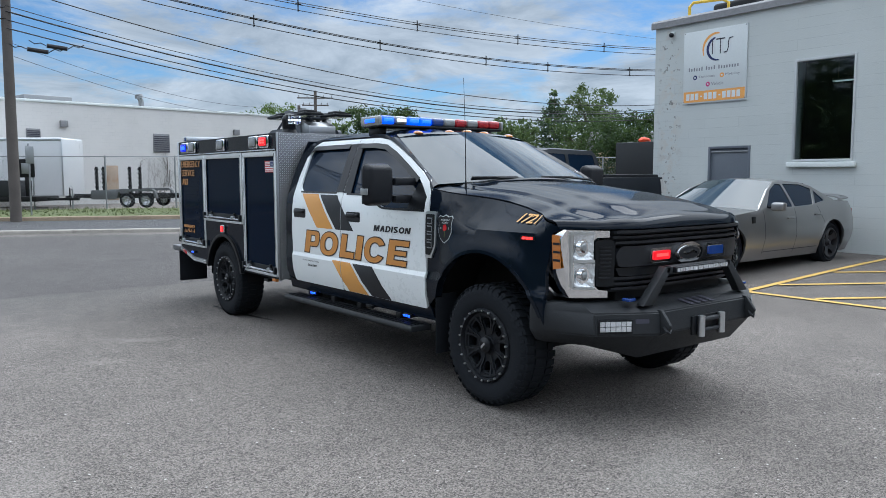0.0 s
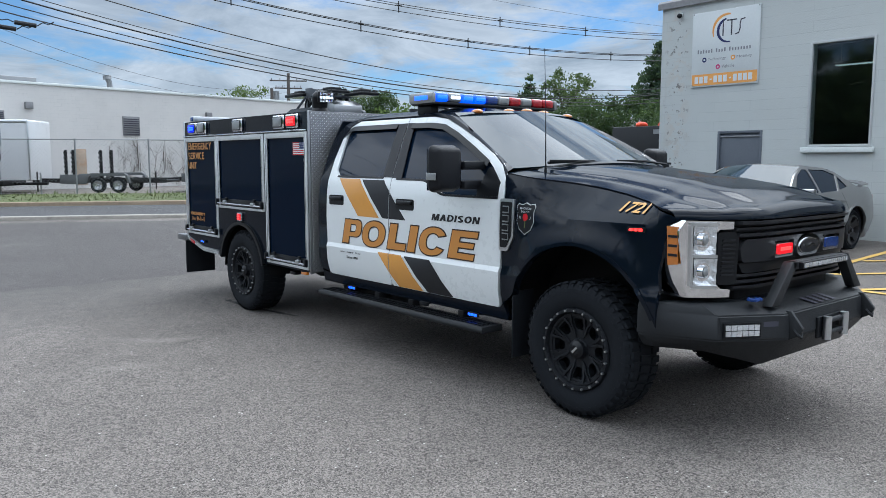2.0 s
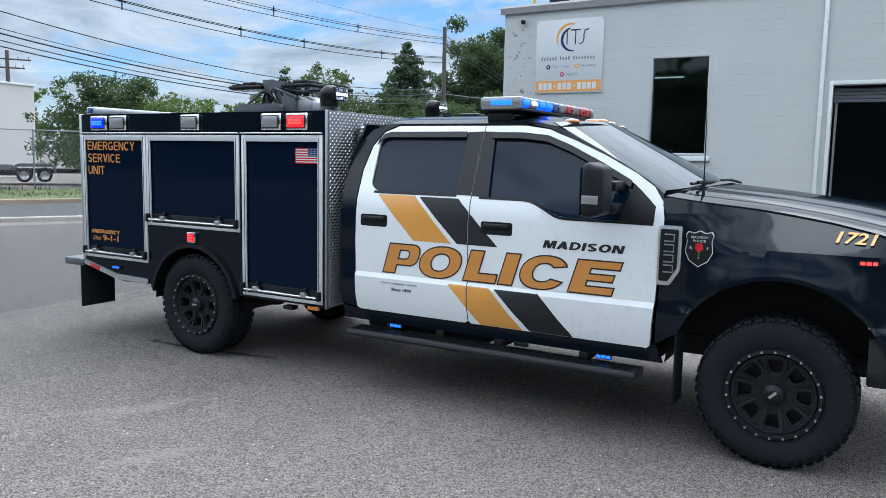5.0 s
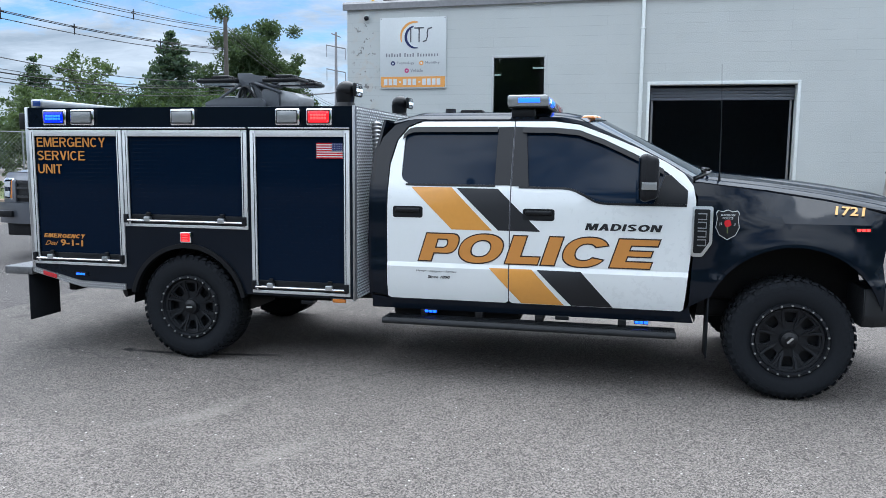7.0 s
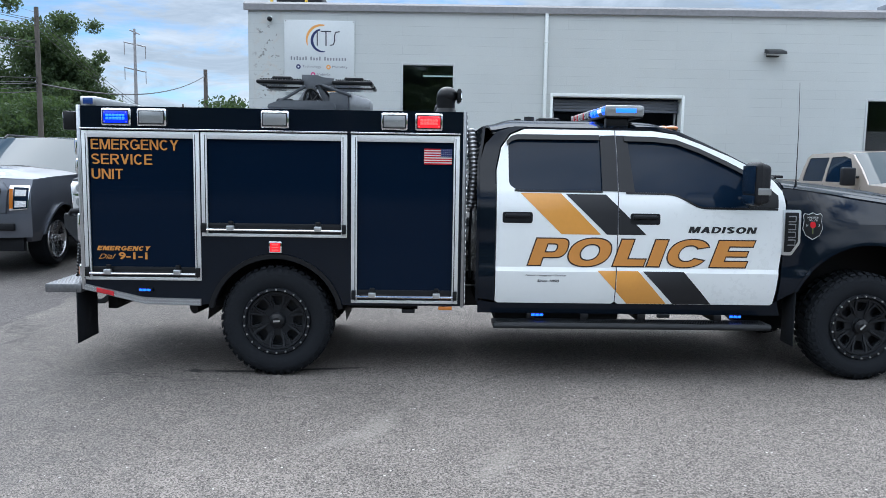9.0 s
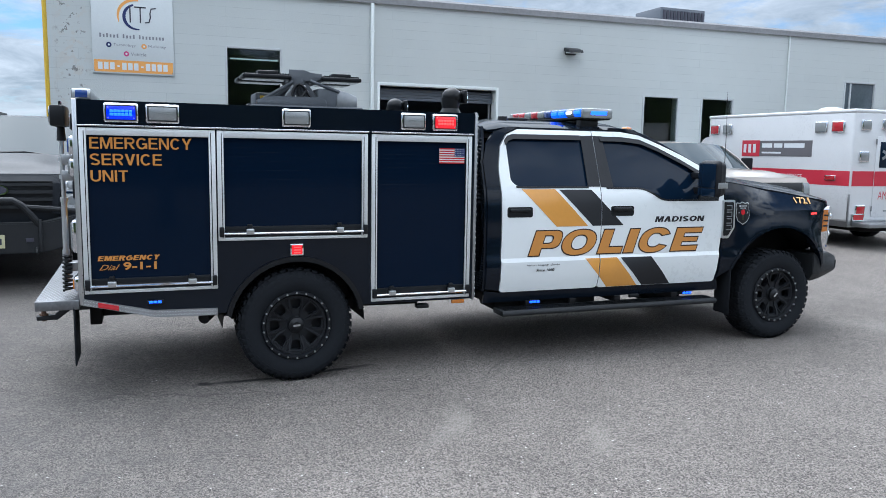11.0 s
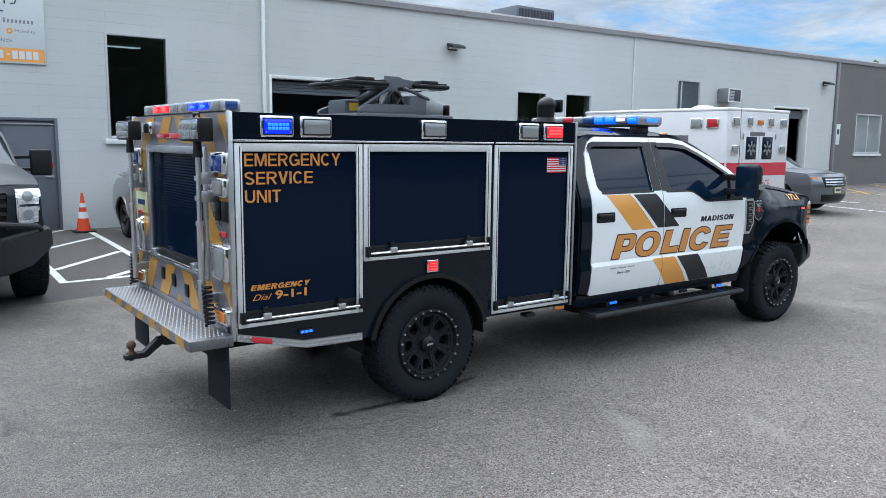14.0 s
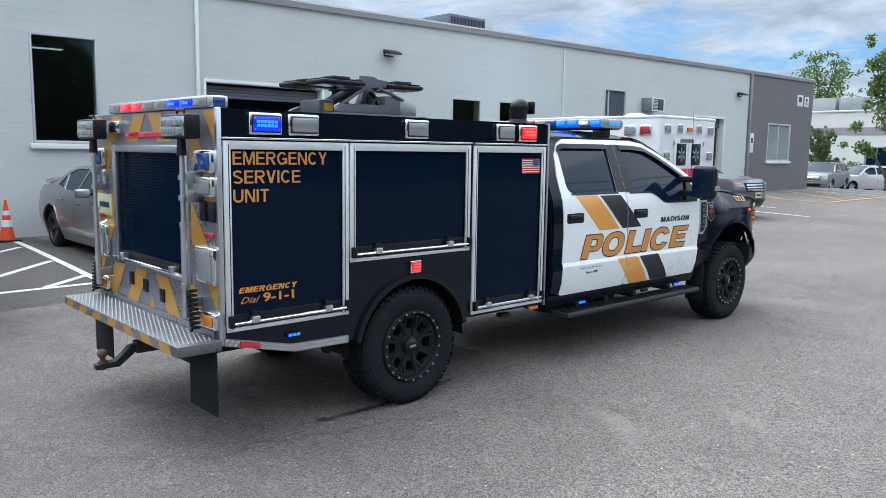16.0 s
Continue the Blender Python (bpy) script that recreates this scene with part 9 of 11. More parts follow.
def sedan():
    x, y = 11.72, 7.27
    r = root("grey_sedan", "satin grey four-door muscle sedan with dark windows", "car", pose(x, y, gz(x, y) - 0.01))
    sp = dict(
        W=[(0.20, 0.84), (0.35, 0.90), (0.55, 0.945), (0.75, 0.935), (0.90, 0.91), (1.0, 0.875), (1.10, 0.82), (1.30, 0.70), (1.42, 0.61)],
        front=[(0.18, -2.44), (0.35, -2.52), (0.55, -2.54), (0.75, -2.50), (0.83, -2.42)], rear=[(0.22, 2.44), (0.45, 2.54), (0.70, 2.55), (0.95, 2.50), (1.06, 2.46)], bow=0.20,
        edge=[(-2.55, 0.80), (-2.2, 0.84), (-1.5, 0.91), (-0.80, 0.965), (0.0, 0.965), (0.9, 0.985), (1.4, 1.035), (1.9, 1.055), (2.5, 1.045)],
        sill=0.20, axles=(-1.525, 1.525), wheel_r=0.355, rim_r=0.25, rim_mat=M_DARKALLOY, rim_style="five", gap=0.055, nose=0.10, tail=0.08,
        cabin=[(-0.78, 0.96), (0.0, 0.962), (0.9, 0.982), (1.4, 1.03), (1.78, 1.05), (1.55, 1.14), (1.15, 1.32), (0.85, 1.385), (0.45, 1.405), (0.10, 1.395), (-0.25, 1.265)],
        windows=[rounded([(-0.50, 1.0), (0.28, 1.0), (0.25, 1.36), (0.10, 1.362), (-0.16, 1.27)], 0.02), rounded([(0.34, 1.0), (0.95, 1.02), (1.12, 1.27), (0.85, 1.345), (0.31, 1.362)], 0.02), rounded([(1.02, 1.03), (1.36, 1.075), (1.17, 1.25)], 0.02)],
        cabin_mat=M_SEDAN, screen=((-0.78, 0.962), (0.10, 1.395)), backlight=((0.98, 1.365), (1.78, 1.05)), roof_edge=1.39, bonnet_rise=0.055, roof_rise=0.03, dome=0.015,
        gaps=[[(-0.62, 0.30), (-0.62, 0.95)], [(0.30, 0.28), (0.31, 0.97)], [(1.22, 0.72), (1.10, 0.90), (1.06, 0.99)], [(-0.6, 0.33), (1.05, 0.33)]],
        handles=((0.12, 0.83), (0.98, 0.86)), mirror=(-0.42, 1.02, 0.20, 0.13), tyre_w=0.235)
    patch, surf = vehicle(r, sp, M_SEDAN)
    patch([(-0.55, 0.62), (0.55, 0.62), (0.58, 0.76), (-0.58, 0.76)], 0.006, M_TRIMBLK, "grille")
    patch([(-0.60, 0.26), (0.60, 0.26), (0.66, 0.42), (-0.66, 0.42)], 0.006, M_TRIMBLK, "lower_grille")
    for f in (lambda p: p, sym):
        patch(f([(0.60, 0.64), (0.84, 0.66), (0.84, 0.76), (0.60, 0.77)]), 0.010, M_LENSCLR, "headlight")
        patch(f([(0.35, 0.80), (0.86, 0.80), (0.86, 0.92), (0.35, 0.93)]), 0.010, M_LENSRED, "tail_light", 1)
    # boot spoiler
    bm = sheet(B(), lambda a, b: (2.22 + 0.26 * a - 0.05 * (b * 2 - 1) ** 2, (b * 2 - 1) * 0.74, 1.145 + 0.02 * a - 0.06 * abs(b * 2 - 1) ** 6), 3, 16, 0.02)
    orient(bm)
    sp_ = part("spoiler", bm, M_SEDAN, r)
    for s in (1, -1):
        part("spoiler_foot", box(B(), 2.28, 2.40, s * 0.62, s * 0.66, 1.03, 1.14, 0.008), M_SEDAN, sp_)
    for s in (1, -1):
        v = surf(-0.95, 0.80)
        part("wing_vent", box(B(), -0.98, -0.88, s * (v - 0.01), s * (v + 0.006), 0.78, 0.88, 0.004), M_TRIMBLK, r)


sedan()


def pickup_spec(**kw):
    sp = dict(
        W=[(0.40, 0.90), (0.55, 0.955), (0.80, 0.985), (1.05, 0.98), (1.25, 0.968), (1.35, 0.95), (1.60, 0.895), (1.80, 0.835), (1.90, 0.79)],
        front=[(0.42, -2.82), (0.60, -2.88), (0.90, -2.88), (1.15, -2.85), (1.28, -2.78)], rear=[(0.45, 3.05), (0.75, 3.08), (1.25, 3.05), (1.34, 3.03)], bow=0.13,
        edge=[(-2.9, 1.26), (-2.6, 1.285), (-2.2, 1.31), (-1.3, 1.34), (-0.2, 1.325), (1.05, 1.325), (1.16, 1.36), (3.1, 1.36)],
        sill=0.42, axles=(-1.90, 1.86), wheel_r=0.40, rim_r=0.25, rim_mat=M_DARKALLOY, rim_style="six", gap=0.09, nose=0.05, tail=0.02, flare=0.02,
        cabin=[(-1.28, 1.335), (-0.2, 1.32), (1.10, 1.32), (1.08, 1.45), (1.0, 1.78), (0.92, 1.865), (-0.25, 1.885), (-0.55, 1.84), (-0.95, 1.60)],
        windows=[rounded([(-0.88, 1.37), (0.12, 1.365), (0.12, 1.80), (-0.30, 1.815), (-0.52, 1.775)], 0.03), rounded([(0.20, 1.365), (0.96, 1.365), (0.90, 1.79), (0.20, 1.80)], 0.03)],
        screen=((-1.28, 1.335), (-0.45, 1.86)), backlight=((0.92, 1.865), (1.09, 1.40)), roof_edge=1.88, bonnet_rise=0.07, bonnet_drop=0.02, roof_rise=0.03, dome=0.02, screen_bow=0.15, back_bow=0.01,
        gaps=[[(-1.02, 0.46), (-1.06, 1.32)], [(0.16, 0.46), (0.16, 1.325)], [(1.05, 0.46), (1.05, 1.325)]], handles=((0.02, 1.12), (0.90, 1.12)), handle_mat=M_TRIMBLK,
        mirror=(-0.95, 1.45, 0.20, 0.28), mirror_mat=M_BLACKPL, bed=(1.14, 3.02, 0.85), tyre_w=0.27, arch_mat=M_BLACKPL)
    sp.update(kw)
    return sp


def pickup_face(patch, frame_m, lamp_h=(0.86, 1.24), bars=(0.90, 0.99, 1.08, 1.17), bar_m=None, surround=True, split=True, marker=None):
    """Grille in its surround and tall two-bowl headlights."""
    z0, z1 = lamp_h
    g = patch([(-0.64, z0 - 0.02), (0.64, z0 - 0.02), (0.66, z1 - 0.02), (-0.66, z1 - 0.02)], 0.012, M_TRIMBLK, "grille")
    for z in bars:
        patch([(-0.60, z), (0.60, z), (0.60, z + 0.035), (-0.60, z + 0.035)], 0.035, bar_m or M_MATTEBLK, "grille_bar", -1, g)
    if surround:
        patch(ribbon([(-0.62, z0 - 0.03), (-0.645, z1 - 0.06), (-0.60, z1 + 0.005), (0.60, z1 + 0.005), (0.645, z1 - 0.06), (0.62, z0 - 0.03)], 0.075), 0.045, frame_m, "grille_frame", -1, g, 0.05)
    for nm, p, q, lf, m in (("emblem_ring", 0.15, 0.062, 0.055, M_CHROME), ("emblem_field", 0.132, 0.047, 0.060, M_INK)):
        patch([(p * math.cos(i * math.pi / 12), 1.06 + q * math.sin(i * math.pi / 12)) for i in range(24)], lf, m, nm, -1, g)
    for f in (lambda p: p, sym):
        hl = patch(f([(0.69, z0), (0.90, z0 + 0.02), (0.93, z1 - 0.04), (0.92, z1), (0.69, z1)]), 0.015, M_CHROME, "headlight", label="clear headlight")
        if split:
            patch(f([(0.705, z0 + 0.21), (0.905, z0 + 0.21), (0.915, z1 - 0.02), (0.705, z1 - 0.02)]), 0.022, M_LAMPCLR, "lamp_bowl", -1, hl)
            patch(f([(0.705, z0 + 0.02), (0.89, z0 + 0.035), (0.90, z0 + 0.185), (0.705, z0 + 0.185)]), 0.022, M_LAMPCLR, "lamp_bowl", -1, hl)
            for zc, rr in ((z0 + 0.285, 0.052), (z0 + 0.11, 0.050)):
                patch(f([(0.80 + rr * math.cos(i * math.pi / 8), zc + rr * math.sin(i * math.pi / 8)) for i in range(16)]), 0.028, M_LENSCLR, "bulb_bowl", -1, hl)
        else:
            patch(f([(0.74, z0 + 0.02), (0.895, z0 + 0.03), (0.915, z1 - 0.03), (0.74, z1 - 0.02)]), 0.020, M_GLASS, "lamp_housing", -1, hl)
            for k in (0, 1):
                zc = z0 + 0.09 + 0.15 * k
                patch(f([(0.76, zc - 0.045), (0.885, zc - 0.04), (0.89, zc + 0.04), (0.76, zc + 0.045)]), 0.026, M_LAMPCLR, "lamp_bowl", -1, hl)
            patch(f([(0.695, z0 + 0.03), (0.735, z0 + 0.03), (0.735, z1 - 0.04), (0.695, z1 - 0.04)]), 0.024, marker or M_LENSAMB, "marker", -1, hl, label="amber side marker")
    return g


def black_pickup():
    x, y = 10.85, 11.22
    r = root("charcoal_pickup", "matte charcoal four-door pickup with black brush-guard bumper", "pickup truck", pose(x, y, gz(x, y) - 0.03) @ Matrix.Diagonal((1, 1, 1.085, 1)))
    patch, surf = vehicle(r, pickup_spec(blocks=26, wheel_r=0.455, tyre_w=0.32, wheel_y=1.055, sill=0.50, cabin_mat=M_DARKTRUCK,
                          front=[(0.50, -2.82), (0.60, -2.86), (0.90, -2.88), (1.14, -2.87), (1.22, -2.80)], bow=0.10, mirror=(-0.95, 1.385, 0.24, 0.30), mirror_out=0.185,
                          edge=[(-2.9, 1.20), (-2.6, 1.225), (-2.2, 1.275), (-1.3, 1.35), (-0.2, 1.345), (1.05, 1.345), (1.16, 1.38), (3.1, 1.38)],
                          bonnet_rise=0.095), M_DARKTRUCK)
    pickup_face(patch, M_DARKTRUCK, (0.83, 1.185), (0.86, 0.94, 1.02, 1.10))
    # heavy bumper: level middle, wings that sweep back and rise
    bm = B()
    stations = [(-2.55, 1.02, 0.66, 0.80), (-2.84, 1.01, 0.62, 0.80), (-2.98, 0.80, 0.47, 0.775), (-3.10, 0.56, 0.41, 0.735), (-3.12, 0.44, 0.40, 0.725)]
    ring = stations + [(u, -v, a, b) for u, v, a, b in stations[::-1]]
    rows = [[bm.verts.new(p) for p in ((u, v, a), (u, v, b), (u + 0.16, v * 0.9, b), (u + 0.16, v * 0.9, a))] for u, v, a, b in ring]
    for a, b in zip(rows, rows[1:]):
        for k in range(4):
            bm.faces.new((a[k], b[k], b[(k + 1) % 4], a[(k + 1) % 4]))
    bm.faces.new(rows[0])
    bm.faces.new(rows[-1][::-1])
    orient(bm)
    bmesh.ops.bevel(bm, geom=[e for e in bm.edges if e.calc_face_angle(0) > 0.3], offset=0.012, segments=2, affect="EDGES")
    bp = part("bumper", bm, M_MATTEBLK, r, "black steel bumper")
    part("push_bar", tube(B(), [(-3.10, 0.47, 0.70), (-3.14, 0.40, 0.80), (-3.17, 0.31, 0.91), (-3.18, 0.22, 0.965), (-3.18, -0.22, 0.965), (-3.17, -0.31, 0.91), (-3.14, -0.40, 0.80), (-3.10, -0.47, 0.70)], 0.036, 10), M_MATTEBLK, bp)
    for s in (1, -1):
        part("side_guard", tube(B(), [(-3.16, s * 0.33, 0.895), (-3.06, s * 0.62, 0.865), (-2.94, s * 0.86, 0.835), (-2.89, s * 0.90, 0.805), (-2.88, s * 0.90, 0.76)], 0.026, 8), M_MATTEBLK, bp)
        part("guard_bracket", box(B(), -3.15, -3.10, s * 0.47, s * 0.50, 0.42, 0.76, 0.006), M_MATTEBLK, bp)
        part("lamp_slot", box(B(), -3.135, -3.118, s * 0.33, s * 0.41, 0.52, 0.565, 0.003), M_INK, bp)
        part("shackle", tube(B(), [(-3.11, s * 0.44, 0.46), (-3.17, s * 0.44, 0.45), (-3.19, s * 0.44, 0.42), (-3.15, s * 0.44, 0.40), (-3.11, s * 0.44, 0.42)], 0.014, 6), M_MATTEBLK, bp)
    pl = part("number_plate", box(B(), -3.138, -3.122, -0.115, 0.190, 0.462, 0.602, 0.003), M_PLATE, r, "pale plate with dark bar")
    part("plate_bar", box(B(), -3.142, -3.137, -0.085, 0.160, 0.500, 0.565), M_INK, pl)
    for s in (1, -1):
        v = surf(-0.95, 1.385)
        part("mirror_glass", box(B(), -0.886, -0.882, s * (v + 0.215), s * (v + 0.395), 1.27, 1.51), M_GLASS, r)
        part("amber_marker", box(B(), -1.0, -0.92, s * (v + 0.42), s * (v + 0.435), 1.315, 1.385, 0.004), M_LENSRED, r)
    part("wiper", tube(B(), [(-1.42, -0.55, 1.40), (-1.38, -0.15, 1.45), (-1.33, 0.30, 1.44)], 0.012, 5), M_TRIMBLK, r)
    part("bed_box", box(B(), 1.25, 2.95, -0.88, 0.88, 1.32, 1.44, 0.02), M_BLACKPL, r)


black_pickup()


def grey_pickup():
    x, y = 11.05, 13.74
    r = root("grey_pickup", "grey metallic four-door pickup with chrome wheels and roof rails", "pickup truck", pose(x, y, gz(x, y) - 0.02))
    patch, surf = vehicle(r, pickup_spec(rim_mat=M_ALLOY, rim_r=0.28, arch_mat=M_GREYTRUCK, flare=0.035, gap=0.11, bonnet_rise=0.10, rim_style="six",
                          front=[(0.42, -2.78), (0.60, -2.88), (0.90, -2.90), (1.16, -2.87), (1.27, -2.80)], bow=0.16), M_GREYTRUCK)
    pickup_face(patch, M_GREYTRUCK, (0.86, 1.20), (0.90, 1.03, 1.12), M_DARKALLOY, True, False)
    bm = sheet(B(), lambda a, b: (-2.97 + 0.17 * abs(b * 2 - 1) ** 3 + 0.02 * (a - 0.5) ** 2, (b * 2 - 1) * 0.975, 0.50 + 0.32 * a), 6, 20, 0.05)
    orient(bm)
    bp = part("bumper", bm, M_GREYTRUCK, r, "grey steel bumper")
    for s in (1, -1):
        part("fog_recess", box(B(), -2.985, -2.93, s * 0.60, s * 0.82, 0.60, 0.70, 0.012), M_TRIMBLK, bp)
        part("roof_rail", tube(B(), [(-0.30, s * 0.66, 1.89), (-0.2, s * 0.66, 1.945), (0.8, s * 0.66, 1.94), (0.9, s * 0.66, 1.88)], 0.02, 6), M_TRIMBLK, r)
        part("wing_badge", box(B(), -1.30, -1.06, s * (surf(-1.2, 1.20) - 0.002), s * (surf(-1.2, 1.20) + 0.01), 1.19, 1.225, 0.004), M_ALU, r)
    part("air_dam", box(B(), -2.80, -2.70, -0.85, 0.85, 0.30, 0.52, 0.02), M_BLACKPL, r)
    part("wiper", tube(B(), [(-1.40, -0.60, 1.40), (-1.36, -0.15, 1.45), (-1.33, 0.30, 1.44)], 0.012, 5), M_TRIMBLK, r)


grey_pickup()


def tan_pickup():
    x, y = 11.35, -0.72
    r = root("tan_pickup", "tan metallic crew-cab pickup with black towing mirrors", "pickup truck", pose(x, y, gz(x, y) - 0.02))
    patch, surf = vehicle(r, pickup_spec(mirror=(-0.92, 1.47, 0.22, 0.30), arch_mat=M_TANTRUCK), M_TANTRUCK)
    g = patch([(-0.68, 0.86), (0.68, 0.86), (0.72, 1.20), (-0.72, 1.20)], 0.012, M_TRIMBLK, "grille")
    patch([(-0.68, 1.0), (0.68, 1.0), (0.68, 1.05), (-0.68, 1.05)], 0.03, M_CHROME, "grille_bar", -1, g)
    for f in (lambda p: p, sym):
        patch(f([(0.74, 0.88), (0.93, 0.90), (0.94, 1.19), (0.74, 1.20)]), 0.015, M_LENSCLR, "headlight")
    patch([(-0.92, 0.46), (0.92, 0.46), (0.94, 0.74), (-0.94, 0.74)], 0.06, M_CHROME, "bumper")


tan_pickup()


def suv(name, label, x, y, z, rz, paint, amber=False, group=""):
    r = root(name, label, "SUV", pose(x, y, z, 0, 0, rz), group)
    sp = dict(
        W=[(0.25, 0.88), (0.45, 0.95), (0.75, 0.985), (0.95, 0.97), (1.10, 0.935), (1.20, 0.89), (1.45, 0.79), (1.66, 0.69)],
        front=[(0.24, -2.36), (0.45, -2.46), (0.75, -2.46), (0.95, -2.40), (1.02, -2.32)], rear=[(0.28, 2.36), (0.55, 2.46), (1.0, 2.44), (1.12, 2.42)], bow=0.20,
        edge=[(-2.5, 0.98), (-2.1, 1.03), (-1.2, 1.10), (-0.7, 1.12), (0.5, 1.13), (2.5, 1.17)],
        sill=0.26, axles=(-1.43, 1.43), wheel_r=0.37, rim_r=0.24, rim_mat=M_ALLOY, rim_style="five", gap=0.06, nose=0.08, tail=0.05,
        cabin=[(-1.02, 1.11), (0.5, 1.128), (2.32, 1.165), (2.28, 1.22), (2.05, 1.62), (1.85, 1.665), (0.4, 1.69), (-0.1, 1.675), (-0.5, 1.47)],
        windows=[rounded([(-0.70, 1.16), (0.35, 1.165), (0.35, 1.60), (0.0, 1.61), (-0.34, 1.47)], 0.03), rounded([(0.43, 1.165), (1.30, 1.18), (1.28, 1.59), (0.43, 1.60)], 0.03), rounded([(1.38, 1.18), (2.12, 1.20), (1.92, 1.57), (1.36, 1.59)], 0.03)],
        screen=((-1.02, 1.11), (-0.10, 1.675)), backlight=((2.0, 1.63), (2.30, 1.20)), roof_edge=1.68, bonnet_rise=0.05, roof_rise=0.035, deck_rise=0.0,
        gaps=[[(-0.85, 0.34), (-0.88, 1.10)], [(0.39, 0.34), (0.39, 1.125)], [(1.34, 0.6), (1.34, 1.14)]], handles=((0.24, 0.98), (1.2, 1.0)), mirror=(-0.62, 1.20, 0.20, 0.16))
    patch, surf = vehicle(r, sp, paint)
    g = patch([(-0.52, 0.70), (0.52, 0.70), (0.58, 0.94), (-0.58, 0.94)], 0.010, M_TRIMBLK, "grille")
    for z in (0.73, 0.80, 0.87):
        patch([(-0.52, z), (0.52, z), (0.52, z + 0.035), (-0.52, z + 0.035)], 0.03, M_CHROME, "grille_bar", -1, g)
    patch([(-0.55, 0.32), (0.55, 0.32), (0.62, 0.50), (-0.62, 0.50)], 0.010, M_TRIMBLK, "lower_grille")
    for f in (lambda p: p, sym):
        hl = patch(f([(0.58, 0.82), (0.86, 0.86), (0.90, 0.97), (0.62, 0.95)]), 0.012, M_LENSCLR, "headlight")
        if amber:
            patch(f([(0.70, 0.89), (0.885, 0.905), (0.89, 0.96), (0.74, 0.94)]), 0.018, M_LENSAMB, "turn_lens", -1, hl)
        patch(f([(0.62, 0.85), (0.88, 0.85), (0.87, 1.08), (0.70, 1.08)]), 0.012, M_LENSRED, "tail_light", 1)
    pl = patch([(-0.16, 0.54), (0.16, 0.54), (0.16, 0.68), (-0.16, 0.68)], 0.03, M_PLATE, "number_plate")
    patch([(-0.12, 0.58), (0.12, 0.58), (0.12, 0.64), (-0.12, 0.64)], 0.036, M_INK, "plate_bar", -1, pl)
    for s in (1, -1):
        part("roof_rail", tube(B(), [(0.0, s * 0.60, 1.70), (0.15, s * 0.60, 1.755), (1.7, s * 0.60, 1.745), (1.85, s * 0.60, 1.68)], 0.02, 6), M_TRIMBLK, r)
    return r


suv("grey_suv", "grey metallic sport utility vehicle with amber turn lamps", 11.60, -8.38, gz(11.6, -8.4) - 0.02, 0, M_SLATE, amber=True)
suv("silver_suv", "silver sport utility vehicle parked past the building", 18.6, -36.3, gz(18.6, -36.3) - 0.02, -84, M_SILVER)
suv("white_suv", "white sport utility vehicle parked past the building", 18.3, -41.5, gz(18.3, -41.5) - 0.02, -118, M_VANWHITE)


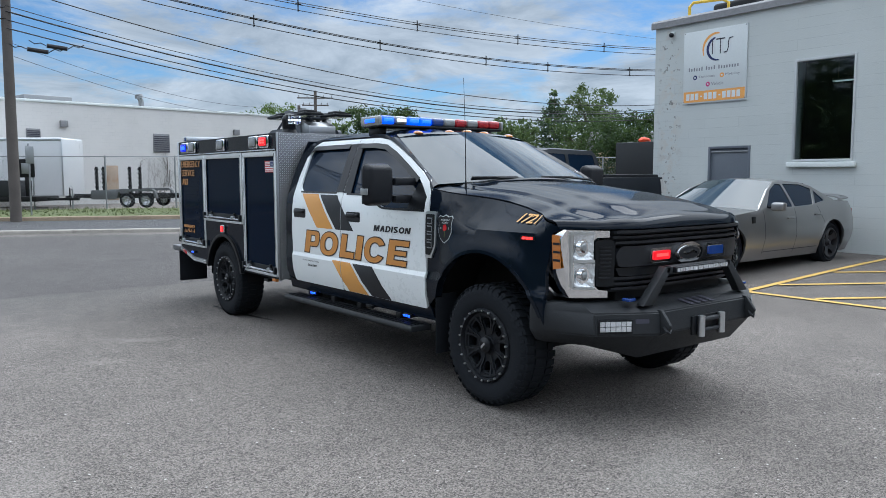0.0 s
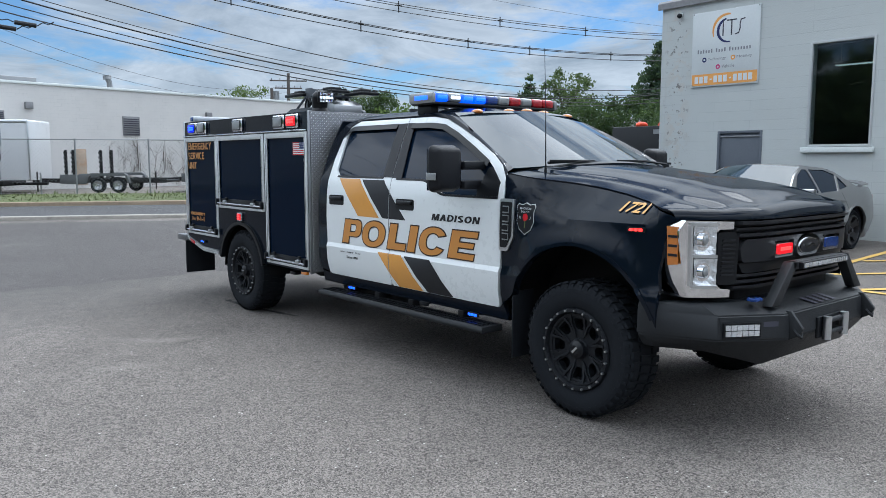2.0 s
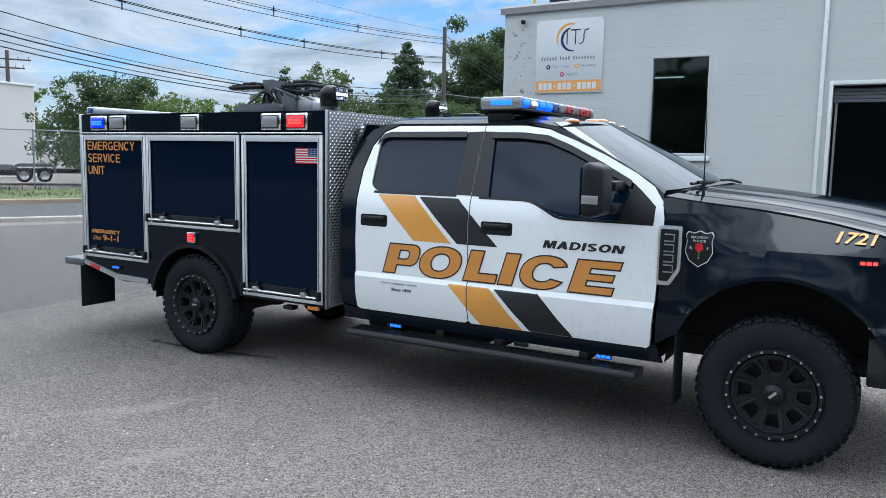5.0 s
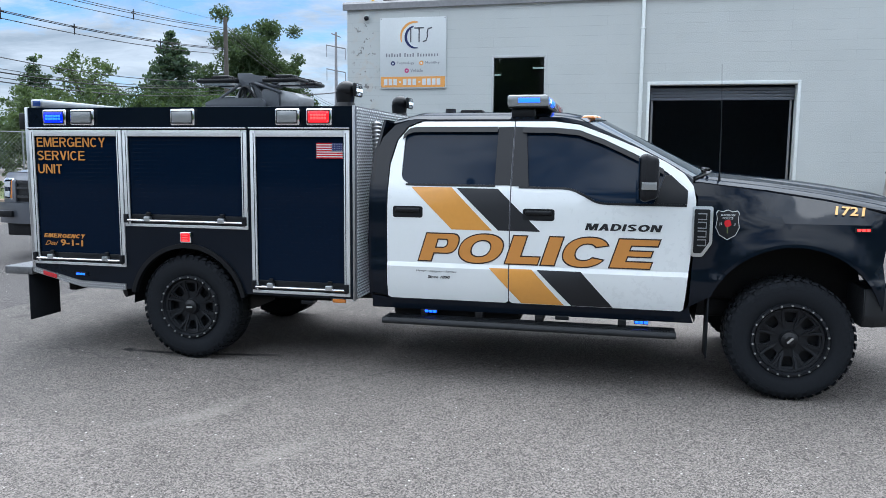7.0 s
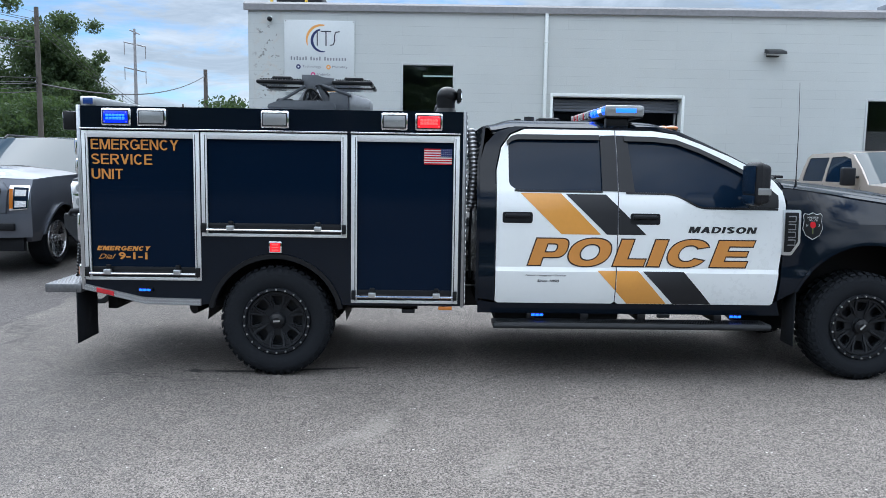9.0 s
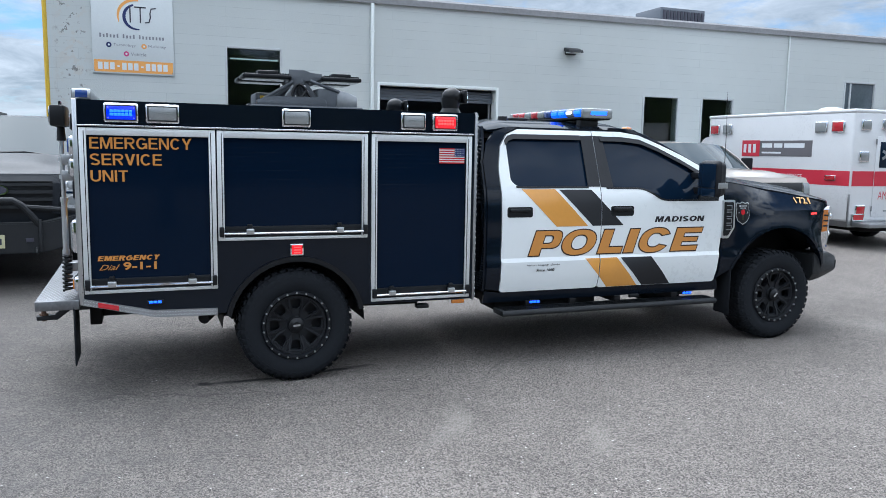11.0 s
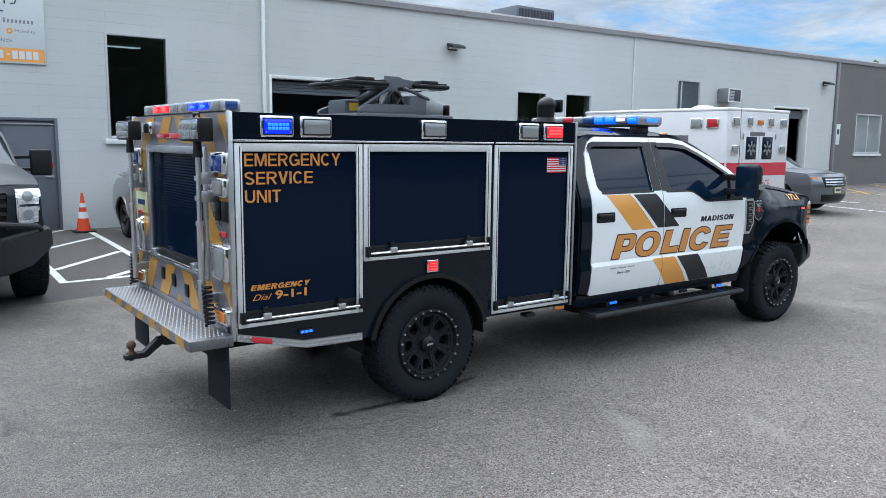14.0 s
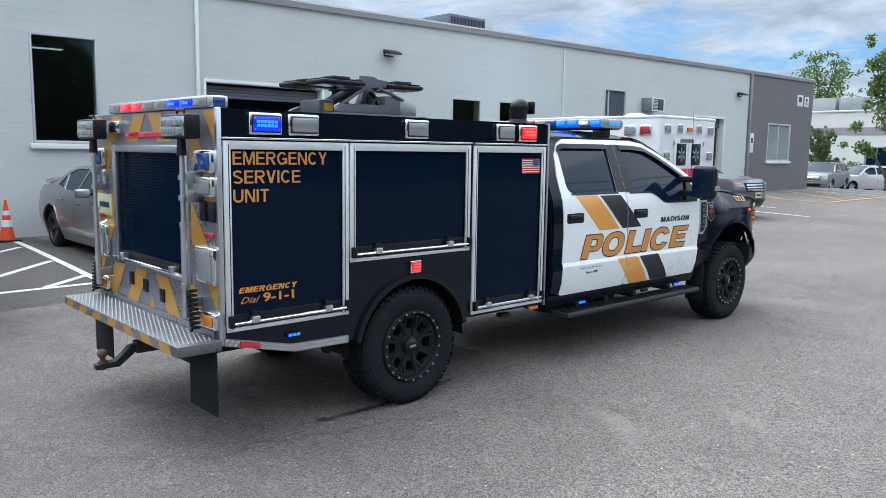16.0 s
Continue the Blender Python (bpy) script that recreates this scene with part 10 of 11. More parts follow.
def ambulance():
    x, y = 10.6, -3.785
    z0 = gz(8.6, -3.8)
    r = root("ambulance", "white box ambulance with red band, parked nose to the building", "ambulance", pose(x, y, z0))
    hw, x0, x1, zt = 1.165, -2.0, 2.0, 2.55
    part("box_body", box(B(), x0, x1, -hw, hw, 0.50, zt, 0.05, 3), M_VANWHITE, r)
    part("roof_cap", box(B(), x0 - 0.01, x1 + 0.01, -hw - 0.01, hw + 0.01, zt - 0.03, zt + 0.045, 0.03, 3), M_VANWHITE, r)
    for a, b in ((-1.2, 0.3), (0.9, -0.4)):
        bm = B()
        bmesh.ops.create_uvsphere(bm, u_segments=16, v_segments=8, radius=0.25, matrix=Matrix.Translation((a, b + 0.6, zt + 0.04)) @ Matrix.Diagonal((1, 1, 0.3, 1)))
        part("roof_vent", bm, M_VANWHITE, r)
    y1 = hw + 0.002
    for s in (1, -1):
        part("red_band", box(B(), x0 + 0.03, x1 - 0.03, s * y1, s * (y1 + 0.002), 1.17, 1.45), M_AMBRED, r)
        part("corner_trim", box(B(), x0 - 0.004, x0 + 0.03, s * (hw - 0.02), s * (hw + 0.006), 0.45, 1.02, 0.004), M_ALUD, r)
    # name panel: unread plain shapes
    p = part("name_panel", box(B(), -1.05, 0.85, y1, y1 + 0.003, 1.70, 2.02), M_AMBGREY, r)
    part("name_block", box(B(), 0.35, 0.87, y1 + 0.003, y1 + 0.005, 1.69, 2.03), M_AMBRED, p)
    for i in range(3):
        part("name_bar", box(B(), 0.74 - i * 0.14, 0.82 - i * 0.14, y1 + 0.005, y1 + 0.007, 1.77, 1.95), M_SIGN, p)
    for a, b in ((0.28, 0.0), (-0.05, -0.28), (-0.33, -0.86)):
        part("name_bar", box(B(), b, a, y1 + 0.003, y1 + 0.005, 1.875, 1.965), M_SIGN, p)
    part("name_bar", box(B(), -0.25, 0.28, y1 + 0.003, y1 + 0.005, 1.755, 1.79), M_SIGN, p)
    fs = lambda u, z: hw
    part("band_lettering", writing("EMERGENCY", 1.20, 1.255, 0.10, 0.72, fs, 0.0055, -1, 0.01), M_SIGN, r, "", 0)
    part("band_lettering", writing("MEDICAL SERVICE", 0.02, 1.255, 0.10, 0.86, fs, 0.0055, -1, 0.01), M_SIGN, r, "", 0)
    for u, m in ((-1.45, M_LENSCLR), (-1.02 - 0.0, M_LENSCLR)):
        pass
    for u0, m in ((-1.65, M_LENSRED), (-1.25, M_LENSCLR), (1.35, M_LENSCLR), (1.75, M_LENSRED)):
        b = part("warning_light", box(B(), u0 - 0.15, u0 + 0.15, y1, y1 + 0.035, 2.16, 2.38, 0.02, 3), M_CHROME, r)
        part("lens", box(B(), u0 - 0.12, u0 + 0.12, y1 + 0.033, y1 + 0.045, 2.185, 2.355, 0.01), m, b)
    b = part("side_marker", box(B(), -1.68, -1.42, y1, y1 + 0.03, 1.26, 1.36, 0.008), M_CHROME, r)
    part("lens", box(B(), -1.66, -1.44, y1 + 0.03, y1 + 0.036, 1.275, 1.345), M_LENSRED, b)
    # rear face
    X = x0 - 0.002
    part("red_band", box(B(), X - 0.002, X, -hw + 0.03, hw - 0.03, 1.17, 1.45), M_AMBRED, r)
    for s in (1, -1):
        d = part("rear_door", box(B(), X - 0.012, X, s * 0.008, s * 0.60, 0.60, 2.10, 0.006), M_VANWHITE, r)
        part("red_band", box(B(), X - 0.0145, X - 0.0125, s * 0.012, s * 0.595, 1.17, 1.45), M_AMBRED, d)
        wf = part("door_window", box(B(), X - 0.02, X - 0.013, s * 0.11, s * 0.50, 1.52, 2.00, 0.004), M_GLASS, d)
        bm = B()
        for k in range(3):
            a = k * math.pi / 3
            c, sn = math.cos(a), math.sin(a)
            w, L = 0.028, 0.15
            vs = [bm.verts.new((X - 0.0215, s * 0.305 + w * p1 * c - L * p2 * sn, 1.76 + w * p1 * sn + L * p2 * c)) for p1, p2 in ((-1, -1), (1, -1), (1, 1), (-1, 1))]
            bm.faces.new(vs)
        part("star_symbol", bm, M_STEEL, wf, "", 0)
        part("door_handle", box(B(), X - 0.04, X - 0.013, s * 0.04, s * 0.10, 1.08, 1.16, 0.008), M_CHROME, d)
        for z in (0.75, 2.0):
            part("hinge", cyl(B(), (X - 0.02, s * 0.61, z - 0.05), (X - 0.02, s * 0.61, z + 0.05), 0.014, n=8), M_STEEL, d)
        for z0_, m in ((2.20, M_LENSCLR), (1.62, M_LENSCLR), (0.62, M_LENSRED)):
            b = part("warning_light", box(B(), X - 0.035, X, s * 0.78, s * 1.02, z0_, z0_ + 0.20, 0.016, 3), M_CHROME, r)
            part("lens", box(B(), X - 0.045, X - 0.033, s * 0.805, s * 0.995, z0_ + 0.025, z0_ + 0.175, 0.008), m, b)
        b = part("warning_light", box(B(), X - 0.035, X, s * 0.30, s * 0.50, 2.22, 2.42, 0.016, 3), M_CHROME, r)
        part("lens", box(B(), X - 0.045, X - 0.033, s * 0.32, s * 0.48, 2.24, 2.40, 0.008), M_LENSCLR, b)
    part("amber_light", box(B(), X - 0.04, X, -0.10, 0.10, 2.26, 2.36, 0.012), M_LENSAMB, r)
    bm = letters("AMBULANCE", 0.16, 0.95, 0.0)
    for w in bm.verts:
        w.co = Vector((X - 0.016, 0.47 - w.co.x, 0.92 + w.co.z))
    part("door_lettering", bm, M_AMBRED, r, "red capitals across the rear doors", 0)
    part("name_block", box(B(), X - 0.016, X - 0.012, -0.20, 0.36, 2.02, 2.10), M_AMBGREY, r)
    part("caption_bar", box(B(), X - 0.016, X - 0.012, -0.3, 0.3, 0.69, 0.72), M_STEEL, r)
    part("step_bumper", box(B(), x0 - 0.38, x0, -1.05, 1.05, 0.42, 0.50, 0.01), M_ALUD, r, "chequer-plate rear step")
    part("skirt", box(B(), x0 + 0.02, x1, -hw + 0.03, hw - 0.03, 0.40, 0.52, 0.01), M_ALUD, r)
    for s in (1, -1):
        b = part("corner_lamp", box(B(), x0 - 0.05, x0, s * 0.80, s * 1.10, 0.52, 0.66, 0.01), M_CHROME, r)
        part("lens", box(B(), x0 - 0.058, x0 - 0.048, s * 0.83, s * 1.07, 0.54, 0.64), M_LENSRED, b)
    # van cab ahead of the box
    bm = prism(B(), rounded([(1.98, 0.50), (1.98, 2.15), (2.35, 2.10), (2.95, 1.55), (3.75, 1.30), (3.85, 0.9), (3.85, 0.50)], 0.08), "y", -0.98, 0.98, 0.05)
    orient(bm)
    part("van_cab", bm, M_VANWHITE, r)
    part("chassis", box(B(), x0 + 0.2, 3.5, -0.5, 0.5, 0.28, 0.48, 0.02), M_CHASSIS, r)
    wheel_set(r, [(-0.55, 1.12, 1), (-0.55, -1.12, -1), (3.1, 0.98, 1), (3.1, -0.98, -1)], 0.38, 0.30, 0.22, M_ALLOY, "six")


ambulance()


def traffic_cone(x, y):
    z = gz(x, y)
    r = root("traffic_cone", "orange traffic cone with two white bands by the door", "traffic cone", pose(x, y, z))
    part("base", box(B(), -0.18, 0.18, -0.18, 0.18, 0, 0.035, 0.012), M_BLACKPL, r)
    prof = [(0.125, 0.03), (0.02, 0.70), (0.022, 0.72), (0.001, 0.72)]
    bm = B()
    n = 24
    rows = [[bm.verts.new((rr * math.cos(2 * math.pi * i / n), rr * math.sin(2 * math.pi * i / n), h)) for i in range(n)] for rr, h in prof]
    for a, b in zip(rows, rows[1:]):
        for i in range(n):
            bm.faces.new((a[i], a[(i + 1) % n], b[(i + 1) % n], b[i]))
    part("body", bm, M_CONE, r)
    for h0, h1 in ((0.26, 0.38), (0.46, 0.54)):
        f = lambda h: 0.125 - 0.105 * (h - 0.03) / 0.67 + 0.003
        bm = B()
        rows = [[bm.verts.new((f(h) * math.cos(2 * math.pi * i / n), f(h) * math.sin(2 * math.pi * i / n), h)) for i in range(n)] for h in (h0, h1)]
        for i in range(n):
            bm.faces.new((rows[0][i], rows[0][(i + 1) % n], rows[1][(i + 1) % n], rows[1][i]))
        part("white_band", bm, M_SIGN, r)


traffic_cone(14.30, 8.62)


# ---- street side: fence, trailers, far hall ----
M_BARK = mat("bark", (0.10, 0.08, 0.06), 0.9, vary=0.3, scale=8, grain=0.6, gscale=40)


def leaf_mat(name, a, b):
    m = mat(name, a, 0.6, vary=0, spec=0.25)
    n, l, p = nodes_of(m)
    geo = n.new("ShaderNodeNewGeometry")
    tc = n.new("ShaderNodeTexCoord").outputs["Object"]
    col = mixrgb(n, l, geo.outputs["Random Per Island"], a, b)
    col = mixrgb(n, l, noise_fac(n, l, tc, 0.6, 3, 0.5, 0.35, 0.65, (0, 0.45)), col, tuple(c * 0.55 for c in a))
    l.new(col, p.inputs["Base Color"])
    tr = n.new("ShaderNodeBsdfTranslucent")      # daylight shines through thin leaves
    l.new(mixrgb(n, l, 0.5, col, (0.16, 0.24, 0.05)), tr.inputs["Color"])
    mx = n.new("ShaderNodeMixShader")
    mx.inputs[0].default_value = 0.32
    l.new(p.outputs[0], mx.inputs[1])
    l.new(tr.outputs[0], mx.inputs[2])
    l.new(mx.outputs[0], n["Material Output"].inputs["Surface"])
    return m


M_LEAF = leaf_mat("mid_green_leaves", (0.070, 0.108, 0.050), (0.14, 0.185, 0.085))
M_LEAFL = leaf_mat("light_green_leaves", (0.085, 0.145, 0.038), (0.17, 0.23, 0.075))
M_LEAFD = leaf_mat("dark_green_leaves", (0.024, 0.048, 0.024), (0.052, 0.088, 0.042))
M_LEAFO = leaf_mat("oak_green_leaves", (0.034, 0.060, 0.032), (0.078, 0.115, 0.056))
M_NEEDLE = leaf_mat("dark_needles", (0.040, 0.075, 0.052), (0.085, 0.125, 0.085))


def leaf_cloud(rng, centres, count, size, m):
    """Many small leaf blades gathered round the clump centres."""
    vs, fs = [], []
    w = np.array([c[3] ** 2 for c in centres])
    w = w / w.sum()
    pick = rng.choice(len(centres), count, p=w)
    for k in range(count):
        cx, cy, cz, cr = centres[pick[k]]
        d = rng.normal(size=3)
        d /= np.linalg.norm(d) + 1e-9
        rad = cr * (0.15 + 1.05 * rng.random() ** 0.75)
        p = np.array((cx, cy, cz)) + d * rad * np.array((1, 1, 0.75))
        a = rng.normal(size=3)
        a /= np.linalg.norm(a)
        b = np.cross(a, rng.normal(size=3))
        b /= np.linalg.norm(b) + 1e-9
        s = size * (0.6 + 0.8 * rng.random())
        i = len(vs)
        vs += [tuple(p - a * s), tuple(p + b * s * 0.55), tuple(p + a * s), tuple(p - b * s * 0.55)]
        fs.append((i, i + 1, i + 2, i + 3))
    me = bpy.data.meshes.new("crown")
    me.from_pydata(vs, [], fs)
    me.materials.append(m)
    return me


def tree(name, label, x, y, z0, h, spread, seed, m=None, leaves=2600, size=0.16, trunk_h=0.3, lean=0.0):
    """A broad-leaved tree: tapered trunk, limbs, and a crown of clumps with gaps."""
    rng = np.random.default_rng(seed)
    r = root(name, label, "tree", pose(x, y, z0))
    bm = B()
    th = h * 0.62
    tr = 0.018 * h + 0.04
    pts = [(lean * (i / 6) * th + 0.05 * h * 0.3 * math.sin(i * 1.3 + seed), 0.03 * h * math.cos(i * 1.1 + seed) * (i / 6), th * i / 6) for i in range(7)]
    tube(bm, pts, [tr * (1.25 if i == 0 else 1 - 0.13 * i) for i in range(7)], 8)
    centres = []
    nb = 11
    for k in range(nb):
        t = trunk_h + (1 - trunk_h) * (k + 0.5) / nb
        base = Vector(pts[min(6, int(t * 0.95 * 6))])
        a = k * 2.4 + rng.random() * 0.9
        out = spread * (0.55 + 0.5 * rng.random()) * math.sin(math.pi * min(0.95, 0.25 + 0.62 * (k + 0.5) / nb))
        tip = Vector((math.cos(a) * out, math.sin(a) * out, h * (trunk_h + (0.95 - trunk_h) * (k + 0.6) / nb) + 0.02 * h * rng.normal()))
        mid = base.lerp(tip, 0.5) + Vector((0, 0, 0.04 * h))
        tube(bm, [base, mid, tip], [tr * 0.45, tr * 0.28, tr * 0.08], 5)
        centres.append((*tip, spread * (0.18 + 0.12 * rng.random())))
        centres.append((*mid.lerp(tip, 0.4), spread * (0.18 + 0.12 * rng.random())))
        for _ in range(6):
            q = tip + Vector(rng.normal(size=3)) * spread * 0.33
            centres.append((q.x, q.y, min(q.z, h * 0.97), spread * (0.08 + 0.12 * rng.random())))
    for k in (0.48, 0.64, 0.78):
        centres.append((*pts[min(6, int(k * 8))][:2], h * k, spread * (0.62 - 0.35 * abs(k - 0.55))))
    part("trunk", bm, M_BARK, r)
    far = seed >= 100
    o = new("crown", leaf_cloud(rng, centres, leaves if far else int(leaves * 1.9), size if far else size * 0.62, m or M_LEAF))
    o.parent = r
    o["kind"] = "stuff"
    return r


def conifer(name, label, x, y, z0, h, spread, seed, leaves=2600, size=0.18):
    """A pine or spruce with whorls of drooping branches."""
    rng = np.random.default_rng(seed)
    r = root(name, label, "tree", pose(x, y, z0))
    bm = cyl(B(), (0, 0, 0), (0, 0, h * 0.98), 0.02 * h, 0.01, 8)
    centres = []
    n = 20
    for k in range(n):
        z = h * (0.16 + 0.80 * k / (n - 1) + 0.012 * rng.normal())
        rad = spread * (1 - k / n) ** 0.8 * (0.75 + 0.5 * rng.random())
        for j in range(5 if k < n - 3 else 3):
            a = j * 1.26 + k * 0.7 + rng.random() * 0.5
            L = rad * (0.7 + 0.5 * rng.random())
            tip = Vector((math.cos(a) * L, math.sin(a) * L, z - 0.10 * L + 0.12 * L * rng.random()))
            tube(bm, [(0, 0, z), tip], [0.004 * h, 0.01], 4)
            for q in (0.45, 0.75, 1.0):
                c = Vector((0, 0, z)).lerp(tip, q)
                centres.append((c.x, c.y, c.z, 0.075 * spread + 0.15 * L * (1.1 - 0.5 * q)))
    centres.append((0, 0, h * 0.97, 0.05 * spread))
    part("trunk", bm, M_BARK, r)
    o = new("crown", leaf_cloud(rng, centres, int(leaves * 2.2), size * 0.6, M_NEEDLE))
    o.parent = r
    o["kind"] = "stuff"
    return r


M_RUSTPATCH = mat("rust_stained_wall_patch", (0.42, 0.33, 0.25), 0.7, vary=0.3, scale=3, dirt=0.8, dcol=(0.30, 0.13, 0.05))
M_GUARD = mat("dull_grey_trailer_paint", (0.12, 0.125, 0.13), 0.45, 0.3, vary=0.15)


def far_hall():
    """The long pale hall across the street."""
    ang = math.degrees(math.atan2(0.17, 0.985))
    m = pose(29.3, 51.6, 0, 0, 0, ang)
    r = root("far_hall", "long pale industrial hall across the street", "building", m)
    part("wall", box(B(), -46, 0, 0, 0.4, -0.2, 5.72), M_FARWALL, r)
    part("wall", box(B(), -0.4, 0, 0.4, 26, -0.2, 5.72), M_FARWALL, r)
    part("roof", box(B(), -46, -0.02, 0.02, 26, 5.40, 5.60), M_ROOF, r)
    part("roof_edge", box(B(), -46.1, 0.08, -0.08, 0.5, 5.72, 5.86, 0.02), M_WHITETRIM, r)
    for u0, u1, z0, z1, n in ((-21.4, -20.65, 3.75, 4.25, 4), (-14.07, -12.99, 3.08, 4.23, 8), (-5.4, -4.6, 2.9, 3.9, 6)):
        v = part("louvre_vent", box(B(), u0, u1, -0.05, -0.002, z0, z1, 0.01), M_COPING, r)
        for i in range(n):
            z = z0 + 0.06 + (z1 - z0 - 0.12) * i / n
            part("slat", box(B(), u0 + 0.05, u1 - 0.05, -0.075, -0.05, z, z + 0.05), M_INK, v)
    for u, z in ((-19.4, 4.4), (-8.2, 4.35)):
        part("wall_light", box(B(), u - 0.2, u + 0.2, -0.22, -0.002, z, z + 0.36, 0.02), M_COPING, r)
    # thin panel added for the narrow rust-stained patch of this wall
    part("rust_patch", box(B(), -17.05, -16.35, -0.03, -0.002, 0.2, 2.25, 0.01), M_RUSTPATCH, r)
    part("roof_pipe", tube(B(), [(-14.1, 1.2, 5.6), (-14.15, 1.2, 6.3), (-14.25, 1.2, 6.5)], 0.16, 10), M_STEEL, r)
    part("pipe_cap", cyl(B(), (-14.25, 1.2, 6.45), (-14.3, 1.2, 6.7), 0.26, 0.22, 12), M_STEEL, r)
    part("roof_unit", box(B(), -20, -17.2, 4, 6, 5.6, 6.5, 0.04), M_STEEL, r)
    part("roof_unit", box(B(), -17.0, -14.5, 4, 6, 5.6, 6.25, 0.04), M_KERBTAN, r)
    part("roof_unit", box(B(), -24, -21, 5, 7, 5.6, 6.2, 0.04), M_COPING, r)


far_hall()


def wall_vine(u, reach, seed, top):
    """A leafless climber spread over the hall's wall."""
    rng = random.Random(seed)
    m = pose(29.3, 51.6, 0, 0, 0, math.degrees(math.atan2(0.17, 0.985))) @ pose(u, -0.06, 0.1)
    bm = B()

    def grow(p, a, left, r):
        pts = [p]
        while left > 0 and p[2] < top:
            a += rng.uniform(-0.45, 0.45)
            a = max(-1.1, min(1.1, a))
            p = (max(-reach, min(reach, p[0] + 0.2 * math.sin(a))), rng.uniform(-0.04, 0.02), p[2] + 0.2 * math.cos(a))
            pts.append(p)
            left -= 0.2
            if r > 0.0035 and rng.random() < 0.38:
                grow(p, a + rng.choice((-0.8, 0.8)), left * 0.7, r * 0.62)
        if len(pts) > 1:
            tube(bm, pts, [r * (1 - 0.6 * i / len(pts)) for i in range(len(pts))], 4)
    for k in range(4):
        grow((rng.uniform(-0.3, 0.3) * reach, 0, 0), rng.uniform(-0.4, 0.4), top * 1.25, 0.013)
    r = root("wall_vine", "bare twiggy vine climbing the pale hall wall", "vine", m)
    o = part("climber_stem", bm, M_BARK, r)
    o["kind"] = "stuff"


wall_vine(-14.1, 0.9, 5, 3.0)
wall_vine(-12.3, 0.8, 9, 2.6)
wall_vine(-10.6, 0.8, 13, 2.7)


def chain_fence(s0, s1, q, z0, z1):
    r = root("chain_link_fence", "grey chain-link fence on steel posts along the verge", "fence")
    n = int((s1 - s0) / 3.0)
    for i in range(n + 1):
        s = s0 + (s1 - s0) * i / n
        part("post", cyl(B(), street(s, q, z0), street(s, q, z1 + 0.05), 0.035, n=8), M_STEEL, r)
    part("top_rail", cyl(B(), street(s0, q, z1), street(s1, q, z1), 0.025, n=6), M_STEEL, r)
    bm = B()
    p = 0.16
    h = z1 - z0 - 0.05
    k = int((s1 - s0 + h) / p)
    for i in range(k):
        for sgn in (1, -1):
            a = s0 + i * p - (0 if sgn < 0 else h)
            b = a + h if sgn > 0 else a - h
            sa, sb = max(s0, min(s1, a)), max(s0, min(s1, b))
            if abs(sa - sb) < 0.05:
                continue
            za, zb = z0 + 0.05 + h * (sa - a) / (b - a), z0 + 0.05 + h * (sb - a) / (b - a)
            cyl(bm, street(sa, q, za), street(sb, q, zb), 0.0032, n=3, caps=False)
    o = part("wire_mesh", bm, M_STEEL, r, "", 0)
    o["kind"] = "stuff"


chain_fence(-24, 27, 14.05, 0.15, 2.5)


def verge_grass():
    """Uneven blades over the verge, longest along the fence."""
    rng = random.Random(17)
    bm = B()
    for i in range(9000):
        s, q = rng.uniform(-20, 26), 7.25 + 6.8 * rng.random() ** 0.8
        h = rng.uniform(0.03, 0.09) * (2.2 if q > 13.6 else 1.0) * (0.6 + 0.8 * max(0.0, noise.noise((s * 0.5, q * 0.5, 0)) + 0.4))
        x, y, z = street(s, q, 0.148)
        a, w = rng.uniform(0, 6.28), rng.uniform(0.010, 0.030)
        dx, dy = math.cos(a) * w, math.sin(a) * w
        t = rng.uniform(-0.5, 0.5) * h
        bm.faces.new([bm.verts.new(p) for p in ((x - dx, y - dy, z), (x + dx, y + dy, z), (x + dy * 2 + t, y - dx * 2 + t, z + h))])
    ob = new("verge_grass", mesh_of("verge_grass", bm, M_GRASS, 0))
    tagged(ob, "tufts of mown grass along the chain-link fence", "grass", kind="stuff")


verge_grass()
VIEW = -37.7


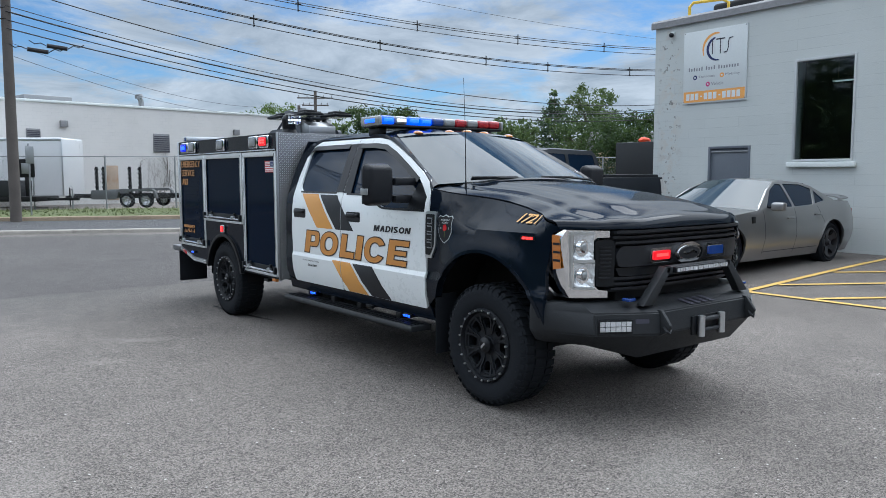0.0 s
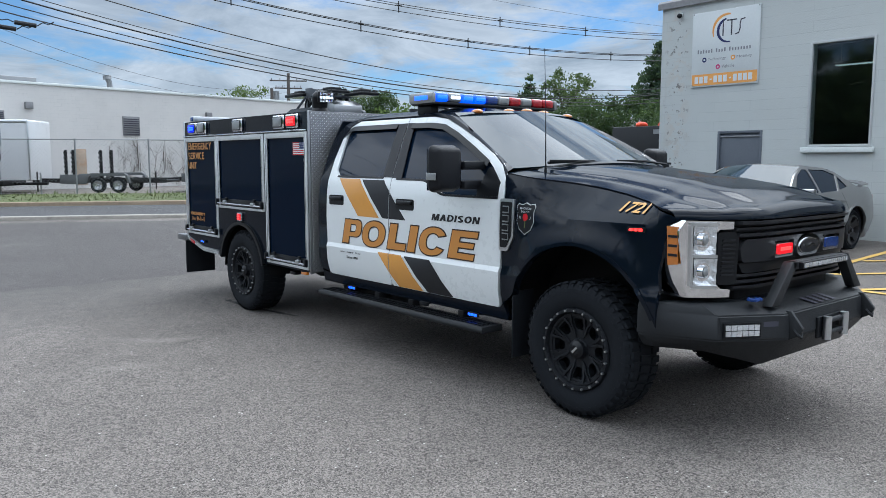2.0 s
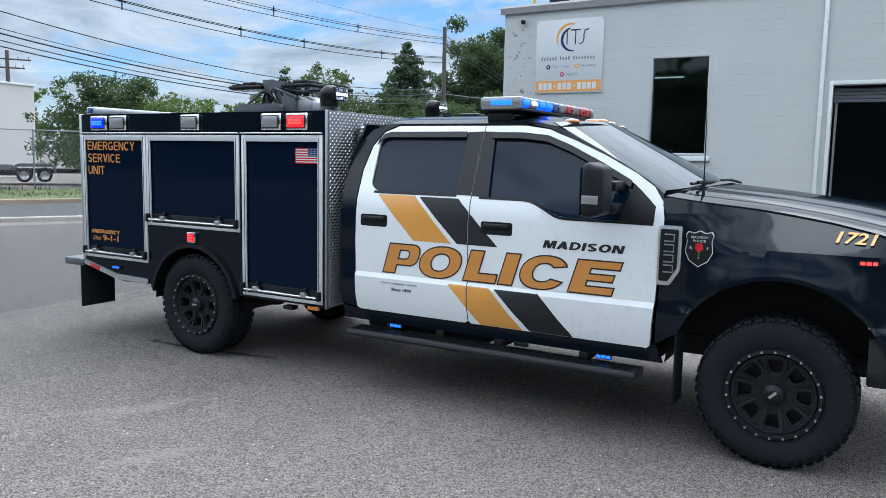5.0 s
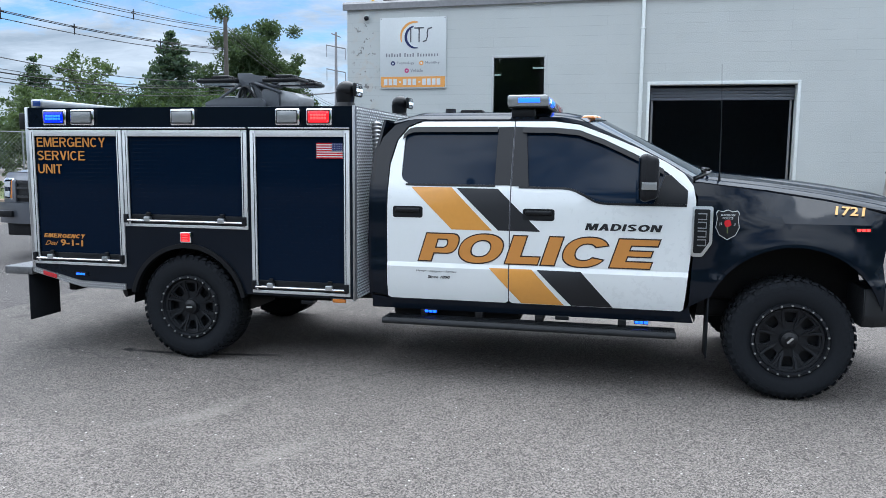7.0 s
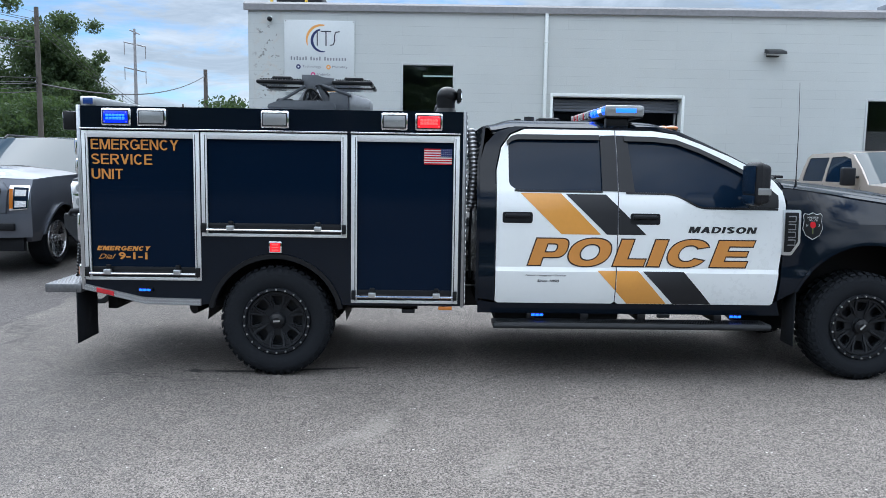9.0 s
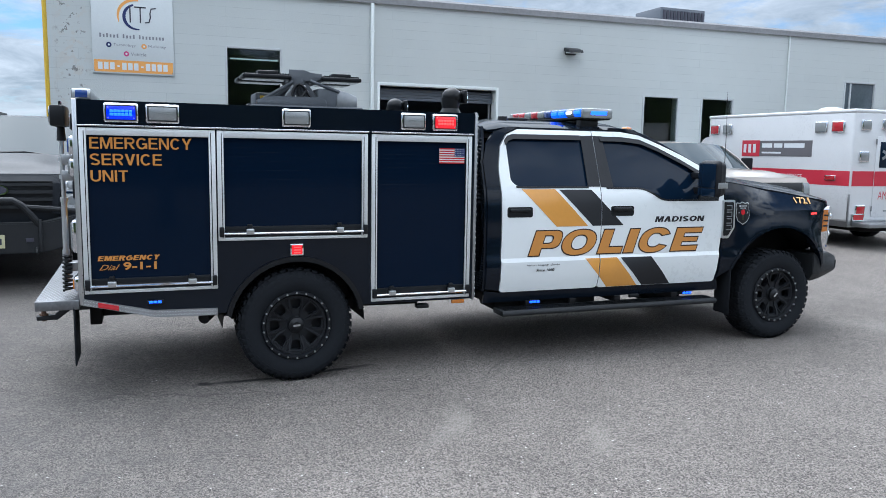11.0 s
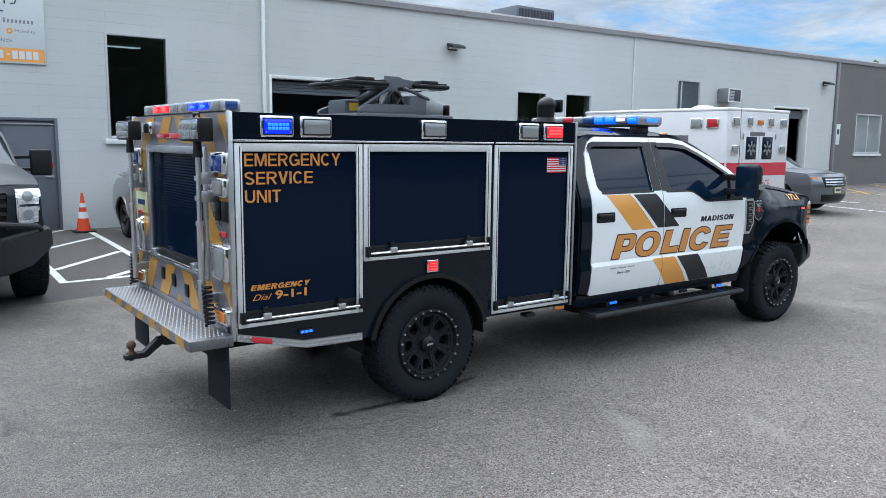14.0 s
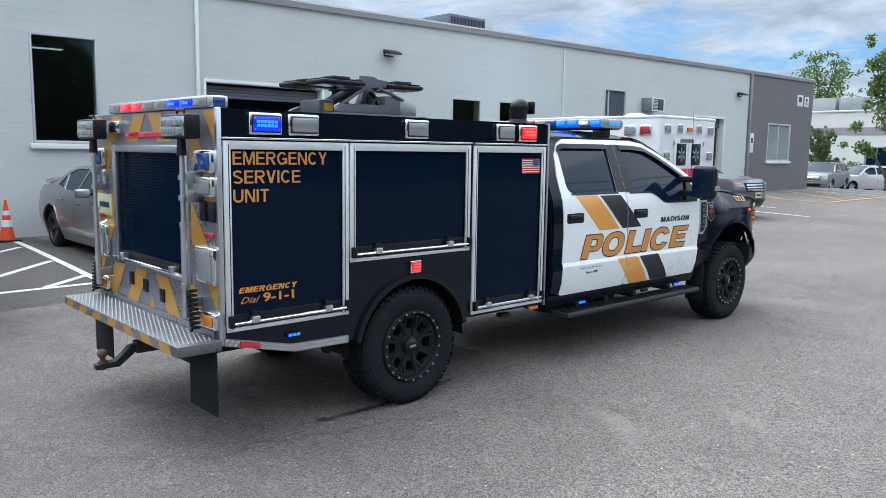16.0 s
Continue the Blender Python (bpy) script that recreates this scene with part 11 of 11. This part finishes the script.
def hauler(x, y, z, rz, ramps=(2.45, 2.15, -1.9, -2.2)):
    """A low tandem-axle car trailer with its ramps folded up."""
    r = root("car_trailer", "black tandem-axle car trailer with raised ramps", "trailer", pose(x, y, z, 0, 0, rz), "trailers behind the fence")
    part("deck", box(B(), -2.6, 2.6, -1.0, 1.0, 0.48, 0.58, 0.01), M_CHASSIS, r)
    for s in (1, -1):
        part("side_rail", box(B(), -2.6, 2.6, s * 0.98, s * 1.03, 0.46, 0.66, 0.01), M_CHASSIS, r)
        bm = prism(B(), [(-1.0, 0.45), (-0.9, 0.80), (-0.75, 0.90), (0.75, 0.90), (0.9, 0.80), (1.0, 0.45), (0.9, 0.45), (0.8, 0.78), (-0.8, 0.78), (-0.9, 0.45)], "y", s * 1.02, s * 1.28)
        orient(bm)
        part("mudguard", bm, M_GUARD, r)
        part("side_skirt", box(B(), -2.2, -1.02, s * 1.03, s * 1.07, 0.40, 0.84, 0.02), M_GUARD, r)
    for u in ramps:
        rp = part("ramp", box(B(), u - 0.055, u + 0.055, -0.95, -0.87, 0.58, 1.95, 0.01), M_CHASSIS, r)
        for i in range(6):
            part("rung", box(B(), u - 0.085, u + 0.085, -0.97, -0.92, 0.72 + i * 0.21, 0.82 + i * 0.21), M_CHASSIS, rp)
    part("tongue", prism(B(), [(-2.6, 0.30), (-2.6, -0.30), (-3.9, -0.05), (-3.9, 0.05)], "z", 0.46, 0.56), M_CHASSIS, r)
    part("jack", cyl(B(), (-3.7, 0, 0.02), (-3.7, 0, 0.95), 0.035, n=8), M_CHASSIS, r)
    wheel_set(r, [(-0.45, -1.24, -1), (0.45, -1.24, -1), (-0.45, 1.24, 1), (0.45, 1.24, 1)], 0.35, 0.22, 0.22, M_ALLOY, "five", tread_n=24)


hauler(11.75, 38.85, 0.12, VIEW, (-1.95, -1.62, -0.38, 0.10))
hauler(17.5, 39.2, 0.12, VIEW + 4, (-1.55, -0.65))
hauler(22.5, 41.0, 0.12, VIEW + 4)


def box_trailer():
    r = root("enclosed_trailer", "white enclosed cargo trailer with rounded roof edge", "trailer", pose(6.0, 46.6, 0.1, 0, 0, VIEW) @ Matrix.Diagonal((1, 1, 1.10, 1)), "trailers behind the fence")
    part("body", box(B(), -4.6, 4.6, -1.2, 1.2, 0.45, 3.15, 0.10, 3), M_VANWHITE, r)
    part("roof_rail", box(B(), -4.62, 4.62, -1.22, -1.15, 3.0, 3.12, 0.02), M_ALU, r)
    part("corner", box(B(), 4.56, 4.63, -1.225, -1.16, 0.5, 3.1, 0.02), M_ALU, r)
    d = part("side_door", box(B(), 0.2, 1.6, -1.225, -1.2, 0.6, 2.5, 0.008), M_VANWHITE, r)
    part("door_window", box(B(), 0.8, 1.45, -1.235, -1.225, 1.5, 2.2, 0.01), M_GLASS, d)
    wheel_set(r, [(-0.5, -1.22, -1), (0.5, -1.22, -1)], 0.36, 0.22, 0.22, M_ALLOY, "five", tread_n=24)
    part("tongue", box(B(), 4.6, 6.2, -0.08, 0.08, 0.45, 0.55), M_CHASSIS, r)


def tool_trailer():
    """A low black equipment trailer with an upright frame at its nose."""
    r = root("equipment_trailer", "low black equipment trailer with a toolbox behind the fence", "trailer", pose(5.6, 39.8, 0.12, 0, 0, VIEW), "trailers behind the fence")
    part("bed", box(B(), -2.6, 2.2, -1.0, 1.0, 0.40, 0.62, 0.02), M_CHASSIS, r)
    tb = part("toolbox", box(B(), -2.4, 1.2, -0.98, 0.6, 0.62, 1.32, 0.03), M_MATTEBLK, r)
    part("pale_bar", box(B(), -0.6, 0.3, -0.99, -0.982, 0.80, 0.88), M_SIGN, tb)
    fr = part("upright_panel", box(B(), 1.25, 1.95, -0.6, -0.54, 1.45, 2.25, 0.05, 3), M_CHASSIS, r)
    part("panel_post", box(B(), 1.52, 1.66, -0.6, -0.52, 0.62, 1.46, 0.01), M_CHASSIS, fr)
    part("panel_pane", box(B(), 1.40, 1.80, -0.61, -0.602, 1.62, 2.08, 0.01), M_STEEL, fr)
    part("tongue", box(B(), 2.2, 3.6, -0.07, 0.07, 0.42, 0.54, 0.01), M_CHASSIS, r)
    part("jack", cyl(B(), (3.3, 0.0, 0.0), (3.3, 0.0, 0.95), 0.035, n=8), M_STEEL, r)
    wheel_set(r, [(-0.9, -1.2, -1), (-0.1, -1.2, -1)], 0.36, 0.22, 0.22, M_ALLOY, "five", tread_n=24)


tool_trailer()
box_trailer()


def sign_post():
    x, y, z = street(-1.6, 8.6, 0.15)
    r = root("street_sign", "road sign seen edge-on on a steel post", "sign", pose(x, y, z, 0, 0, 52))
    part("post", cyl(B(), (0, 0, 0), (0, 0, 2.7), 0.03, n=8), M_STEEL, r)
    part("plate", box(B(), -0.3, 0.3, -0.045, -0.03, 1.95, 2.6, 0.01), M_STEEL, r)


sign_post()


# ---- poles and wires ----
def wood_pole(x, y, z, h, lean=(0, 0), arms=(), r0=0.17):
    r = root("utility_pole", "weathered wooden utility pole with cables", "utility pole", pose(x, y, z), "utility poles")
    part("shaft", cyl(B(), (0, 0, -0.1), (lean[0], lean[1], h), r0, r0 * 0.72, 14), M_WOODPOLE, r)
    for za, L, ang in arms:
        k = za / h
        c = Vector((lean[0] * k, lean[1] * k, za))
        d = Vector((math.cos(radians(ang)), math.sin(radians(ang)), 0))
        bm = cyl(B(), c - d * L, c + d * L, 0.06, n=6)
        a = part("cross_arm", bm, M_WOODPOLE, r)
        for t in (-0.9, -0.45, 0.45, 0.9):
            part("insulator", cyl(B(), c + d * L * t, c + d * L * t + Vector((0, 0, 0.22)), 0.05, 0.03, 8), M_COPING, a)
    return r


PA, P1, PB = (4.87, 31.1), (43.75, 29.7), (-14.0, 36.0)
wood_pole(*PA, 0.1, 12.0, (0.05, 0.0), ((10.9, 1.2, 60),), 0.19)
wood_pole(*P1, 0.0, 10.2, (0, 0), ())
wood_pole(31.9, 58.7, 0.0, 8.7, (0, 0), ((8.1, 1.5, -30), (7.5, 1.1, -30)))
wood_pole(105.0, 37.0, 0.0, 13.8, (0, 0), (), 0.35)
part("transformer", cyl(B(), (0.45, 0.2, 6.0), (0.45, 0.2, 7.1), 0.28, n=14), M_STEEL, wood_pole(29.8, 57.6, 0.0, 7.3, (0, 0), ()))


def steel_pole():
    r = root("steel_transmission_pole", "tall steel transmission pole with short arms", "utility pole", pose(198, 80, 0))
    part("shaft", cyl(B(), (0, 0, 0), (0, 0, 34), 0.6, 0.28, 12), M_COPING, r)
    for z in (33.2, 30.2, 24.0):
        arm = part("arm", cyl(B(), (0.3, -2.6 if z < 33 else -1.2, z - 0.5), (-0.3, 2.6 if z < 33 else 1.2, z + 0.5), 0.16, n=8), M_COPING, r)
        if z < 33:
            for q in (-1, 1):
                part("insulator", cyl(B(), (-0.3 * q, 2.5 * q, z + 0.45 * q), (-0.3 * q, 2.5 * q, z + 0.45 * q - 3.0), 0.10, n=6), M_COPING, arm)


steel_pole()


def wire(a, b, sag, off=(0, 0, 0)):
    """Points along a hanging cable from a to b."""
    a, b = Vector(a) + Vector(off), Vector(b) + Vector(off)
    pts = [a.lerp(b, i / 28) - Vector((0, 0, 4 * sag * (i / 28) * (1 - i / 28))) for i in range(29)]
    return pts


def cable(name, label, strands, sag, a, b, rad, spacers=()):
    r = root(name, label, "cable", group="overhead cables")
    for off in strands:
        part("strand", tube(B(), wire(a, b, sag, off=off), rad, 4), M_CABLE, r, "", 60)
    for t in spacers:
        i = int(t * 28)
        p = wire(a, b, sag)[i]
        zs = [o[2] for o in strands]
        bm = cyl(B(), p + Vector((0, 0, min(zs) - 0.05)), p + Vector((0, 0, max(zs) + 0.12)), 0.03, n=5)
        cyl(bm, p + Vector((-0.14, 0.05, 0.02)), p + Vector((0.14, -0.05, 0.02)), 0.035, n=5)
        part("spacer", bm, M_CABLE, r)
    return r


cable("spacer_cable", "black overhead cable bundle with spacers", ((0, 0, 0), (0.1, 0, -0.28), (-0.1, 0, 0.06)), 2.8, (*P1, 8.2), (*PB, 14.4), 0.020, (0.13, 0.22, 0.31, 0.42, 0.53, 0.64))
cable("spacer_cable", "black overhead cable bundle with spacers", ((0, 0, 0), (0.1, 0, -0.26), (-0.1, 0, 0.10)), 2.1, (*P1, 9.4), (*PB, 13.8), 0.017, (0.17, 0.27, 0.37, 0.48, 0.60))
cable("thin_cable", "thin black wire hanging over the street", ((0, 0, 0),), 1.8, (*P1, 9.9), (*PB, 15.5), 0.008)
for za, zb, sg, rd in ((8.45, 6.25, 1.6, 0.020), (7.75, 6.05, 1.65, 0.014), (7.55, 5.95, 1.65, 0.028), (7.25, 5.7, 1.6, 0.018), (6.95, 5.45, 1.5, 0.022)):
    cable("street_cable", "black cable strung along the street", ((0, 0, 0),), sg, (PA[0], PA[1] - 0.15, 1.6 + (za - 1.6) * 0.958), (*P1, zb), rd)
for za, zb in ((8.45, 8.9), (7.7, 8.1), (7.3, 7.7)):
    cable("street_cable", "black cable strung along the street", ((0, 0, 0),), 1.2, (PA[0], PA[1] - 0.15, 1.6 + (za - 1.6) * 0.958), (-30, 48, zb), 0.02)
cable("thin_cable", "thin black wire hanging over the street", ((0, 0, 0), (0.2, 0, -0.5)), 1.2, (PA[0], PA[1], 6.3), (31.9, 58.7, 7.8), 0.008)
cable("street_cable", "black cable strung along the street", ((0, 0, 0),), 1.4, (*P1, 5.9), (105, 37, 13.0), 0.05)
wood_pole(188.6, 65.5, 0.0, 15.0, (0, 0), (), 0.3)
cable("spacer_cable", "black overhead cable bundle with spacers", ((0, 0, 0), (0.1, 0.1, -0.30), (-0.1, -0.1, 0.25)), 3.4, (*P1, 9.4), (188.6, 65.5, 14.3), 0.024, (0.25, 0.5))
# splice boxes on the low cables
for dx, dy, z in ((0.93, -0.25, 6.03), (1.55, -0.3, 6.20)):
    r = root("splice_box", "black splice case hanging on a cable", "cable box", group="splice cases")
    p = Vector((PA[0] + dx, PA[1] + dy, z))
    part("case", cyl(B(), p - Vector((0.33, -0.03, -0.03)), p + Vector((0.33, -0.03, -0.03)), 0.075, n=10), M_CABLE, r)
    for k in (-0.36, 0.36):
        part("loop", tube(B(), [p + Vector((k, 0, -0.03 if k > 0 else 0.03)), p + Vector((k * 1.5, 0, 0.10)), p + Vector((k * 2.0, 0, 0.05)), p + Vector((k * 2.5, 0, 0.16))], 0.018, 5), M_CABLE, r)

# ---- trees across the street ----
tree("street_tree", "leafy young street tree on the verge", 25.0, 37.5, 0.1, 5.2, 3.1, 11, M_LEAFO, 17000, 0.11, 0.12)
tree("oak_tree", "large green broad-leaved tree beside the pole", 101.3, 57.6, -0.3, 20.6, 7.4, 21, M_LEAFO, 21000, 0.33, 0.12)
tree("oak_tree", "large green broad-leaved tree beside the pole", 103.0, 53.5, -0.3, 15.2, 5.6, 22, M_LEAFO, 15000, 0.33, 0.08)
conifer("pine_tree", "dark layered pine tree", 75.8, 53.2, -0.3, 15.4, 4.7, 31, 8500, 0.33)
conifer("spruce_tree", "dark pointed spruce tree beyond the street", 53.8, 52.3, -0.3, 10.0, 3.4, 32, 3600, 0.22)
tree("broadleaf_tree", "green broad-leaved tree in the distance", 52.8, 47.0, -0.3, 9.6, 3.2, 41, M_LEAF, 3600, 0.24, 0.15)
tree("broadleaf_tree", "green broad-leaved tree in the distance", 58.0, 44.2, -0.3, 6.4, 3.8, 45, M_LEAFL, 3200, 0.24, 0.1)
tree("broadleaf_tree", "green broad-leaved tree in the distance", 54.0, 58.7, -0.3, 6.6, 3.0, 42, M_LEAFL, 3200, 0.26, 0.1)
tree("broadleaf_tree", "green broad-leaved tree in the distance", 50.0, 68.5, -0.3, 6.9, 3.4, 43, M_LEAF, 3400, 0.28, 0.1)
tree("broadleaf_tree", "light green tree behind the long pale hall", 28.4, 62.5, -0.3, 7.9, 3.2, 48, M_LEAFL, 6000, 0.17, 0.2)
tree("broadleaf_tree", "green broad-leaved tree in the distance", 41.0, 74.0, -0.3, 7.6, 3.6, 44, M_LEAFL, 3400, 0.28, 0.1)
tree("broadleaf_tree", "green broad-leaved tree in the distance", 46.0, 70.0, -0.3, 6.4, 3.6, 47, M_LEAFD, 2600, 0.28, 0.1)
tree("roadside_tree", "dark green tree beyond the parked pickups", 38.5, 31.8, -0.2, 5.4, 3.6, 51, M_LEAFD, 9000, 0.15, 0.05)
tree("roadside_tree", "dense dark green tree behind the utility pole", 50.5, 33.6, -0.2, 5.6, 4.0, 56, M_LEAFD, 11000, 0.17, 0.03)
tree("roadside_tree", "dense dark green tree behind the utility pole", 56.0, 38.5, -0.2, 6.4, 4.4, 57, M_LEAFD, 10000, 0.19, 0.03)
tree("roadside_tree", "green tree beyond the parked pickups", 28.9, 31.2, 0.0, 4.6, 2.0, 52, M_LEAF, 4200, 0.16, 0.15)
tree("roadside_tree", "green tree beyond the parked pickups", 25.5, 33.8, 0.0, 4.3, 2.4, 54, M_LEAFL, 3600, 0.16, 0.1)
tree("round_tree", "dark round tree in the far distance", 96.0, 32.0, -0.3, 9.5, 5.5, 55, M_LEAFD, 2400, 0.4, 0.1)
# past the building's far end
tree("broadleaf_tree", "tall green tree past the building's end", 31.3, -65.5, -0.6, 12.4, 3.4, 61, M_LEAFL, 3000, 0.22, 0.3)
tree("broadleaf_tree", "green tree past the building's end", 36.5, -66.0, -0.6, 8.6, 3.4, 62, M_LEAF, 2200, 0.24, 0.2)
tree("street_tree", "green tree at the lot's far edge", 15.6, -38.5, -0.6, 9.6, 2.0, 63, M_LEAFL, 3600, 0.18, 0.3)
tree("clipped_cedar", "tall narrow soft green cedar by the far office", 22.9, -46.5, -0.6, 4.6, 1.05, 64, M_LEAF, 5000, 0.11, 0.02)
tree("shrub", "low rounded shrub by the far office", 20.9, -47.5, -0.6, 2.0, 1.0, 65, M_LEAF, 1200, 0.10, 0.02)


def far_office():
    r = root("far_office", "low pale office building with a mauve band", "building")
    part("wall", box(B(), 8, 62, -60, -58, -0.8, 5.5), M_FARWALL, r)
    part("mauve_band", box(B(), 7.98, 62, -57.998, -57.98, 3.55, 4.2), mat("mauve_band_paint", (0.30, 0.26, 0.30), 0.6), r)
    part("roof_edge", box(B(), 7.9, 62.1, -60.1, -57.9, 5.5, 5.65, 0.03), M_WHITETRIM, r)
    part("roof_unit", box(B(), 27.6, 29.6, -63, -60.5, 5.6, 6.9, 0.05), M_ROOF, r)
    part("roof_unit", box(B(), 25.3, 27.3, -63, -60.5, 5.6, 6.9, 0.05), M_STEEL, r)
    for a, b in ((18.2, 21.0), (21.3, 24.0), (12.0, 15.0)):
        w = part("window_frame", box(B(), a, b, -57.998, -57.93, 0.5, 2.6, 0.01), M_COPING, r)
        for i in range(3):
            part("pane", box(B(), a + 0.1 + i * (b - a - 0.2) / 3, a + 0.02 + (i + 1) * (b - a - 0.2) / 3, -57.935, -57.92, 0.6, 2.5), M_GLASS, w)


far_office()
bmv = box(B(), 4, 60, -58, -47, -0.9, -0.42)
tagged(new("far_lawn", mesh_of("far_lawn", bmv, M_GRASS)), "green lawn before the far office", "grass", kind="structure")


def tan_shed():
    r = root("tan_shed", "small tan shed with a grey pitched roof", "shed", pose(48.2, 39.0, 0, 0, 0, -40))
    part("wall", box(B(), -2.6, 2.2, -2.5, 2.5, -0.2, 3.6), mat("tan_siding", (0.42, 0.33, 0.18), 0.7, vary=0.1), r)
    bm = prism(B(), [(-2.9, 3.55), (0, 4.9), (2.9, 3.55)], "x", -2.9, 2.5)
    orient(bm)
    part("roof", bm, mat("grey_shingle", (0.10, 0.10, 0.105), 0.9, vary=0.2, scale=3), r)


tan_shed()


def dark_box_truck():
    r = root("dark_utility_trailer", "dark utility truck body with orange bundles on top", "truck", pose(20.2, 14.1, 0.12))
    part("box", box(B(), -2.1, 2.1, -1.0, 1.0, 1.15, 2.42, 0.03), M_MATTEBLK, r)
    part("lower_body", box(B(), -2.5, 2.1, -1.0, 1.0, 0.45, 1.15, 0.03), M_BLACK, r)
    part("marking", box(B(), -2.106, -2.101, -0.75, -0.4, 2.2, 2.32), M_STEEL, r)
    wheel_set(r, [(-1.2, 1.0, 1), (-1.2, -1.0, -1), (1.2, 1.0, 1), (1.2, -1.0, -1)], 0.42, 0.26, 0.24, M_RIM, "six", tread_n=24)
    for i in range(6):
        bm = B()
        bmesh.ops.create_icosphere(bm, subdivisions=2, radius=0.15, matrix=Matrix.Translation((-1.9 + 0.35 * (i % 3), -0.62 + 0.25 * i, 2.47)) @ Matrix.Diagonal((1.2, 1.1, 0.55, 1)))
        for v in bm.verts:
            v.co += Vector((0, 0, 0.05)) * noise.noise(v.co * 6)
        part("orange_bundle", bm, M_CONE, r)


dark_box_truck()
r_ = root("yellow_mast", "yellow painted gas pipe climbing the building's corner", "mast", pose(17.0, 11.53, 0.1))
part("shaft", cyl(B(), (0, 0, 0), (0, 0, 5.25), 0.055, n=10), M_YELLOWP, r_)
part("foot", box(B(), -0.15, 0.15, -0.15, 0.15, 0, 0.04, 0.005), M_YELLOWP, r_)

# ---- behind the camera: what the glossy panels mirror ----
wood_pole(-7.0, -34.2, -0.2, 11.8)
wood_pole(-8.5, 9.2, -0.1, 11.4)
for i, (x, y, h, sp_) in enumerate(((-30, -34, 10, 6), (-33, -24, 12, 6.5), (-29, -14, 9, 5.5), (-34, -5, 11, 6.5), (-31, 5, 8.5, 5.5), (-33, 14, 10.5, 6), (-30, 24, 9.5, 6), (-35, 33, 11, 6.5), (-24, -44, 10, 6), (-12, -52, 9, 6), (2, -56, 10, 6), (-36, 44, 10, 6))):
    tree("lot_edge_tree", "green tree along the lot's other edge", x, y, -0.2, h, sp_, 100 + i, M_LEAFD if i % 2 else M_LEAF, 1800, 0.42, 0.05)
strip = sheet(B(), lambda a, b: (-38 - 2 * noise.noise((a * 40, b * 5, 0)), -70 + 140 * a, -0.2 + b * (9.5 + 3.5 * noise.noise((a * 14, 3.0, 0)) + 1.5 * noise.noise((a * 70, 7.0, 0)))), 160, 10, 1.5)
orient(strip)
tagged(new("hedge_wall", mesh_of("hedge_wall", strip, mat("dark_hedge", (0.03, 0.05, 0.02), 0.9, vary=0.4, scale=2))), "dense dark hedge along the lot's other edge", "hedge", kind="structure")
for x, z in ((-7.0, 7.6), (-7.0, 8.3), (-7.0, 9.2), (-7.0, 10.3), (-7.0, 10.8)):
    cable("street_cable", "black cable strung along the lot's other edge", ((0, 0, 0),), 0.7, (x, -34.2, z + 0.4), (x - 1.5, 9.2, z), 0.022)
